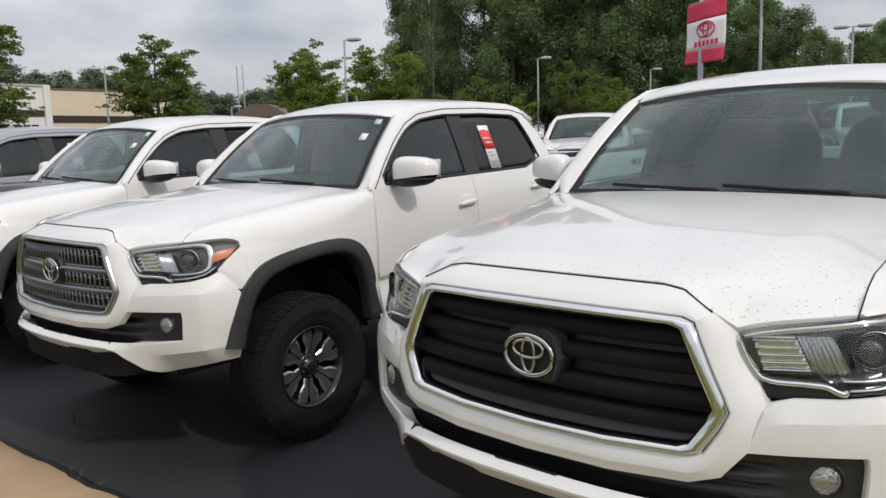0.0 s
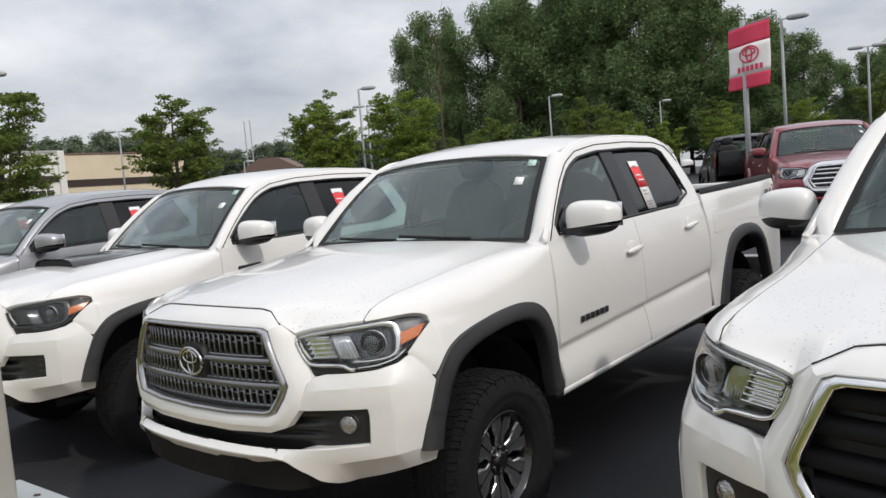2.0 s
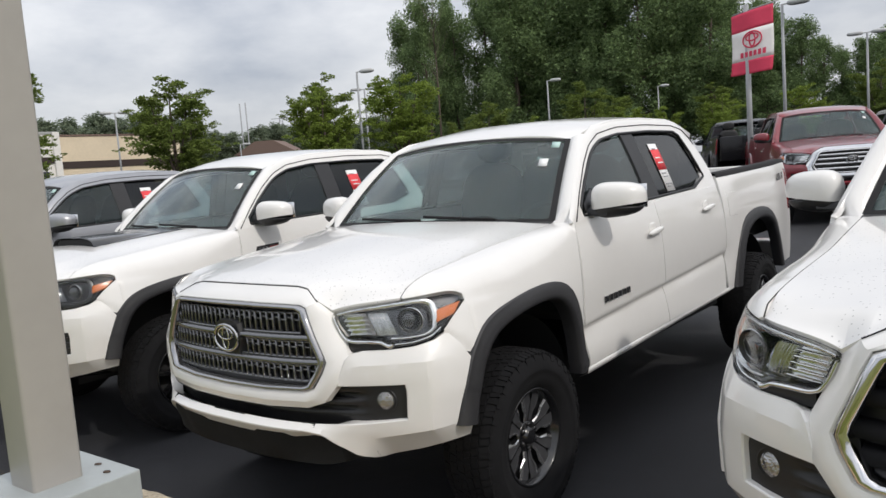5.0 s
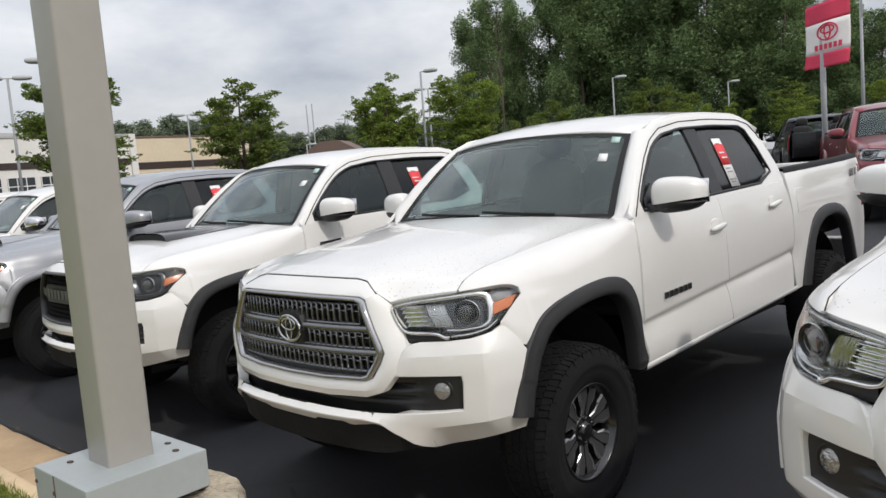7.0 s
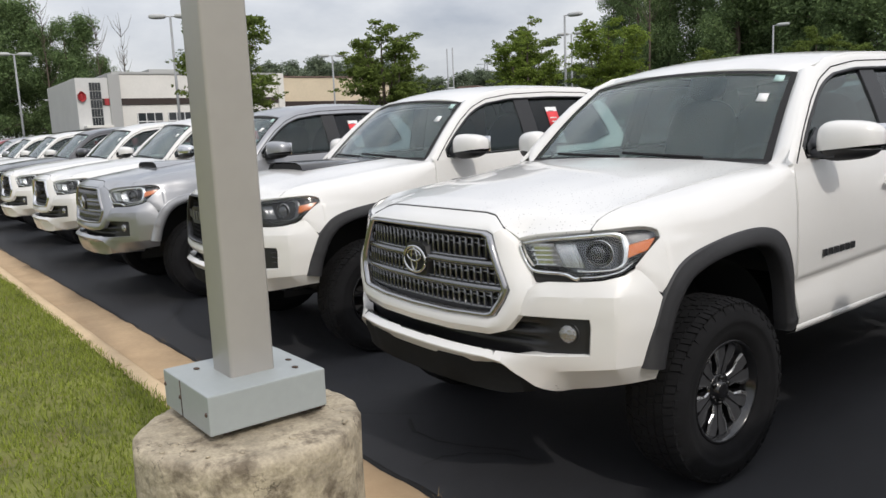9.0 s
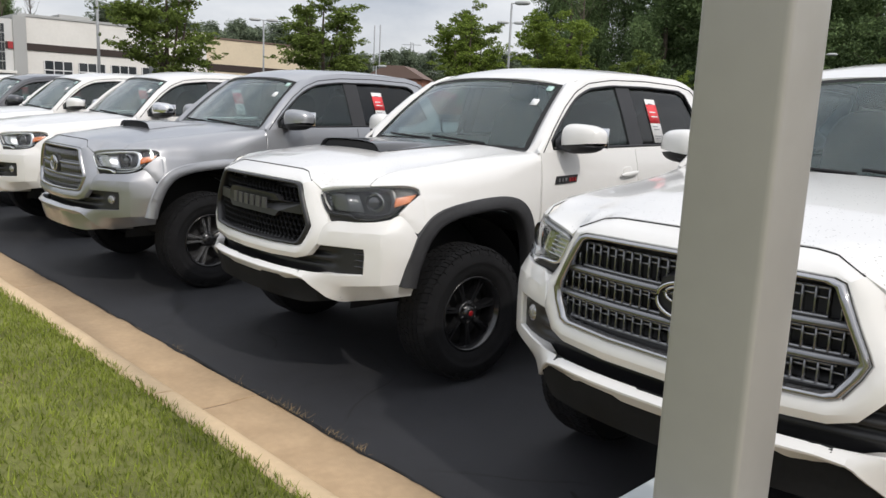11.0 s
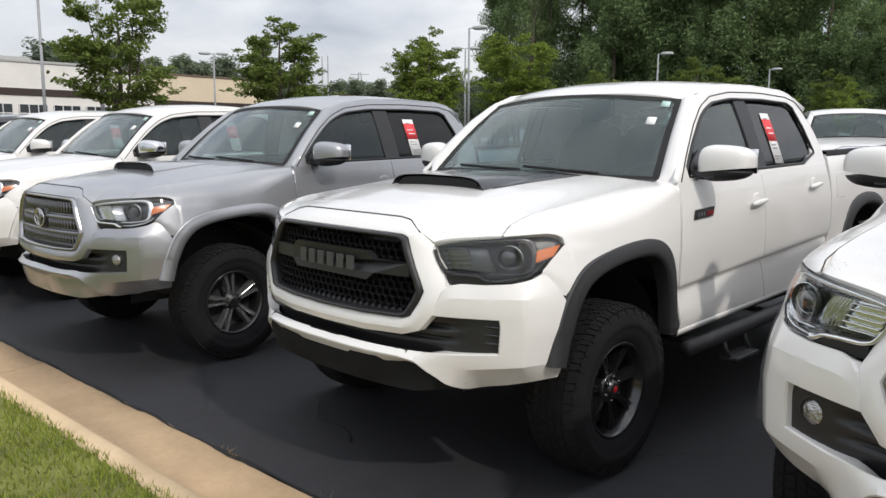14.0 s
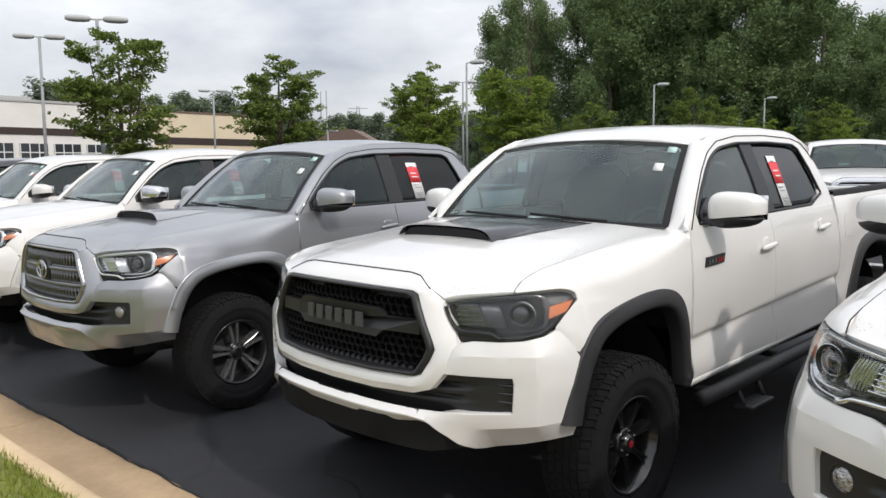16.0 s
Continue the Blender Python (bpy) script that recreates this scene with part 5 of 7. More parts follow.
def make_scoop_mouth():
    P = []
    for i in range(17):
        u = i / 8 - 1
        x = u * 0.290
        z = hood_z(x, 0.70)
        h = 0.044 * (1 - abs(u) ** 10)
        P.append([(x, 0.716, z), (x, 0.716, z + h)])
    return grid(P)


def make_hood_decal():
    """Black sheet stuck on the hood from the scoop back to the cowl."""
    P = []
    for i in range(17):
        u = i / 8 - 1
        row = []
        for j in range(11):
            t = j / 10
            y = mix(0.76, 1.29 + 0.12 * (u * 0.45) ** 2, t)
            x = u * mix(0.325, 0.43, t)
            row.append((x, y, hood_z(x, y) + 0.0045))
        P.append(row)
    return thick(grid(P), Vector((0, 0, -1)), 0.0015)


def make_wiper(x0, x1):
    a, b = ws_point(x0, 0.02), ws_point(x1, 0.055)
    pts = [tuple(Vector(a).lerp(Vector(b), t) + Vector((0, -0.02 - 0.012 * math.sin(math.pi * t), 0.012))) for t in steps(0, 8, 1)]
    return tube(pts, 0.008, 6)


def make_seat(x, y):
    bm = bmesh.new()
    blob((0.50, 0.50, 0.20), (x, y, 0.95), bm, 3.5)
    r0 = len(bm.verts)
    b2 = blob((0.48, 0.16, 0.62), (0, 0, 0.30), None, 3.2)
    bmesh.ops.transform(b2, matrix=pose(x, y + 0.24, 1.00, -16, 0, 0), verts=b2.verts)
    b3 = blob((0.26, 0.10, 0.17), (0, 0, 0.70), None, 3.0)
    bmesh.ops.transform(b3, matrix=pose(x, y + 0.24, 1.00, -14, 0, 0), verts=b3.verts)
    for b in (b2, b3):
        me = bpy.data.meshes.new("seat_piece")
        b.to_mesh(me)
        b.free()
        bm.from_mesh(me)
        bpy.data.meshes.remove(me)
    return bm


def make_dash():
    P = []
    for i in range(17):
        u = i / 8 - 1
        P.append([(u * 0.72, y - 0.08 * (1 - u * u), z) for y, z in ((1.45, 1.245), (1.60, 1.262), (1.74, 1.25), (1.80, 1.20), (1.82, 0.9))])
    return grid(P)


def make_steering():
    c = Vector((0.36, 1.98, 1.16))
    q = Matrix.Rotation(radians(-25), 3, "X")
    pts = [tuple(c + q @ Vector((0.185 * math.cos(2 * math.pi * i / 28), 0, 0.185 * math.sin(2 * math.pi * i / 28)))) for i in range(28)]
    bm = tube(pts, 0.015, 8, None, True)
    blob((0.16, 0.07, 0.13), c, bm)
    return bm


def make_floor_in():
    bm = bmesh.new()
    box(bm, (1.5, 1.9, 0.05), (0, 2.45, 0.80))
    box(bm, (1.46, 0.05, 0.55), (0, 3.36, 1.06))
    return bm


def strip(s, y0, y1, z0, z1, out=0.0, lean=0.0):
    """A thin sheet stuck on the cab's side glass."""
    P = [[(s * (house_x(z) - 0.006 + out), y + lean * (z1 - z), z) for z in (z0, mix(z0, z1, 0.5), z1)] for y in (y0, y1)]
    return thick(grid(P), Vector((-s, 0, 0)), 0.001)


def ws_tag(u0, u1, v0, v1):
    P = [[tuple(Vector(ws_point(u, v)) + Vector((0, -0.002, 0.002))) for v in (v0, v1)] for u in (u0, u1)]
    return thick(grid(P), Vector((0, 0.7, -0.7)), 0.001)


def pickup(at, rz=0.0, paint="white", grille="mesh", wheels="offroad", flare="flare", scoop="", mirrors="", lamps="bright", sticker=True, steps_on=False, badge="", label="", z=0.0, scale=1.0, group="row of parked pickup trucks", lower="skid", wide=1.0):
    t = thing("pickup_truck", (at[0], at[1], z), rz, label, "pickup truck", group)
    t.scale = (scale * wide, scale, scale)
    P, H = M[paint], M["hood_" + paint]
    fm = M[flare]
    cached("underbody", "under", make_under, M["under"], t)
    cached("front_bumper", "bumper", make_bumper, P, t, smooth=14)
    cached("grille_surround", "mask", make_mask, M["chrome"] if grille == "big" else P, t, smooth=24)
    cached("lower_grille", "lowg", make_lower_grille, M["plastic"], t)
    cached("skid_panel", "skid", make_skid, M[lower], t, smooth=20)
    frame_m = {"mesh": M["satin"], "chrome": M["chrome"], "pro": M["plastic"], "big": M["chrome"]}[grille]
    cached("grille_frame", "gframe" + ("w" if grille in ("chrome", "big") else ""), lambda: make_grille_frame(0.078 if grille in ("chrome", "big") else 0.062), frame_m, t)
    cached("grille_backing", "gback", make_grille_back, M["plastic"], t)
    if grille == "mesh":
        cached("grille_mesh", "gmesh", make_grille_mesh, M["grille_grey"], t)
        for zz in (0.870, 0.963):
            cached("grille_bar", "gbar%.3f" % zz, lambda: make_grille_bar(zz), M["grille_grey"], t)
    elif grille == "chrome":
        for zz in (0.825, 0.885, 0.965, 1.03):
            cached("grille_bar", "gbarw%.3f" % zz, lambda: make_grille_bar(zz, 0.036, 0.034), M["slat"], t)
    elif grille == "big":
        for zz in (0.83, 0.90, 0.97, 1.03):
            cached("grille_bar", "gbarb%.3f" % zz, lambda: make_grille_bar(zz, 0.026, 0.010), M["chrome"], t)
    else:
        cached("grille_mesh", "ghex", make_hex_mesh, M["slat"], t, smooth=False)
        cached("grille_bar", "gpro", lambda: prism([(-0.46, -0.02), (-0.46, 0.035), (-0.285, 0.035), (-0.245, 0.064), (0.245, 0.064), (0.285, 0.035), (0.46, 0.035), (0.46, -0.02), (0.285, -0.02), (0.245, -0.052), (-0.245, -0.052), (-0.285, -0.02)], lambda u, v, w: (u, on_nose(u, 0.95)[1] + 0.045 - w, 0.945 + v), 0.035), M["plastic"], t, smooth=False)
        bar_row("letter_bar", "gprol", "######", 0.40, lambda u, v, w: (-0.198 + u, on_nose(-0.198 + u, 0.95)[1] + 0.008 - w, 0.925 + v * 0.058), 0.008, M["letter"], t, "row of plain grey bars")
    if grille != "pro":
        cached("emblem_seat", "eseat", make_emblem_seat, M["plastic"], t, smooth=False)
        cached("emblem", "emblem", make_emblem, M["emblem"], t, "chrome oval emblem")
    cached("hood", "hood", make_hood, H, t)
    cached("hood_seam", "hlip", make_hood_lip, M["liner"], t)
    cached("cowl", "cowl", make_cowl, M["plastic"], t)
    if scoop:
        sc = cached("hood_scoop", "scoop", make_scoop, M[scoop], t)
        cached("scoop_mouth", "scoopm", make_scoop_mouth, M["liner"], sc)
        if scoop == "decal":
            cached("hood_decal", "hdecal", make_hood_decal, M["decal"], t, "glossy black hood decal behind the scoop")
    fd = lambda zz: ip(zz, (0.55, 0.70, 1.04, 1.30), (1.470, 1.465, 1.452, 1.455))
    md = lambda zz: ip(zz, (0.55, 0.70, 1.0, 1.30), (2.44, 2.435, 2.405, 2.385))
    rd = lambda zz: ip(zz, (0.55, 0.65, 0.80, 1.0, 1.2, 1.34), (3.40, 3.42, 3.44, 3.438, 3.42, 3.40))
    for s in (1, -1):
        n = "L" if s > 0 else "R"
        cached("front_fender", "fender" + n, lambda: make_fender(s), P, t)
        cached("hood_seam", "hseam" + n, lambda: make_hood_seam(s), M["liner"], t)
        slim = grille == "chrome"
        cached("front_flare", "flare%d" % slim + n, lambda: make_flare(s, False, slim), fm, t)
        cached("rear_flare", "rflare%d" % slim + n, lambda: make_flare(s, True, slim), fm, t)
        cached("wheel_liner", "liner" + n, lambda: make_liner(s, 0.95), M["liner"], t)
        cached("wheel_liner", "rliner" + n, lambda: make_liner(s, 4.166), M["liner"], t)
        d = cached("front_door", "fdoor" + n, lambda: make_door(s, fd, lambda q: md(q) - 0.004, 0.56), P, t)
        cached("door_handle", "fh" + n, lambda: make_handle(s, 2.285, 1.135), P, d)
        cached("handle_cup", "fhc" + n, lambda: make_handle_cup(s, 2.285, 1.135), P, d)
        d2 = cached("rear_door", "rdoor" + n, lambda: make_door(s, lambda q: md(q) + 0.004, rd, 0.56), P, t)
        cached("door_handle", "rh" + n, lambda: make_handle(s, 3.13, 1.195), P, d2)
        cached("handle_cup", "rhc" + n, lambda: make_handle_cup(s, 3.13, 1.195), P, d2)
        cached("cab_side", "cabside" + n, lambda: make_cab_side(s), P, t)
        cached("a_pillar", "apil" + n, lambda: make_a_pillar(s), P, t)
        cached("door_seam", "seam" + n, lambda: make_seam(s), M["liner"], t)
        cached("window_seal", "seal" + n, lambda: make_window_seal(s), M["plastic"], t)
        cached("pillar_trim", "btrim" + n, lambda: make_pillar_trim(s), M["plastic"], t)
        g1 = cached("front_window", "fwin" + n, lambda: make_window(s, 1.555, 2.40, 0.010), M["tint2"], t, "side window glass")
        cached("rear_window", "rwin" + n, lambda: make_window(s, 2.40, 3.275, 0.010), M["tint"], t, "dark tinted side glass")
        g1.visible_shadow = False
        cached("bed_side", "bedside" + n, lambda: make_bed_side(s), P, t)
        if s > 0:
            cached("fuel_door", "fuel", lambda: rim(grid([[(side_x(y, z) + 0.0025, y, z) for z in steps(1.10, 4, 1.26)] for y in steps(3.545, 4, 3.70)]), lambda co: Vector((-1, 0, 0)), 0.006, 0.003), P, t)
        cached("tail_lamp", "tail" + n, lambda: thick(grid([[(s * (side_x(y, z) + 0.004), y, z) for z in steps(1.02, 6, 1.36)] for y in steps(5.085, 3, 5.165)]), Vector((-s, 0, 0)), 0.02), M["red_lens"], t, "red tail lamp")
        cached("bed_rail", "rail" + n, lambda: make_rail_cap(s), M["bed"], t)
        cached("sill", "sill" + n, lambda: make_sill(s), P, t)
        bright = lamps == "bright"
        hl = cached("headlight", "lshell" + lamps + n, lambda: make_lamp_shell(s), M["lamp_grey"] if bright else M["lamp_dark"], t, "headlight with clear lens and amber reflector")
        cached("bezel", "lbrow" + n, lambda: make_lamp_brow(s), M["lamp_white"] if bright else M["decal"], hl)
        cached("lower_edge", "ledge" + n, lambda: make_lamp_edge(s), M["lamp_chrome"] if bright else M["lamp_dark"], hl)
        cached("reflector_fins", "lfins" + n, lambda: make_lamp_fins(s), M["lamp_chrome"] if bright else M["lamp_smoke"], hl)
        cached("reflector", "lbowl1" + n, lambda: make_reflector_bowl(s, 0.871, 1.014, 0.045, 0.05, 0.012, 1.10), M["lamp_dark"], hl)
        cached("projector_ring", "lring" + n, lambda: make_projector_ring(s), M["lamp_chrome"], hl, "bright rings round the projector")
        cached("fluted_reflector", "lflute" + n, lambda: make_flutes(s), M["lamp_fluted"] if bright else M["lamp_smoke"], hl)
        cached("projector", "lproj" + n, lambda: make_projector(s), M["lamp_eye"], hl)
        cached("side_reflector", "lamber" + n, lambda: make_amber(s), M["amber"], hl, "amber side reflector")
        cached("chrome_trim", "ltrim" + n, lambda: make_lamp_trim(s), M["lamp_chrome"] if bright else M["lamp_dark"], hl)
        ln = cached("lens", "llens" + n, lambda: make_lamp_lens(s), M["lens"], hl)
        ln.visible_shadow = False
        cached("lamp_filler", "lnotch" + n, lambda: make_lamp_notch(s), M["plastic"], t)
        if grille == "pro":
            for zz in (0.690, 0.722, 0.754):
                cached("pocket_fin", "pfin%.3f" % zz + n, lambda: box(bmesh.new(), (0.115, 0.05, 0.010), (s * 0.712, 0.290, zz), pose(0, 0, 0, 0, 0, s * 27), 0.003), M["decal"], t)
        else:
          fg = cached("fog_lamp", "fogbez" + n, lambda: make_fog_bezel(s), M["plastic"], t)
          cached("fog_reflector", "fogref" + n, lambda: make_fog_lamp(s, False), M["lamp_chrome"], fg)
          cached("fog_lens", "foglens" + n, lambda: make_fog_lamp(s, True), M["fog_glass"], fg)
        mm = cached("mirror", "mirb" + n, lambda: make_mirror_base(s), M["plastic"], t)
        cached("mirror_cap", "mirc" + n, lambda: make_mirror_cap(s), M[mirrors] if mirrors else P, mm)
        cached("mirror_glass", "mirg" + n, lambda: make_mirror_glass(s), M["chrome"], mm)
        for y in (0.93, 4.166):
            wheel(t, s * 0.815, y, wheels, 13 * (y > 2) + 7 * s)
        if steps_on:
            cached("side_step", "step" + n, lambda: tube([(s * 0.93, y, 0.46 + 0.02 * (y - 1.5)) for y in steps(1.50, 10, 3.45)], 0.042, 10), M["flare"], t, "black side step bar")
            for y0 in (1.98, 2.95):
                pad = cached("step_pad", "spad%.2f" % y0 + n, lambda: box(bmesh.new(), (0.10, 0.26, 0.022), (s * 0.985, y0, 0.345 + 0.02 * (y0 - 1.5)), None, 0.006, 2), M["flare"], t, "hanging black step plate")
                for q in (-0.12, 0.12):
                    cached("step_hanger", "shang%.2f%.1f" % (y0, q) + n, lambda: tube([(s * 0.935, y0 + q, 0.46 + 0.02 * (y0 - 1.5)), (s * 0.965, y0 + q, 0.40), (s * 0.985, y0 + q, 0.35 + 0.02 * (y0 - 1.5))], 0.012, 6), M["flare"], pad)
            for y0 in (1.62, 2.5, 3.35):
                cached("step_bracket", "sbrk%.2f" % y0 + n, lambda: box(bmesh.new(), (0.22, 0.04, 0.03), (s * 0.84, y0, 0.475 + 0.02 * (y0 - 1.5)), None, 0.005), M["under"], t)
    ws = cached("windshield", "wshield", make_windshield, M["glass"], t)
    ws.visible_shadow = False
    cached("windshield_border", "wsborder", make_ws_border, M["liner"], t)
    cached("roof", "roof", make_roof, P, t)
    cached("cab_back", "cabback", make_cab_back, P, t)
    bg = cached("back_window", "backglass", make_back_glass, M["tint2"], t)
    bg.visible_shadow = False
    cached("bed_liner", "bedin", make_bed_inner, M["bed"], t)
    cached("tailgate", "tailgate", make_tailgate, P, t)
    cached("rear_bumper", "rbump", make_rear_bumper, M["chrome"] if grille in ("chrome", "big") else P, t)
    for a, b in ((0.62, 0.02), (0.0, -0.66)):
        cached("wiper", "wiper%.2f" % a, lambda: make_wiper(a, b), M["liner"], t)
    cached("cabin_floor", "cabfloor", make_floor_in, M["seat"], t)
    cached("dashboard", "dash", make_dash, M["dash"], t)
    cached("steering_wheel", "steer", make_steering, M["dash"], t)
    for x, y in ((0.37, 2.20), (-0.37, 2.20), (0.40, 2.98), (-0.40, 2.98)):
        cached("seat", "seat%.1f%.1f" % (x, y), lambda: make_seat(x, y), M["seat"], t)
    cached("paper_sheet", "paper1", lambda: box(bmesh.new(), (0.30, 0.20, 0.004), (-0.30, 1.56, 1.272), pose(0, 0, 0, 6, 0, 8)), M["paper"], t, "white paper on the dashboard")
    cached("windshield_tag", "tag1", lambda: ws_tag(0.86, 0.93, 0.86, 0.95), M["tag"], t, "small pale windshield tag")
    cached("windshield_tag", "tag2", lambda: ws_tag(0.80, 0.87, 0.60, 0.70), M["paper"], t, "small white windshield tag")
    if sticker:
        lbl = cached("window_sticker", "stk", lambda: strip(1, 2.630, 2.748, 1.335, 1.625, 0.002, 0.05), M["paper"], t, "white and red price sticker on glass")
        cached("sticker_band", "stkr", lambda: strip(1, 2.630, 2.748, 1.465, 1.590, 0.0035, 0.05), M["sticker_red"], lbl)
        for i, zz in enumerate((1.59, 1.535, 1.505, 1.44, 1.42, 1.375, 1.36)):
            cached("print_bar", "stkp%d" % i, lambda: strip(1, 2.655 + 0.05 * (1.625 - zz) - 0.008 * (i % 2), 2.705 + 0.05 * (1.625 - zz) + 0.012 * (i % 3), zz, zz + 0.008, 0.005), M["print"] if zz < 1.46 or zz > 1.58 else M["paper"], lbl)
    if badge == "dark":
        bar_row("badge_bar", "dbadge", "######", 0.30, lambda u, v, w: (side_x(1.62 + u, 0.86) + 0.002 + w, 1.655 + u, 0.843 + 0.026 * (u) + v * 0.030), 0.008, M["badge_dark"], t, "row of plain dark badge bars")
    if grille == "pro":
        cached("skid_plate", "splate", lambda: box(bmesh.new(), (0.92, 0.46, 0.012), (0, 0.42, 0.440), pose(0, 0, 0, -7, 0, 0), 0.004), M["satin"], t, "bare aluminium skid plate")
    if badge == "pro":
        cached("door_badge", "pbadge", lambda: prism([(0, 0), (0.19, 0), (0.20, 0.046), (0.012, 0.046)], lambda u, v, w: (side_x(1.55 + u, 1.11) + 0.001 + w, 1.56 + u, 1.085 + v + 0.05 * u), 0.009), M["plastic"], t, smooth=False)
        bar_row("badge_bar", "pbadge2", "###", 0.09, lambda u, v, w: (side_x(1.6, 1.11) + 0.010 + w, 1.58 + u, 1.097 + 0.05 * (u) + v * 0.022), 0.003, M["grille_grey"], t)
        bar_row("badge_bar", "pbadge3", "###", 0.07, lambda u, v, w: (side_x(1.6, 1.11) + 0.010 + w, 1.68 + u, 1.100 + 0.05 * (u) + v * 0.022), 0.003, M["badge_red"], t)
    if badge == "dark":
        bar_row("decal_bar", "bdec", "###.##", 0.26, lambda u, v, w: (side_x(4.72 + u, 1.32) + 0.010 + w, 4.72 + u, 1.275 + 0.024 * u + v * 0.055), 0.001, M["badge_dark"], t)
    return t



M["tag"] = material("pale green plastic tag", (0.45, 0.62, 0.58), 0.5)

# ---- the front row ----
pickup((2.779, 0.006), -2.1, wide=0.970, grille="chrome", wheels="plain", flare="white", label="white pickup truck with chrome-framed black grille, parked on asphalt")
pickup((0, 0), 0, badge="dark", label="white pickup truck with grey mesh grille and black wheel flares")
pickup((-2.656, 0.0), -1.1, grille="pro", wheels="pro", scoop="decal", lamps="dark", steps_on=True, badge="pro", label="white pickup truck with black honeycomb grille and black hood scoop")
pickup((-5.397, -0.239), 0.8, paint="silver", wheels="sport", flare="silver", scoop="silver", lower="silver", label="silver pickup truck with hood scoop and split-spoke alloy wheels")
pickup((-8.15, -0.25), 0.3, grille="chrome", wheels="plain", flare="white", mirrors="chrome", lower="white", label="white pickup truck with chrome mirrors and chrome grille frame")
pickup((-10.95, -0.30), 0.3, grille="chrome", wheels="plain", flare="white", lower="white", label="white pickup truck parked between other pickups")
pickup((-13.8, -0.35), 0.3, paint="grey", flare="grey", label="dark grey pickup truck parked between white pickups")
pickup((-16.6, -0.45), 0.3, grille="chrome", wheels="plain", flare="white", label="white pickup truck parked far along the row")
pickup((-19.4, -0.55), 0.3, grille="chrome", wheels="plain", flare="white", label="white pickup truck parked far along the row")
pickup((-22.2, -0.62), 0.3, paint="silver", wheels="sport", flare="silver", label="silver pickup truck parked far along the row")
pickup((-25.0, -0.70), 0.3, paint="red", flare="red", label="red pickup truck at the far end of the row")

# ---- rows behind ----
BACK = "pickup trucks of the rows behind"
for x, y, rz, z, paint, g, txt in ((-0.05, 12.45, 24, 0.13, "red", "red", "dark red full-size pickup truck with large chrome grille"), (-3.9, 12.45, 24, 0.13, "white", "white", "white full-size pickup truck with barred chrome grille"), (-7.75, 12.45, 24, 0.13, "white", "white", "white full-size pickup truck with barred chrome grille"), (3.8, 12.45, 24, 0.13, "white", "white", "white full-size pickup truck with barred chrome grille"), (-5.5, 22.9, 204, 0.31, "black", "black", "black full-size pickup truck parked in a rear row"), (1.1, 17.4, 24, 0.23, "white", "white", "white full-size pickup truck parked in a rear row")):
    pickup((x, y), rz, paint=paint, grille="pro" if paint == "black" else "big", wheels="plain", flare=g, sticker=False, z=z, scale=1.16 if paint == "red" else 1.10, group=BACK, label=txt)

# ---- ground, kerb, lawn ----
KERB_TURN = 1.6                      # degrees by which the kerb line leaves the x axis


def kerb_y(x, off=0.0):
    return -0.53 + math.tan(radians(KERB_TURN)) * x + off


def ground_z(y):
    """The lot is level by the front row and climbs gently behind it."""
    return 0.0 if y < 6 else min(0.02 * (y - 6), 0.5)


bm = bmesh.new()
xs_g = [-900, -300, -120, -60, -30, -15, -8, -4, 0, 4, 8, 15, 30, 60, 120, 300, 900]
ys_g = [-900, -300, -60, -20, -8, -4, -2, -0.66, 0.5, 2, 4, 6, 9, 13, 18, 24, 31, 45, 70, 110, 200, 400, 900]
grid([[(x, y, ground_z(y)) for y in ys_g] for x in xs_g], bm=bm)
tagged(part("ground", bm, M["asphalt"]), "dark sealed asphalt of the car park", "asphalt", kind="structure")


def gutter_section(w):
    """Gutter pan of width w from the asphalt to the kerb's foot."""
    return [(w, 0.003), (w - 0.005, 0.012), (w * 0.55, 0.006), (0.06, 0.008), (0.015, 0.012)]


def pan(x):
    return max(0.450 + 0.005 * min(x, 2.0), 0.30)


gutter = thing("gutter", kind="structure", label="tan concrete gutter pan with dirty joints", category="gutter")
kerb = thing("kerb", kind="structure", label="tan concrete kerb edging the lawn", category="kerb")
JOINTS = [-26.60 + 3.053 * i for i in range(14)]
for a, b in zip(JOINTS[:-1], JOINTS[1:]):
    def row(x, sec):
        return [(x, kerb_y(x, d), z) for d, z in sec]
    xa, xb = a + 0.008, b - 0.008
    cols = [mix(xa, xb, i / 6) for i in range(7)]
    rnd = random.Random(int(a * 100))
    g = [[(x, kerb_y(x, d + (rnd.uniform(-0.012, 0.012) if d > pan(x) - 0.01 else 0)), z) for d, z in gutter_section(pan(x))] for x in cols]
    part("gutter_slab", rim(grid(g), lambda co: Vector((0, 0, -1)), 0.03, 0.004), M["gutter"], gutter)
    sec = [(0.034, 0.0), (0.024, 0.075), (0.016, 0.112), (0.0, 0.128), (-0.022, 0.134), (-0.078, 0.136), (-0.100, 0.132), (-0.110, 0.11), (-0.115, 0.02)]
    part("kerb_stone", rim(grid([[(x, kerb_y(x, d), z) for d, z in sec] for x in cols]), lambda co: Vector((0, 0, -1)), 0.03, 0.004), M["kerb"], kerb)
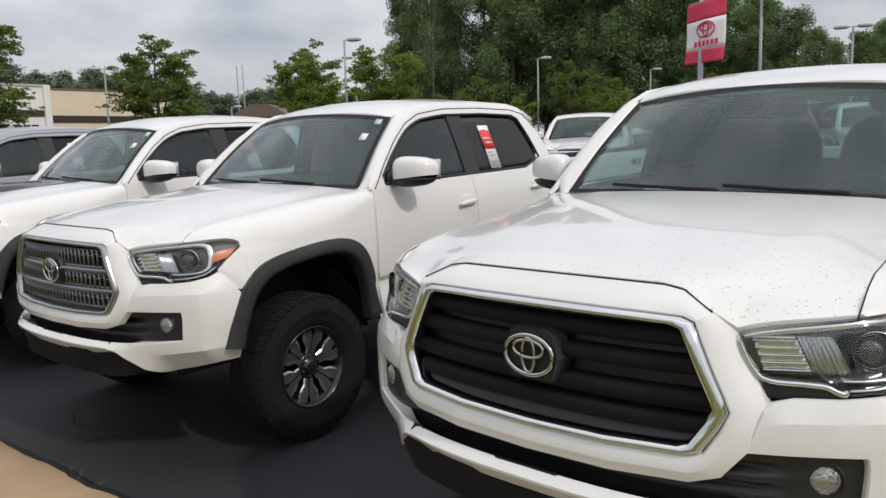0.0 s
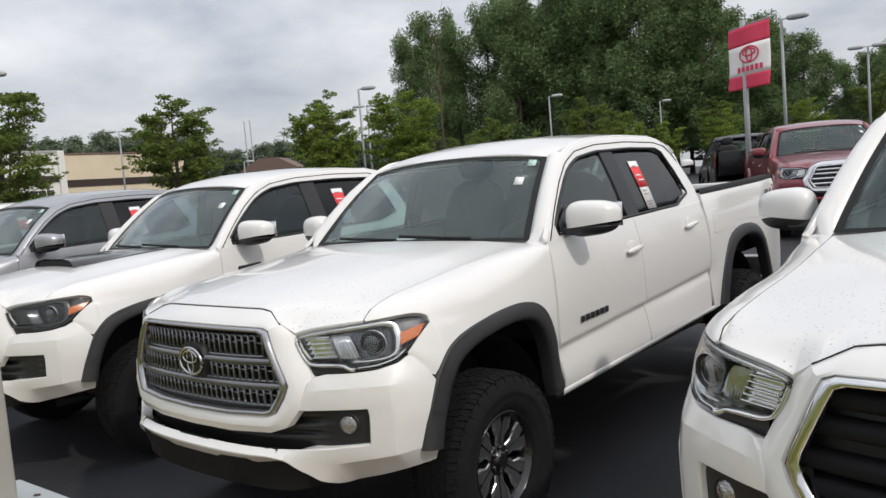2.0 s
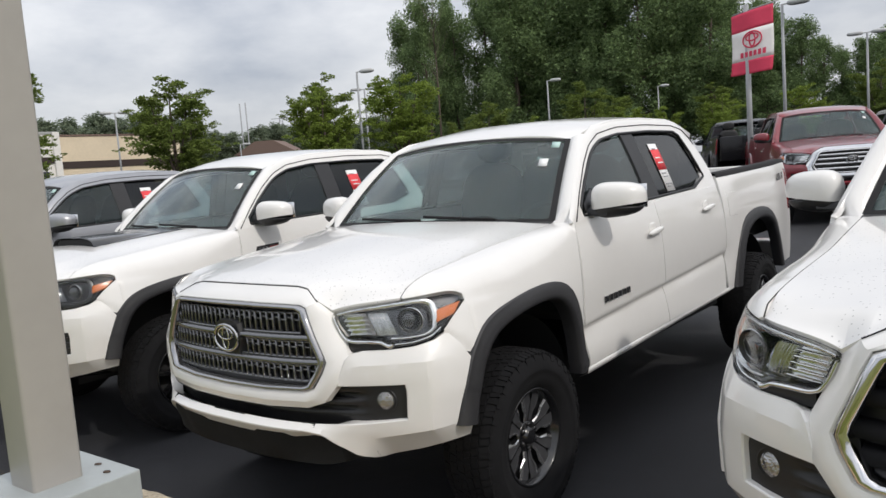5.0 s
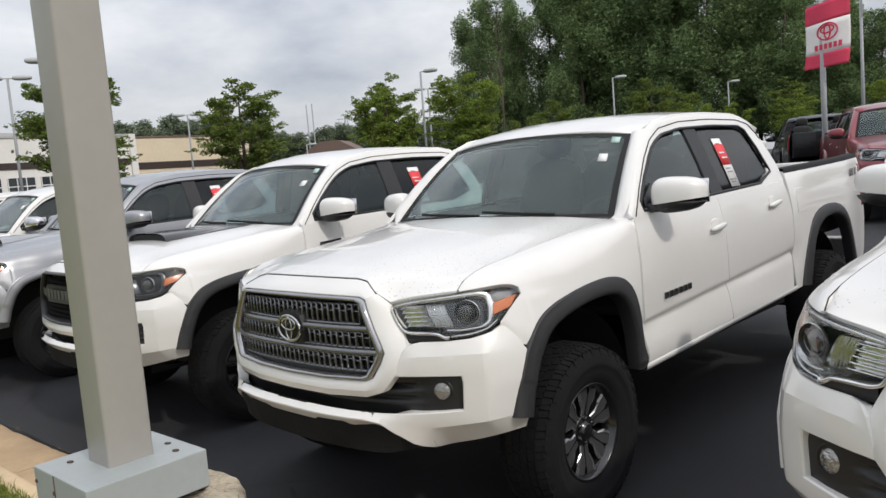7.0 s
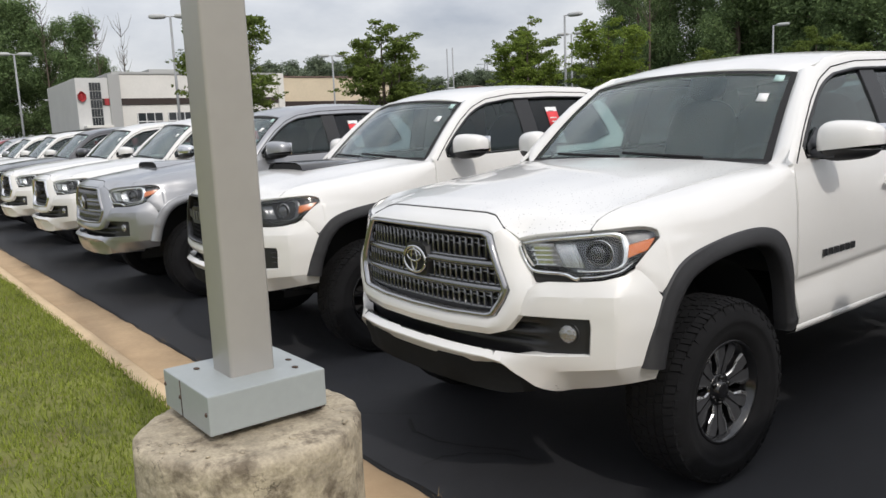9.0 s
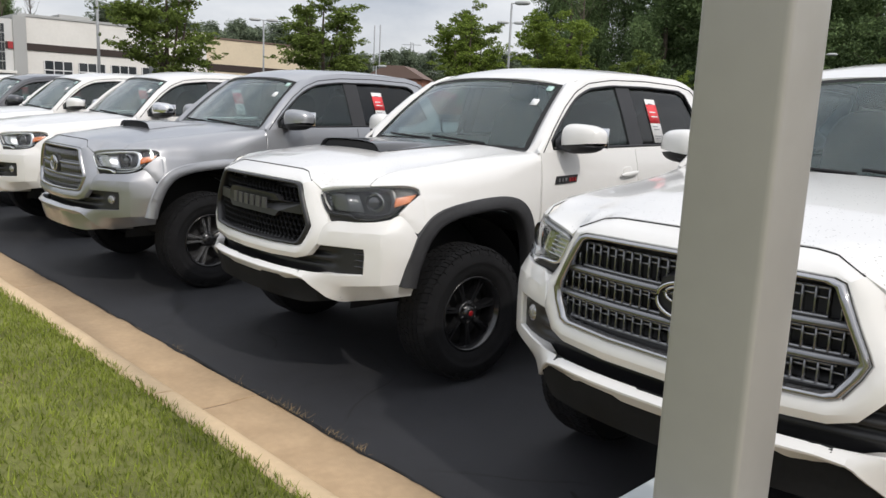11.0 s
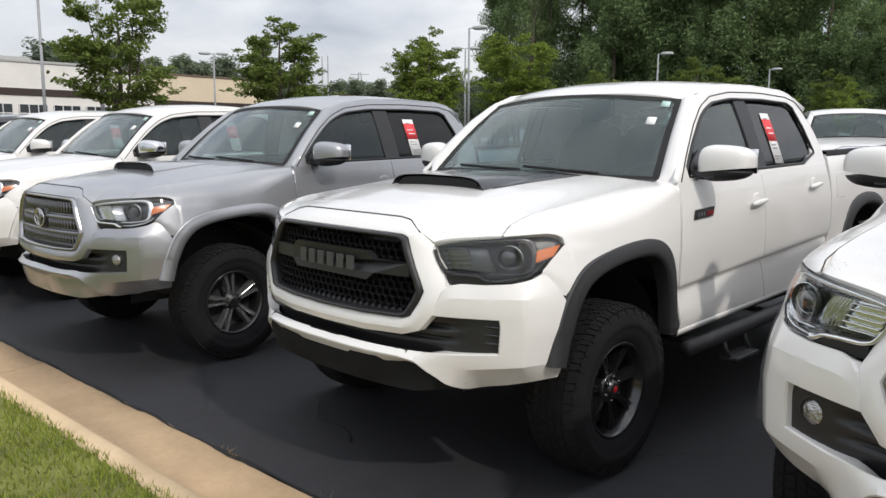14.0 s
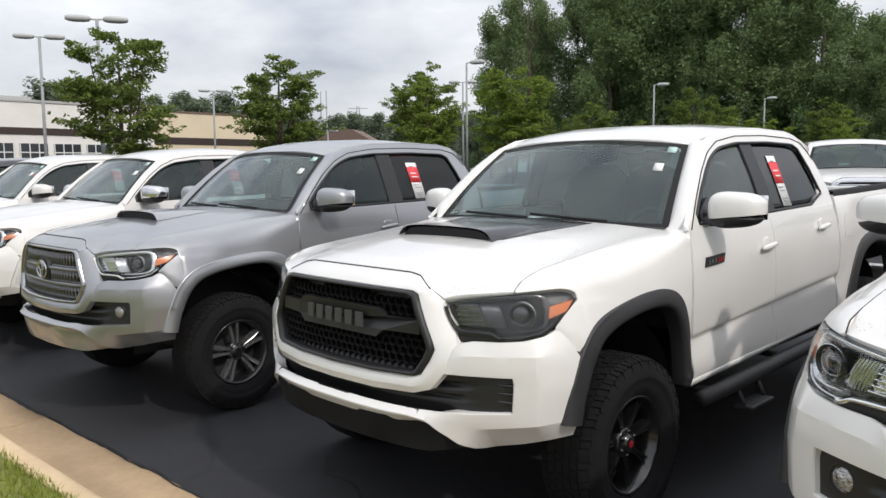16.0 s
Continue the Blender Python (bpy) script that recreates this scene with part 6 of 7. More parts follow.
# old tar lines in front of the row
for line, w in (([(-0.55, 0.33), (-0.40, 0.27), (-0.22, 0.285), (-0.07, 0.37), (0.16, 0.53)], 0.012), ([(-0.05, 0.07), (-0.06, 0.20), (0.0, 0.32), (0.12, 0.44), (0.27, 0.50)], 0.010), ([(-3.4, 0.55), (-3.2, 0.40), (-3.0, 0.42), (-2.8, 0.30)], 0.008)):
    P = []
    fine = [Vector((mix(a[0], b[0], i / 8), mix(a[1], b[1], i / 8), 0)) for a, b in zip(line[:-1], line[1:]) for i in range(8)]
    for i, p in enumerate(fine):
        q = p + Vector((noise.noise(p * 14.0), noise.noise(p * 14.0 + Vector((5, 5, 5))), 0)) * 0.02
        ww = w * (0.6 + 0.9 * abs(noise.noise(p * 9.0 + Vector((2, 0, 0)))))
        P.append([(q.x, q.y - ww, 0.0035), (q.x, q.y, 0.005), (q.x + ww * 0.3, q.y + ww, 0.0035)])
    tagged(part("tar_line", grid(P), M["tar"]), "wavy black tar line on the asphalt", "tar line", kind="structure")
bm = bmesh.new()
grid([[(x, kerb_y(x, d), z) for d, z in ((0.435, 0.0028), (0.20, 0.0028), (0.036, 0.004), (0.010, 0.09), (-0.09, 0.112))] for x in (JOINTS[0], JOINTS[-1])], bm=bm)
part("joint_filler", bm, M["joint"], gutter)
P = []
for x in steps(-22, 500, 5.5):
    n = noise.noise(Vector((x * 3.0, 0.3, 0))) * 0.016 + noise.noise(Vector((x * 17.0, 2.3, 0))) * 0.010
    w = 0.010 + 0.012 * max(noise.noise(Vector((x * 2.2, 7.3, 0))) + 0.3, 0)
    P.append([(x, kerb_y(x, pan(x) + n - w), 0.0145), (x, kerb_y(x, pan(x) + n), 0.015), (x, kerb_y(x, pan(x) + n + w * 1.6), 0.0035)])
part("tar_edge", grid(P), M["tar"], gutter)


def lawn_z(x, y):
    d = kerb_y(x) - 0.108 - y
    return 0.122 + 0.012 * noise.noise(Vector((x * 1.3, y * 1.3, 0))) + 0.01 * min(d, 1.0) * 1.5


bm = bmesh.new()
P = []
for x in steps(-400, 4, -60, 6, -14, 60, 5, 4, 60, 2, 400):
    P.append([(x, kerb_y(x, -0.108 - d), lawn_z(x, kerb_y(x, -0.108 - d)) if d < 5 else 0.14) for d in (0, 0.05, 0.12, 0.2, 0.3, 0.42, 0.55, 0.7, 0.9, 1.1, 1.4, 1.8, 2.4, 3.5, 6, 30, 300)])
grid(P, bm=bm)
tagged(part("lawn", bm, M["grass"]), "mown lawn strip behind the kerb", "lawn", kind="structure")

rnd = random.Random(5)
verts, faces = [], []
for i in range(60000):
    x = -9.5 + 12.0 * rnd.random() ** 0.8
    d = 0.085 + 1.7 * rnd.random() ** 1.3
    y = kerb_y(x, -d)
    z = lawn_z(x, y)
    if (x - 0.72) ** 2 + (y + 1.0) ** 2 < 0.10:
        continue
    a = rnd.uniform(0, 6.283)
    h, w = rnd.uniform(0.018, 0.045), rnd.uniform(0.0025, 0.005)
    lx, ly = rnd.gauss(0, 0.014), rnd.gauss(0, 0.014)
    k = len(verts)
    verts += [(x - w * math.cos(a), y - w * math.sin(a), z - 0.004), (x + w * math.cos(a), y + w * math.sin(a), z - 0.004), (x + lx, y + ly, z + h)]
    faces.append((k, k + 1, k + 2))
me = bpy.data.meshes.new("grass")
me.from_pydata(verts, [], faces)
me.materials.append(M["grass_blade"])
tagged(new("grass", me), "short green grass blades of the lawn", "grass", kind="stuff")

# dry grass tufts growing along the gutter's edge
verts, faces = [], []
for cx, n in ((-1.95, 90), (-1.45, 60), (-3.1, 25), (0.4, 30), (-2.4, 20)):
    for i in range(n):
        x = cx + rnd.gauss(0, 0.10)
        y = kerb_y(x, pan(x)) + rnd.gauss(0, 0.018)
        a = rnd.uniform(0, 6.283)
        h, w = rnd.uniform(0.01, 0.035), 0.002
        k = len(verts)
        verts += [(x - w, y, 0.004), (x + w, y, 0.004), (x + rnd.gauss(0, 0.03), y + rnd.gauss(0, 0.03), 0.008 + h)]
        faces.append((k, k + 1, k + 2))
me = bpy.data.meshes.new("dry_weeds")
me.from_pydata(verts, [], faces)
me.materials.append(M["dry"])
tagged(new("dry_weeds", me), "dry brown weeds along the gutter edge", "weeds", kind="stuff")

# ---- lamp post by the kerb: concrete footing, base cover, square pole ----
PX, PY = 0.665, -0.965
foot = thing("lamp_post_footing", (0.725, -0.985, 0), 0, "round weathered concrete footing with cracks", "concrete footing")
prof = [(0.0, 0.303), (0.3, 0.300), (0.62, 0.298), (0.69, 0.298), (0.708, 0.296), (0.718, 0.288), (0.722, 0.276), (0.724, 0.25), (0.724, 0.22), (0.724, 0.19), (0.725, 0.15), (0.726, 0.0)]
bm = lathe(prof, 96, "z")
for v in bm.verts:
    n = noise.noise(v.co * 9.0) * 0.007 + noise.noise(v.co * 28.0) * 0.004
    v.co += Vector((v.co.x, v.co.y, 0)).normalized() * n + Vector((0, 0, n * 0.5))
part("footing", bm, M["base_conc"], foot)
rnd = random.Random(21)
for i in range(16):
    a, r = rnd.uniform(0, 6.283), rnd.uniform(0.20, 0.275)
    b = blob((rnd.uniform(0.010, 0.030), rnd.uniform(0.008, 0.022), rnd.uniform(0.004, 0.007)), (r * math.cos(a), r * math.sin(a), 0.726), None, 2.2, 8, 5)
    part("concrete_chip", b, M["base_conc"], foot, "loose flake of concrete")
for x, y in ((0.095, -0.12), (0.10, 0.16), (-0.15, -0.10)):
    part("rust_shim", box(bmesh.new(), (0.05, 0.03, 0.016), (x - 0.06, y + 0.02, 0.733), pose(0, 0, 0, 0, 0, 30), 0.003), M["rust"], foot, "rusty shim under the base cover")
post = thing("lamp_post_pole", (PX, PY, 0), 2.0, "grey square steel lamp post with boxed base cover", "lamp post")
bm = bmesh.new()
box(bm, (0.126, 0.126, 7.6), (0, 0, 0.75 + 3.8), None, 0.010, 3)
part("pole", bm, M["pole"], post)
bm = bmesh.new()
box(bm, (0.329, 0.329, 0.104), (0, -0.004, 0.797), None, 0.004, 2)
cov = part("base_cover", bm, M["cover"], post, smooth=False)
for x, y, z, sx, sy, sz in ((-0.03, -0.1690, 0.797, 0.003, 0.002, 0.10),):
    part("cover_seam", box(bmesh.new(), (sx, sy, sz), (x, y, z)), M["rust"], cov)
for x, y, z in ((-0.09, -0.10, 0.851), (0.10, 0.105, 0.851), (0.02, 0.125, 0.850)):
    part("cover_hole", box(bmesh.new(), (0.018, 0.012, 0.003), (x, y, z), pose(0, 0, 0, 0, 0, 25), 0.003), M["rust"], cov)
for x, z in ((-0.035, 0.80), (-0.150, 0.81), (0.150, 0.80)):
    part("screw", blob((0.012, 0.008, 0.012), (x, -0.1695, z), None, 2.0, 10, 6), M["rust"], cov)
for x, y in ((-0.11, -0.11), (0.11, -0.11), (0.11, 0.11), (-0.11, 0.11)):
    part("anchor_bolt", tube([(x, y, 0.715), (x, y, 0.75)], 0.016, 6), M["rust"], post)
part("conduit_strip", box(bmesh.new(), (0.030, 0.008, 0.125), (0.040, 0.061, 1.08), None, 0.002), M["pole"], post)

# ---- lamp posts of the lot ----
def lamp_head(bm, x, s):
    """A shoebox lamp on a short arm."""
    blob((0.92, 0.42, 0.25), (x + s * 0.66, 0, 0.0), bm, 3.0, 16, 8)
    tube([(x, 0, -0.02), (x + s * 0.3, 0, 0.0)], 0.035, 6, bm)


LAMP_CACHE = {}


def lot_lamp(x, y, top, heads=2, turn=0.0, thin=0.085):
    t = thing("street_lamp", (x, y, ground_z(y)), turn, "tall grey parking lot lamp post with %s" % ("two lamp heads" if heads == 2 else "one lamp head"), "street lamp", "parking lot lamps")
    h = top - ground_z(y)
    part("pole", tube([(0, 0, 0), (0, 0, h)], thin, 8, None, False, [thin, thin * 0.7]), M["lamp_post"], t)
    part("footing", lathe([(0.0, 0.28), (0.6, 0.28), (0.6, 0.0)], 20, "z"), M["base_conc"], t)
    for s in ((1, -1) if heads == 2 else (1,)):
        b = bmesh.new()
        lamp_head(b, 0, s)
        bmesh.ops.translate(b, verts=b.verts, vec=(0, 0, h))
        part("lamp_head", b, M["lamp_head"], t)
    return t


lot_lamp(-30.0, 31.2, 7.75, 1, 20)
lot_lamp(-29.9, 52.7, 8.1, 1, 20)
lot_lamp(-29.7, 74.0, 8.4, 1, 20)
lot_lamp(-29.0, 95.5, 8.3, 1, 20)
lot_lamp(-30.0, 10.4, 7.4, 2, 60)
lot_lamp(-39.0, 11.4, 8.0, 2, 60)
lot_lamp(-41.5, 43.5, 8.6, 2, 40)
lot_lamp(-55.0, 29.4, 8.0, 2, 60)
lot_lamp(-58.7, 6.6, 8.0, 2, 80)
lot_lamp(-116.0, 18.5, 8.0, 2, 80)
lot_lamp(-6.9, 52.5, 8.0, 2, 10)
lot_lamp(-6.8, 33.8, 7.5, 1, 0)
lot_lamp(-53.0, 84.0, 8.0, 2, 40)
lot_lamp(-66.0, 49.0, 6.0, 1, 40)

# ---- banner on its pole ----
ban = thing("banner_pole", (-2.98, 16.6, ground_z(16.6)), 0, "grey pole carrying a red and white cloth banner", "flag pole")
part("pole", tube([(0, 0, 0), (0, 0, 4.55)], 0.06, 10), M["lamp_post"], ban)
part("arm", tube([(-0.30, -0.02, 4.36), (0.70, -0.02, 4.52)], 0.018, 6), M["lamp_post"], ban)


def cloth(z0, z1, x0=-0.30, x1=0.62, out=0.0):
    P = []
    for i in range(13):
        u = i / 12
        row = []
        for j in range(7):
            v = mix(z0, z1, j / 6)
            x = mix(x0, x1, u) - 0.07 * (1 - v) + 0.02 * math.sin(5 * v)
            z = mix(2.98, 4.33, v) + 0.09 * u * (0.5 + v) * 1.1
            y = -0.06 + 0.03 * math.sin(u * 6 + v * 2) - out
            row.append((x, y, z))
        P.append(row)
    return thick(grid(P), Vector((0, 1, 0)), 0.003)


flag = part("banner", cloth(0, 0.22), M["flag_red"], ban, "red and white cloth banner")
part("banner_white", cloth(0.22, 0.70), M["flag_white"], flag)
part("banner_top", cloth(0.70, 1.0), M["flag_red"], flag)


def on_cloth(u, v):
    x = mix(-0.30, 0.62, u) - 0.07 * (1 - v) + 0.02 * math.sin(5 * v)
    return (x, -0.068 + 0.03 * math.sin(u * 6 + v * 2), mix(2.98, 4.33, v) + 0.09 * u * (0.5 + v) * 1.1)


bm = bmesh.new()
for cu, cv, a, b in ((0.50, 0.54, 0.23, 0.125), (0.50, 0.575, 0.15, 0.055), (0.50, 0.54, 0.07, 0.11)):
    tube([on_cloth(cu + a * math.cos(2 * math.pi * i / 28), cv + b * math.sin(2 * math.pi * i / 28)) for i in range(28)], 0.017, 6, bm, True)
part("banner_mark", bm, M["flag_red"], flag)
for i in range(6):
    bm = bmesh.new()
    u = 0.20 + i * 0.11
    P = [[on_cloth(u + du, v) for v in (0.275, 0.36)] for du in (0.0, 0.075)]
    grid([[tuple(Vector(p) + Vector((0, -0.004, 0))) for p in r] for r in P], bm=bm)
    part("banner_bar", bm, M["flag_red"], flag)

# ---- buildings ----
shop = thing("dealership_building", (-80, 18, 0.5), 0, "long white and tan flat-roofed building with a dark stripe", "building")


def slab(name, x0, x1, y0, y1, z0, z1, mat, parent, label="", bevel=0.02):
    b = bmesh.new()
    box(b, (x1 - x0, y1 - y0, z1 - z0), ((x0 + x1) / 2, (y0 + y1) / 2, (z0 + z1) / 2), None, bevel)
    return part(name, b, mat, parent, label, smooth=False)


slab("white_wing", -14, 0, 0, 18, 0, 8.0, M["wall_white"], shop)
slab("tan_wing", -14, -0.6, 18.2, 33, 0, 7.8, M["wall_tan"], shop)
slab("pilaster", -0.5, 0.35, 17.6, 18.3, 0, 8.2, M["wall_white"], shop)
slab("stripe", -0.1, 0.12, 0.6, 17.6, 4.95, 5.6, M["band"], shop)
slab("stripe", -0.75, -0.48, 18.3, 33.0, 4.35, 5.1, M["band"], shop)
slab("parapet", -14.1, 0.1, -0.1, 18.1, 8.0, 8.25, M["wall_grey"], shop)
slab("parapet", -14.1, -0.5, 18.2, 33.1, 7.8, 7.98, M["roof_far"], shop)
slab("roof_unit", -8, -5, 5, 8, 8.2, 9.0, M["wall_grey"], shop)
slab("front_block", -15, 0.2, -3.6, -0.2, 2.6, 7.6, M["wall_panel"], shop, "grey panelled entrance block")
slab("front_block_base", -14.5, -0.5, -3.3, -0.2, 0, 2.6, M["win_dark"], shop)
slab("corner_column", -0.4, 0.5, -0.6, 0.5, 0, 8.0, M["wall_grey"], shop)
slab("red_panel", 0.15, 0.35, -1.05, -0.62, 4.95, 5.6, M["band_red"], shop)
slab("stripe", 0.15, 0.33, -1.25, -1.07, 4.95, 5.6, M["band"], shop)
slab("canopy", -0.2, 1.6, -3.2, -0.7, 2.7, 2.95, M["wall_white"], shop)
for i in range(4):
    for j in range(5):
        slab("curtain_pane", 0.15, 0.30, -2.35 + i * 0.27, -2.12 + i * 0.27, 3.0 + j * 0.85, 3.75 + j * 0.85, M["win_dark"], shop, bevel=0.01)
slab("round_sign", 0.2, 0.35, -3.5, -2.75, 5.3, 6.3, M["band_red"], shop, "round red sign", 0.3)
for i in range(5):
    w = slab("window", -0.05, 0.08, 2.0 + i * 3.1, 4.6 + i * 3.1, 0.8, 4.1, M["win_dark"], shop, "dark shop window", 0.01)
    for k in range(4):
        slab("mullion", 0.08, 0.16, 2.0 + i * 3.1 + k * 0.84, 2.08 + i * 3.1 + k * 0.84, 0.8, 4.1, M["frame_white"], w, bevel=0.005)
    slab("transom", 0.08, 0.15, 2.0 + i * 3.1, 4.6 + i * 3.1, 2.2, 2.3, M["frame_white"], w, bevel=0.005)
    slab("transom", 0.08, 0.15, 2.0 + i * 3.1, 4.6 + i * 3.1, 3.2, 3.3, M["frame_white"], w, bevel=0.005)

far = thing("far_house", (-130, 104, 1.0), 35, "far brick house with a brown hipped roof", "house")
slab("wall", -6, 6, -4, 4, 0, 7, M["brick_far"], far)
bm = bmesh.new()
prism([(-6.6, 7), (6.6, 7), (2.0, 9.6), (-2.0, 9.6)], lambda u, v, w: (u, -4.5 + w, v), 9.0, bm)
part("roof", bm, M["roof_far"], far, smooth=False)
for i in range(3):
    slab("window", -4.5 + i * 3.2, -3.2 + i * 3.2, -4.06, -3.95, 3.5, 5.4, M["win_dark"], far, bevel=0.01)
far2 = thing("far_shop", (-122, 112, 1.0), 35, "far low shop with a red front", "house")
slab("wall", -6, 6, -4, 4, 0, 5, M["brick_far"], far2)
slab("roof", -6.4, 6.4, -4.4, 4.4, 5, 5.4, M["roof_far"], far2)
slab("sign", -3, 3, -4.2, -4.0, 3.4, 4.8, M["band_red"], far2)


def pylon(x, y, h, w):
    t = thing("power_pylon", (x, y, 0.5), 40, "distant grey steel lattice power pylon", "pylon")
    b = bmesh.new()
    for sx in (-1, 1):
        for sy in (-1, 1):
            tube([(sx * w, sy * w, 0), (sx * w * 0.15, sy * w * 0.15, h)], 0.10, 4, b)
    for i in range(8):
        a, c = i / 8, (i + 1) / 8
        for sx in (-1, 1):
            tube([(sx * mix(w, w * 0.15, a), -w, h * a), (-sx * mix(w, w * 0.15, c), -w * 0.6, h * c)], 0.06, 4, b)
    part("tower", b, M["lamp_post"], t)
    b = bmesh.new()
    for z, l in ((0.97, 3.0), (0.86, 4.0), (0.75, 3.2)):
        tube([(-l, 0, h * z), (l, 0, h * z)], 0.09, 4, b)
    part("crossarms", b, M["lamp_post"], t)


pylon(-190, 157, 22, 2.2)
for dx in (0, 2.2):
    t = thing("utility_pole", (-150 + dx, 112, 0.5), 0, "distant dark utility pole", "utility pole", "utility poles")
    part("pole", tube([(0, 0, 0), (0, 0, 20.5)], 0.16, 6), M["lamp_post"], t)

# ---- trees ----
def leaf_cloud(rnd, centres, size, per, flat=0.8, whole=True):
    """Small bent leaf sprays scattered round clump centres."""
    verts, faces = [], []
    for (cx, cy, cz), r in centres:
        for i in range(int(per * r * r)):
            d = Vector((rnd.gauss(0, 1), rnd.gauss(0, 1), rnd.gauss(0, 1))).normalized() * r * rnd.random() ** 0.45
            p = Vector((cx + d.x, cy + d.y, cz + d.z * flat))
            s = size * rnd.uniform(0.6, 1.3)
            u = Vector((rnd.gauss(0, 1), rnd.gauss(0, 1), rnd.gauss(0, 0.7))).normalized()
            w = u.cross(Vector((rnd.gauss(0, 1), rnd.gauss(0, 1), rnd.gauss(0, 1)))).normalized()
            k = len(verts)
            if whole:
                verts += [tuple(p - u * s), tuple(p + w * s * 0.45), tuple(p + u * s), tuple(p - w * s * 0.45)]
                faces += [(k, k + 1, k + 2), (k, k + 2, k + 3)]
            else:
                verts += [tuple(p - u * s), tuple(p + w * s * 0.7), tuple(p + u * s * 0.8)]
                faces.append((k, k + 1, k + 2))
    return verts, faces


TREES = {}


def tree_mesh(kind, seed):
    """Trunk and crown meshes of one tree, one unit high scaled to metres by kind."""
    key = (kind, seed)
    if key in TREES:
        return TREES[key]
    rnd = random.Random(seed * 7 + len(kind))
    bm = bmesh.new()
    cents = []
    if kind in ("young", "light"):
        h = 7.0
        leaders = [(Vector((0, 0, 0)), Vector((0.05, 0.02, h * 0.95)))]
        tube([(0, 0, 0), (0.05, 0, h * 0.4), (-0.05, 0.05, h * 0.7), (0.05, 0.02, h * 0.95)], 0.1, 7, bm, False, [0.10, 0.08, 0.05, 0.012])
        for i in range(4):
            a = 1.57 * i + rnd.uniform(-0.4, 0.4)
            p, q = Vector((0, 0, h * rnd.uniform(0.18, 0.34))), Vector((1.05 * math.cos(a), 1.05 * math.sin(a), h * rnd.uniform(0.66, 0.90)))
            leaders.append((p, q))
            tube([tuple(p), tuple(p.lerp(q, 0.5) + Vector((0.12 * math.cos(a), 0.12 * math.sin(a), 0))), tuple(q)], 0.05, 6, bm, False, [0.055, 0.035, 0.010])
        for i in range(84 if kind == "young" else 90):
            p, q = leaders[i % 5]
            t = rnd.uniform(0.20 if i % 5 == 0 else 0.05, 1.0)
            o = p.lerp(q, t)
            a = rnd.uniform(0, 6.283) if i % 5 == 0 else math.atan2(q.y, q.x) + rnd.gauss(0, 0.9)
            l = 1.45 * (1.15 - 0.75 * abs(o.z / h - 0.42) / 0.55) * rnd.uniform(0.45, 1.25)
            d = Vector((math.cos(a), math.sin(a), rnd.uniform(0.15, 0.75))).normalized()
            b = o + d * l
            tube([tuple(o), tuple(o.lerp(b, 0.5) + Vector((0, 0, 0.05))), tuple(b)], 0.02, 4, bm, False, [0.024, 0.015, 0.005])
            side_ = Vector((-d.y, d.x, 0.2)).normalized()
            for f, e, r in ((0.35, 0, 0.26), (0.7, 0.26, 0.27), (0.7, -0.26, 0.27), (1.0, 0, 0.22), (1.18, 0, 0.11)):
                c = o.lerp(b, f) + side_ * e * rnd.uniform(0.6, 1.3)
                cents.append(((c.x, c.y, c.z + rnd.gauss(0, 0.06)), r * rnd.uniform(0.75, 1.35)))
        v, f = leaf_cloud(rnd, cents, 0.078, 660 if kind == "young" else 640, 0.55)
        mat = M["leaf_young"] if kind == "young" else M["leaf_light"]
    else:
        h = 22.0
        tube([(0, 0, 0), (0.2, 0, h * 0.4), (-0.2, 0.1, h * 0.75), (0, 0, h)], 0.3, 7, bm, False, [0.34, 0.26, 0.14, 0.03])
        for i in range(46):
            t = rnd.uniform(0.10, 0.97)
            a = rnd.uniform(0, 6.283)
            l = 4.0 * (1 - 0.62 * max(t - 0.3, 0) / 0.7) * rnd.uniform(0.45, 1.15)
            b = Vector((math.cos(a) * l, math.sin(a) * l, h * t + l * rnd.uniform(0.1, 0.5)))
            tube([(0, 0, h * t), tuple(b)], 0.08, 4, bm, False, [0.09, 0.03])
            for f in (0.5, 1.0):
                q = Vector((0, 0, h * t)).lerp(b, f)
                cents.append(((q.x + rnd.gauss(0, 0.3), q.y + rnd.gauss(0, 0.3), q.z + rnd.gauss(0, 0.4)), rnd.uniform(0.8, 1.7)))
        cents.append(((0, 0, h * 0.985), 0.8))
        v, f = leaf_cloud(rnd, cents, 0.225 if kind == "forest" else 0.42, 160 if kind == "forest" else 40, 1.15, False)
        mat = M["leaf_forest"] if kind == "forest" else M["leaf_hazed"]
    tm = bpy.data.meshes.new("trunk")
    bm.to_mesh(tm)
    bm.free()
    tm.materials.append(M["bark"])
    cm = bpy.data.meshes.new("crown")
    cm.from_pydata(v, [], f)
    cm.materials.append(mat)
    TREES[key] = (tm, cm)
    return TREES[key]


def tree(x, y, kind, seed, height, turn=0.0, wide=1.0, label="", group="", z=None):
    tm, cm = tree_mesh(kind, seed)
    t = thing("tree", (x, y, ground_z(y) - 0.05 if z is None else z), turn, label, "tree", group)
    s = height / (7.0 if kind in ("young", "light") else 22.0)
    t.scale = (s * wide, s * wide, s)
    new("trunk", tm).parent = t
    new("crown", cm).parent = t
    return t


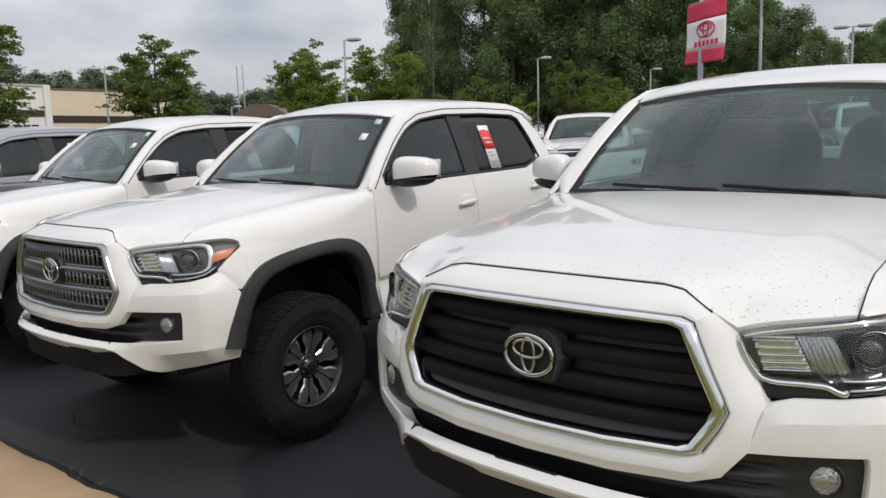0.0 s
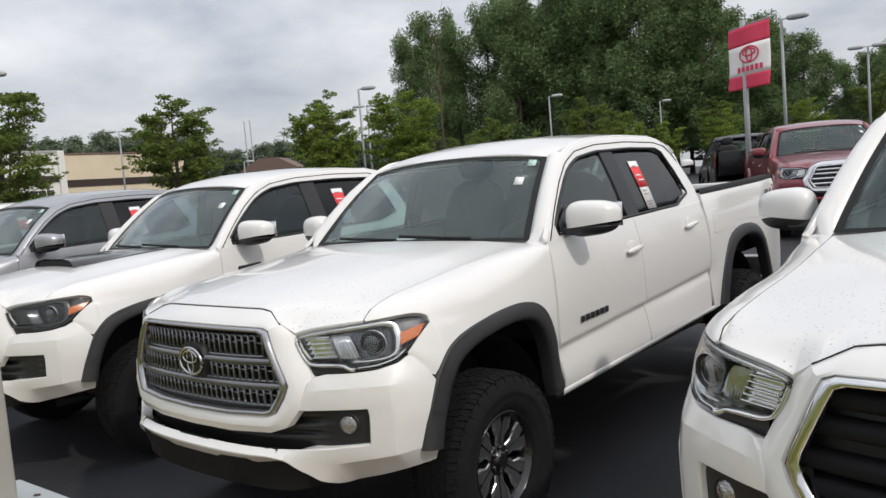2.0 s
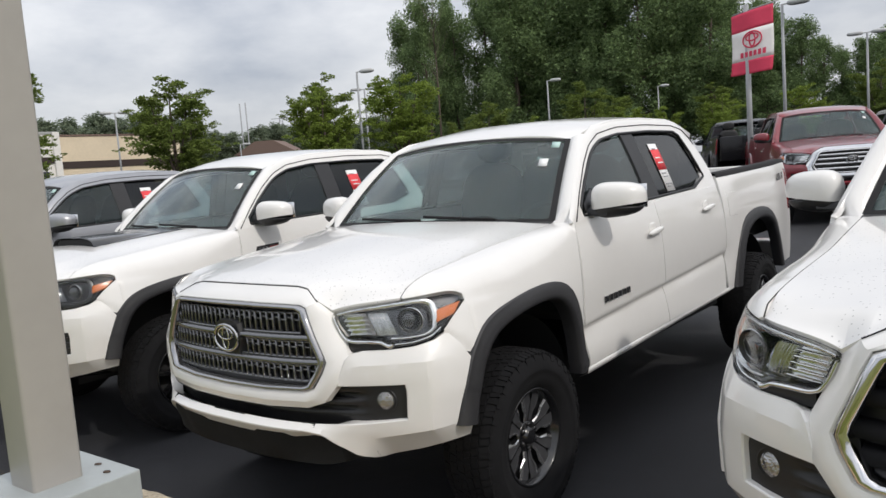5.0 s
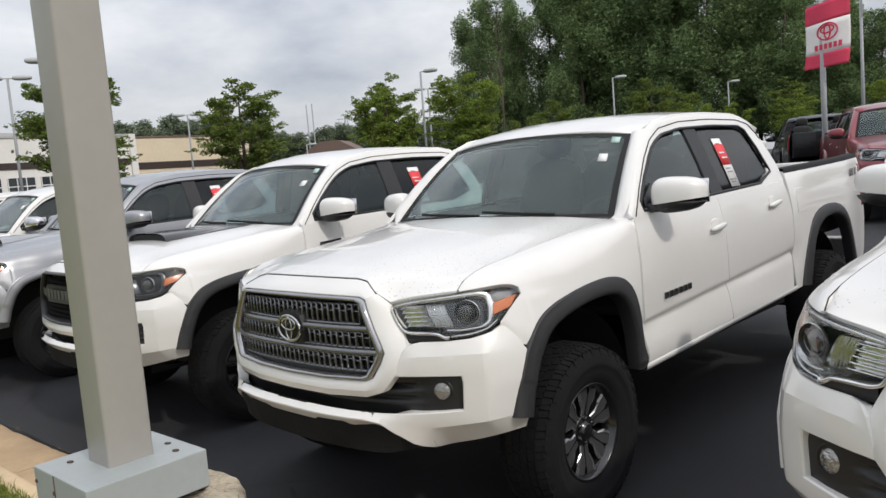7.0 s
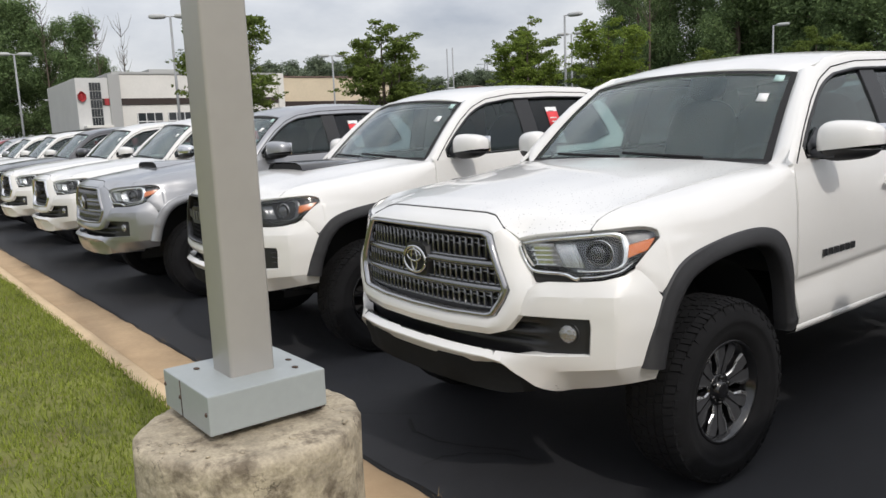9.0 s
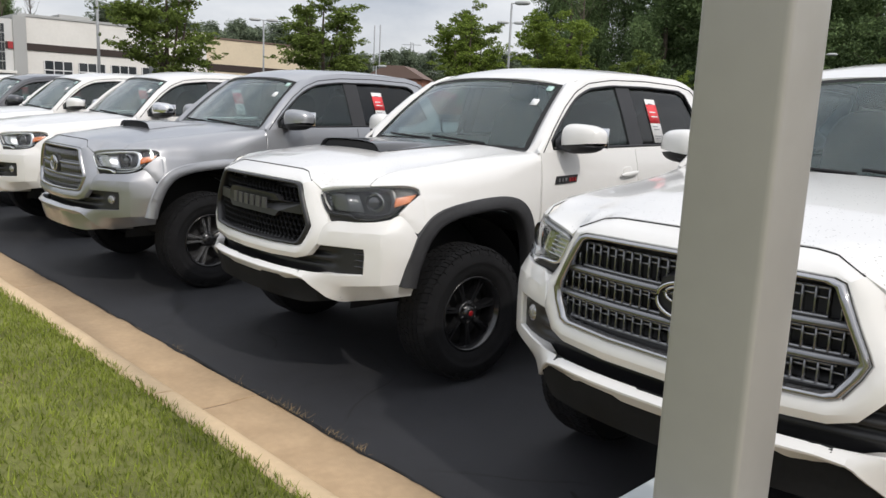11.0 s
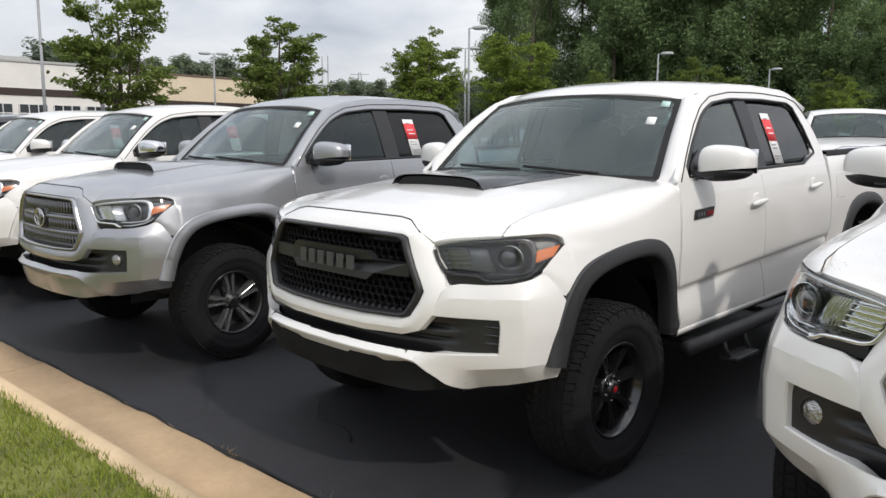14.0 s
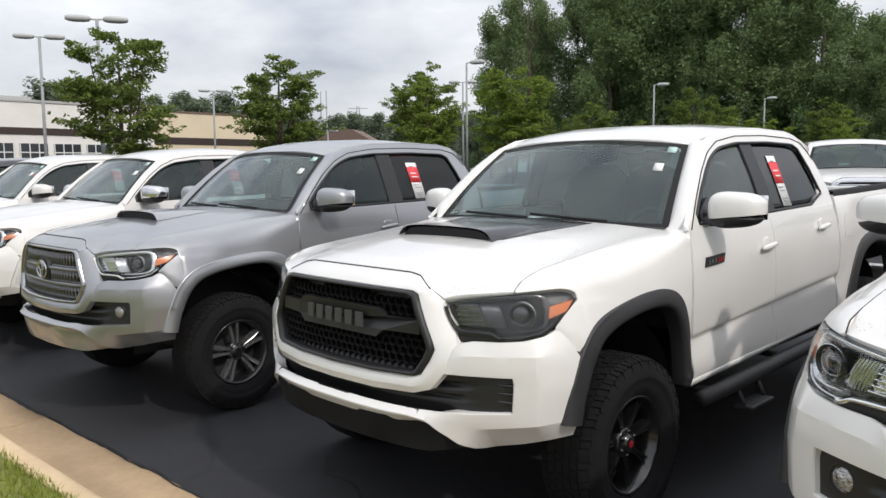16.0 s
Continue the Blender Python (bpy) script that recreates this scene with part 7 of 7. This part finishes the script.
YL, LL = "young leafy tree planted in the car park", "light green young tree in the car park"
tree(-33.5, 20.8, "young", 1, 7.4, 10, 1.22, YL, "young trees of the lot")
tree(-34.2, 32.2, "young", 2, 8.0, 80, 1.0, YL, "young trees of the lot")
tree(-32.8, 30.8, "light", 3, 6.8, 30, 1.12, LL, "young trees of the lot")
tree(-25.5, 29.8, "light", 4, 6.6, 0, 1.2, LL, "young trees of the lot")
tree(-26.2, 9.5, "young", 5, 6.6, 200, 1.12, YL, "young trees of the lot")
for i, (x, y, k, h) in enumerate(((-31.5, 46.5, "young", 6.2), (-27.5, 46.0, "light", 4.6), (-27.0, 53.5, "young", 7.2), (-23.6, 53.0, "light", 5.0), (-29.0, 62.5, "young", 7.0), (-25.0, 64, "light", 5.4), (-24.0, 74.0, "young", 7.6), (-18.5, 60.0, "light", 5.4), (-36.5, 50, "young", 5.4), (-14, 66, "light", 6.0), (-9, 70, "young", 7.5), (-42.5, 41, "light", 5.0))):
    tree(x, y, k, 1 + i % 5, h, 40 * i, 1.1, YL if k == "young" else LL, "young trees of the lot")
rnd = random.Random(11)
def skyline(az):
    """Height of the woodland edge by its bearing."""
    return ip(az, (2, 7.6, 10.2, 12.8, 14.7, 18, 22, 30, 36, 39.5, 41.9, 42.6, 46), (12.0, 12.2, 12.0, 12.6, 14.5, 20, 25, 27, 27, 25, 22, 15, 9))


FL = "tall dense dark green woodland tree"
for i in range(34):
    x = mix(-73.6, -2, i / 33) + rnd.uniform(-1.5, 1.5)
    y = 83 + 0.10 * (x + 66) + rnd.uniform(-5, 9)
    az = math.degrees(math.atan2(2.7 - x, y + 1.8))
    h = skyline(az) * rnd.uniform(0.86, 1.04)
    tree(x, y, "forest", 1 + i % 4, h, rnd.uniform(0, 360), 0.95 if i > 7 else 0.72, FL, "woodland edge")
for i in range(18):
    x = mix(-64, 10, i / 17) + rnd.uniform(-2, 2)
    tree(x, 101 + rnd.uniform(-4, 4), "forest", 1 + (i * 3) % 4, skyline(math.degrees(math.atan2(2.7 - x, 103))) * rnd.uniform(0.9, 1.12), rnd.uniform(0, 360), 1.1, FL, "woodland edge")
for i in range(14):
    x = mix(-1, 40, i / 13)
    tree(x, 95 + rnd.uniform(-6, 6), "forest", 1 + i % 4, rnd.uniform(10.5, 13), rnd.uniform(0, 360), 1.2, FL, "woodland edge")
DL = "distant tree of the far tree line"
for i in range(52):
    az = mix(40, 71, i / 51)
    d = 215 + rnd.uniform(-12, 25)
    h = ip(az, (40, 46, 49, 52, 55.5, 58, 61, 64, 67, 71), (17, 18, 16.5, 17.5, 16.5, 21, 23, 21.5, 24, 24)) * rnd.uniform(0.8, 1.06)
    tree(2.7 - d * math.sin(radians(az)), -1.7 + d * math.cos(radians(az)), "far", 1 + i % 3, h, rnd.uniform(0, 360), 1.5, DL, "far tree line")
for i in range(26):
    az = mix(76, 104, i / 25)
    d = 128 + rnd.uniform(-8, 20)
    tree(2.7 - d * math.sin(radians(az)), -1.7 + d * math.cos(radians(az)), "forest", 1 + i % 4, ip(az, (76, 79, 84, 104), (12, 20, 23, 21)) * rnd.uniform(0.85, 1.1), rnd.uniform(0, 360), 1.0, FL, "woodland edge")
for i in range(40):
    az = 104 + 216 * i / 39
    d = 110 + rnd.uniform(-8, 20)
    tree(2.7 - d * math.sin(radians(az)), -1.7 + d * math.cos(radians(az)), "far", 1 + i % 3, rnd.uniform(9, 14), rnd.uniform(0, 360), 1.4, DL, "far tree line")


def bare_tree(x, y, h, seed):
    r = random.Random(seed)
    t = thing("bare_tree", (x, y, 0.4), 0, "tall dead tree with bare branches", "tree")
    b = bmesh.new()
    tube([(0, 0, 0), (0.2, 0, h * 0.5), (0.1, 0, h)], 0.2, 6, b, False, [0.16, 0.10, 0.02])
    for i in range(34):
        z = h * r.uniform(0.45, 0.97)
        a = r.uniform(0, 6.283)
        l = r.uniform(0.8, 2.4)
        tube([(0.1, 0, z), (l * 0.5 * math.cos(a), l * 0.5 * math.sin(a), z + l * 0.6), (l * math.cos(a) * 0.8, l * math.sin(a) * 0.8, z + l * 1.4)], 0.04, 4, b, False, [0.04, 0.025, 0.010])
    part("trunk", b, M["bark"], t)


bare_tree(2.7 - 92 * math.sin(radians(39.0)), -1.7 + 92 * math.cos(radians(39.0)), 21, 1)
bare_tree(2.7 - 120 * math.sin(radians(75.8)), -1.7 + 120 * math.cos(radians(75.8)), 17.5, 2)
bare_tree(2.7 - 118 * math.sin(radians(77.4)), -1.7 + 118 * math.cos(radians(77.4)), 17.5, 3)
bare_tree(2.7 - 118 * math.sin(radians(80.5)), -1.7 + 118 * math.cos(radians(80.5)), 19.5, 4)
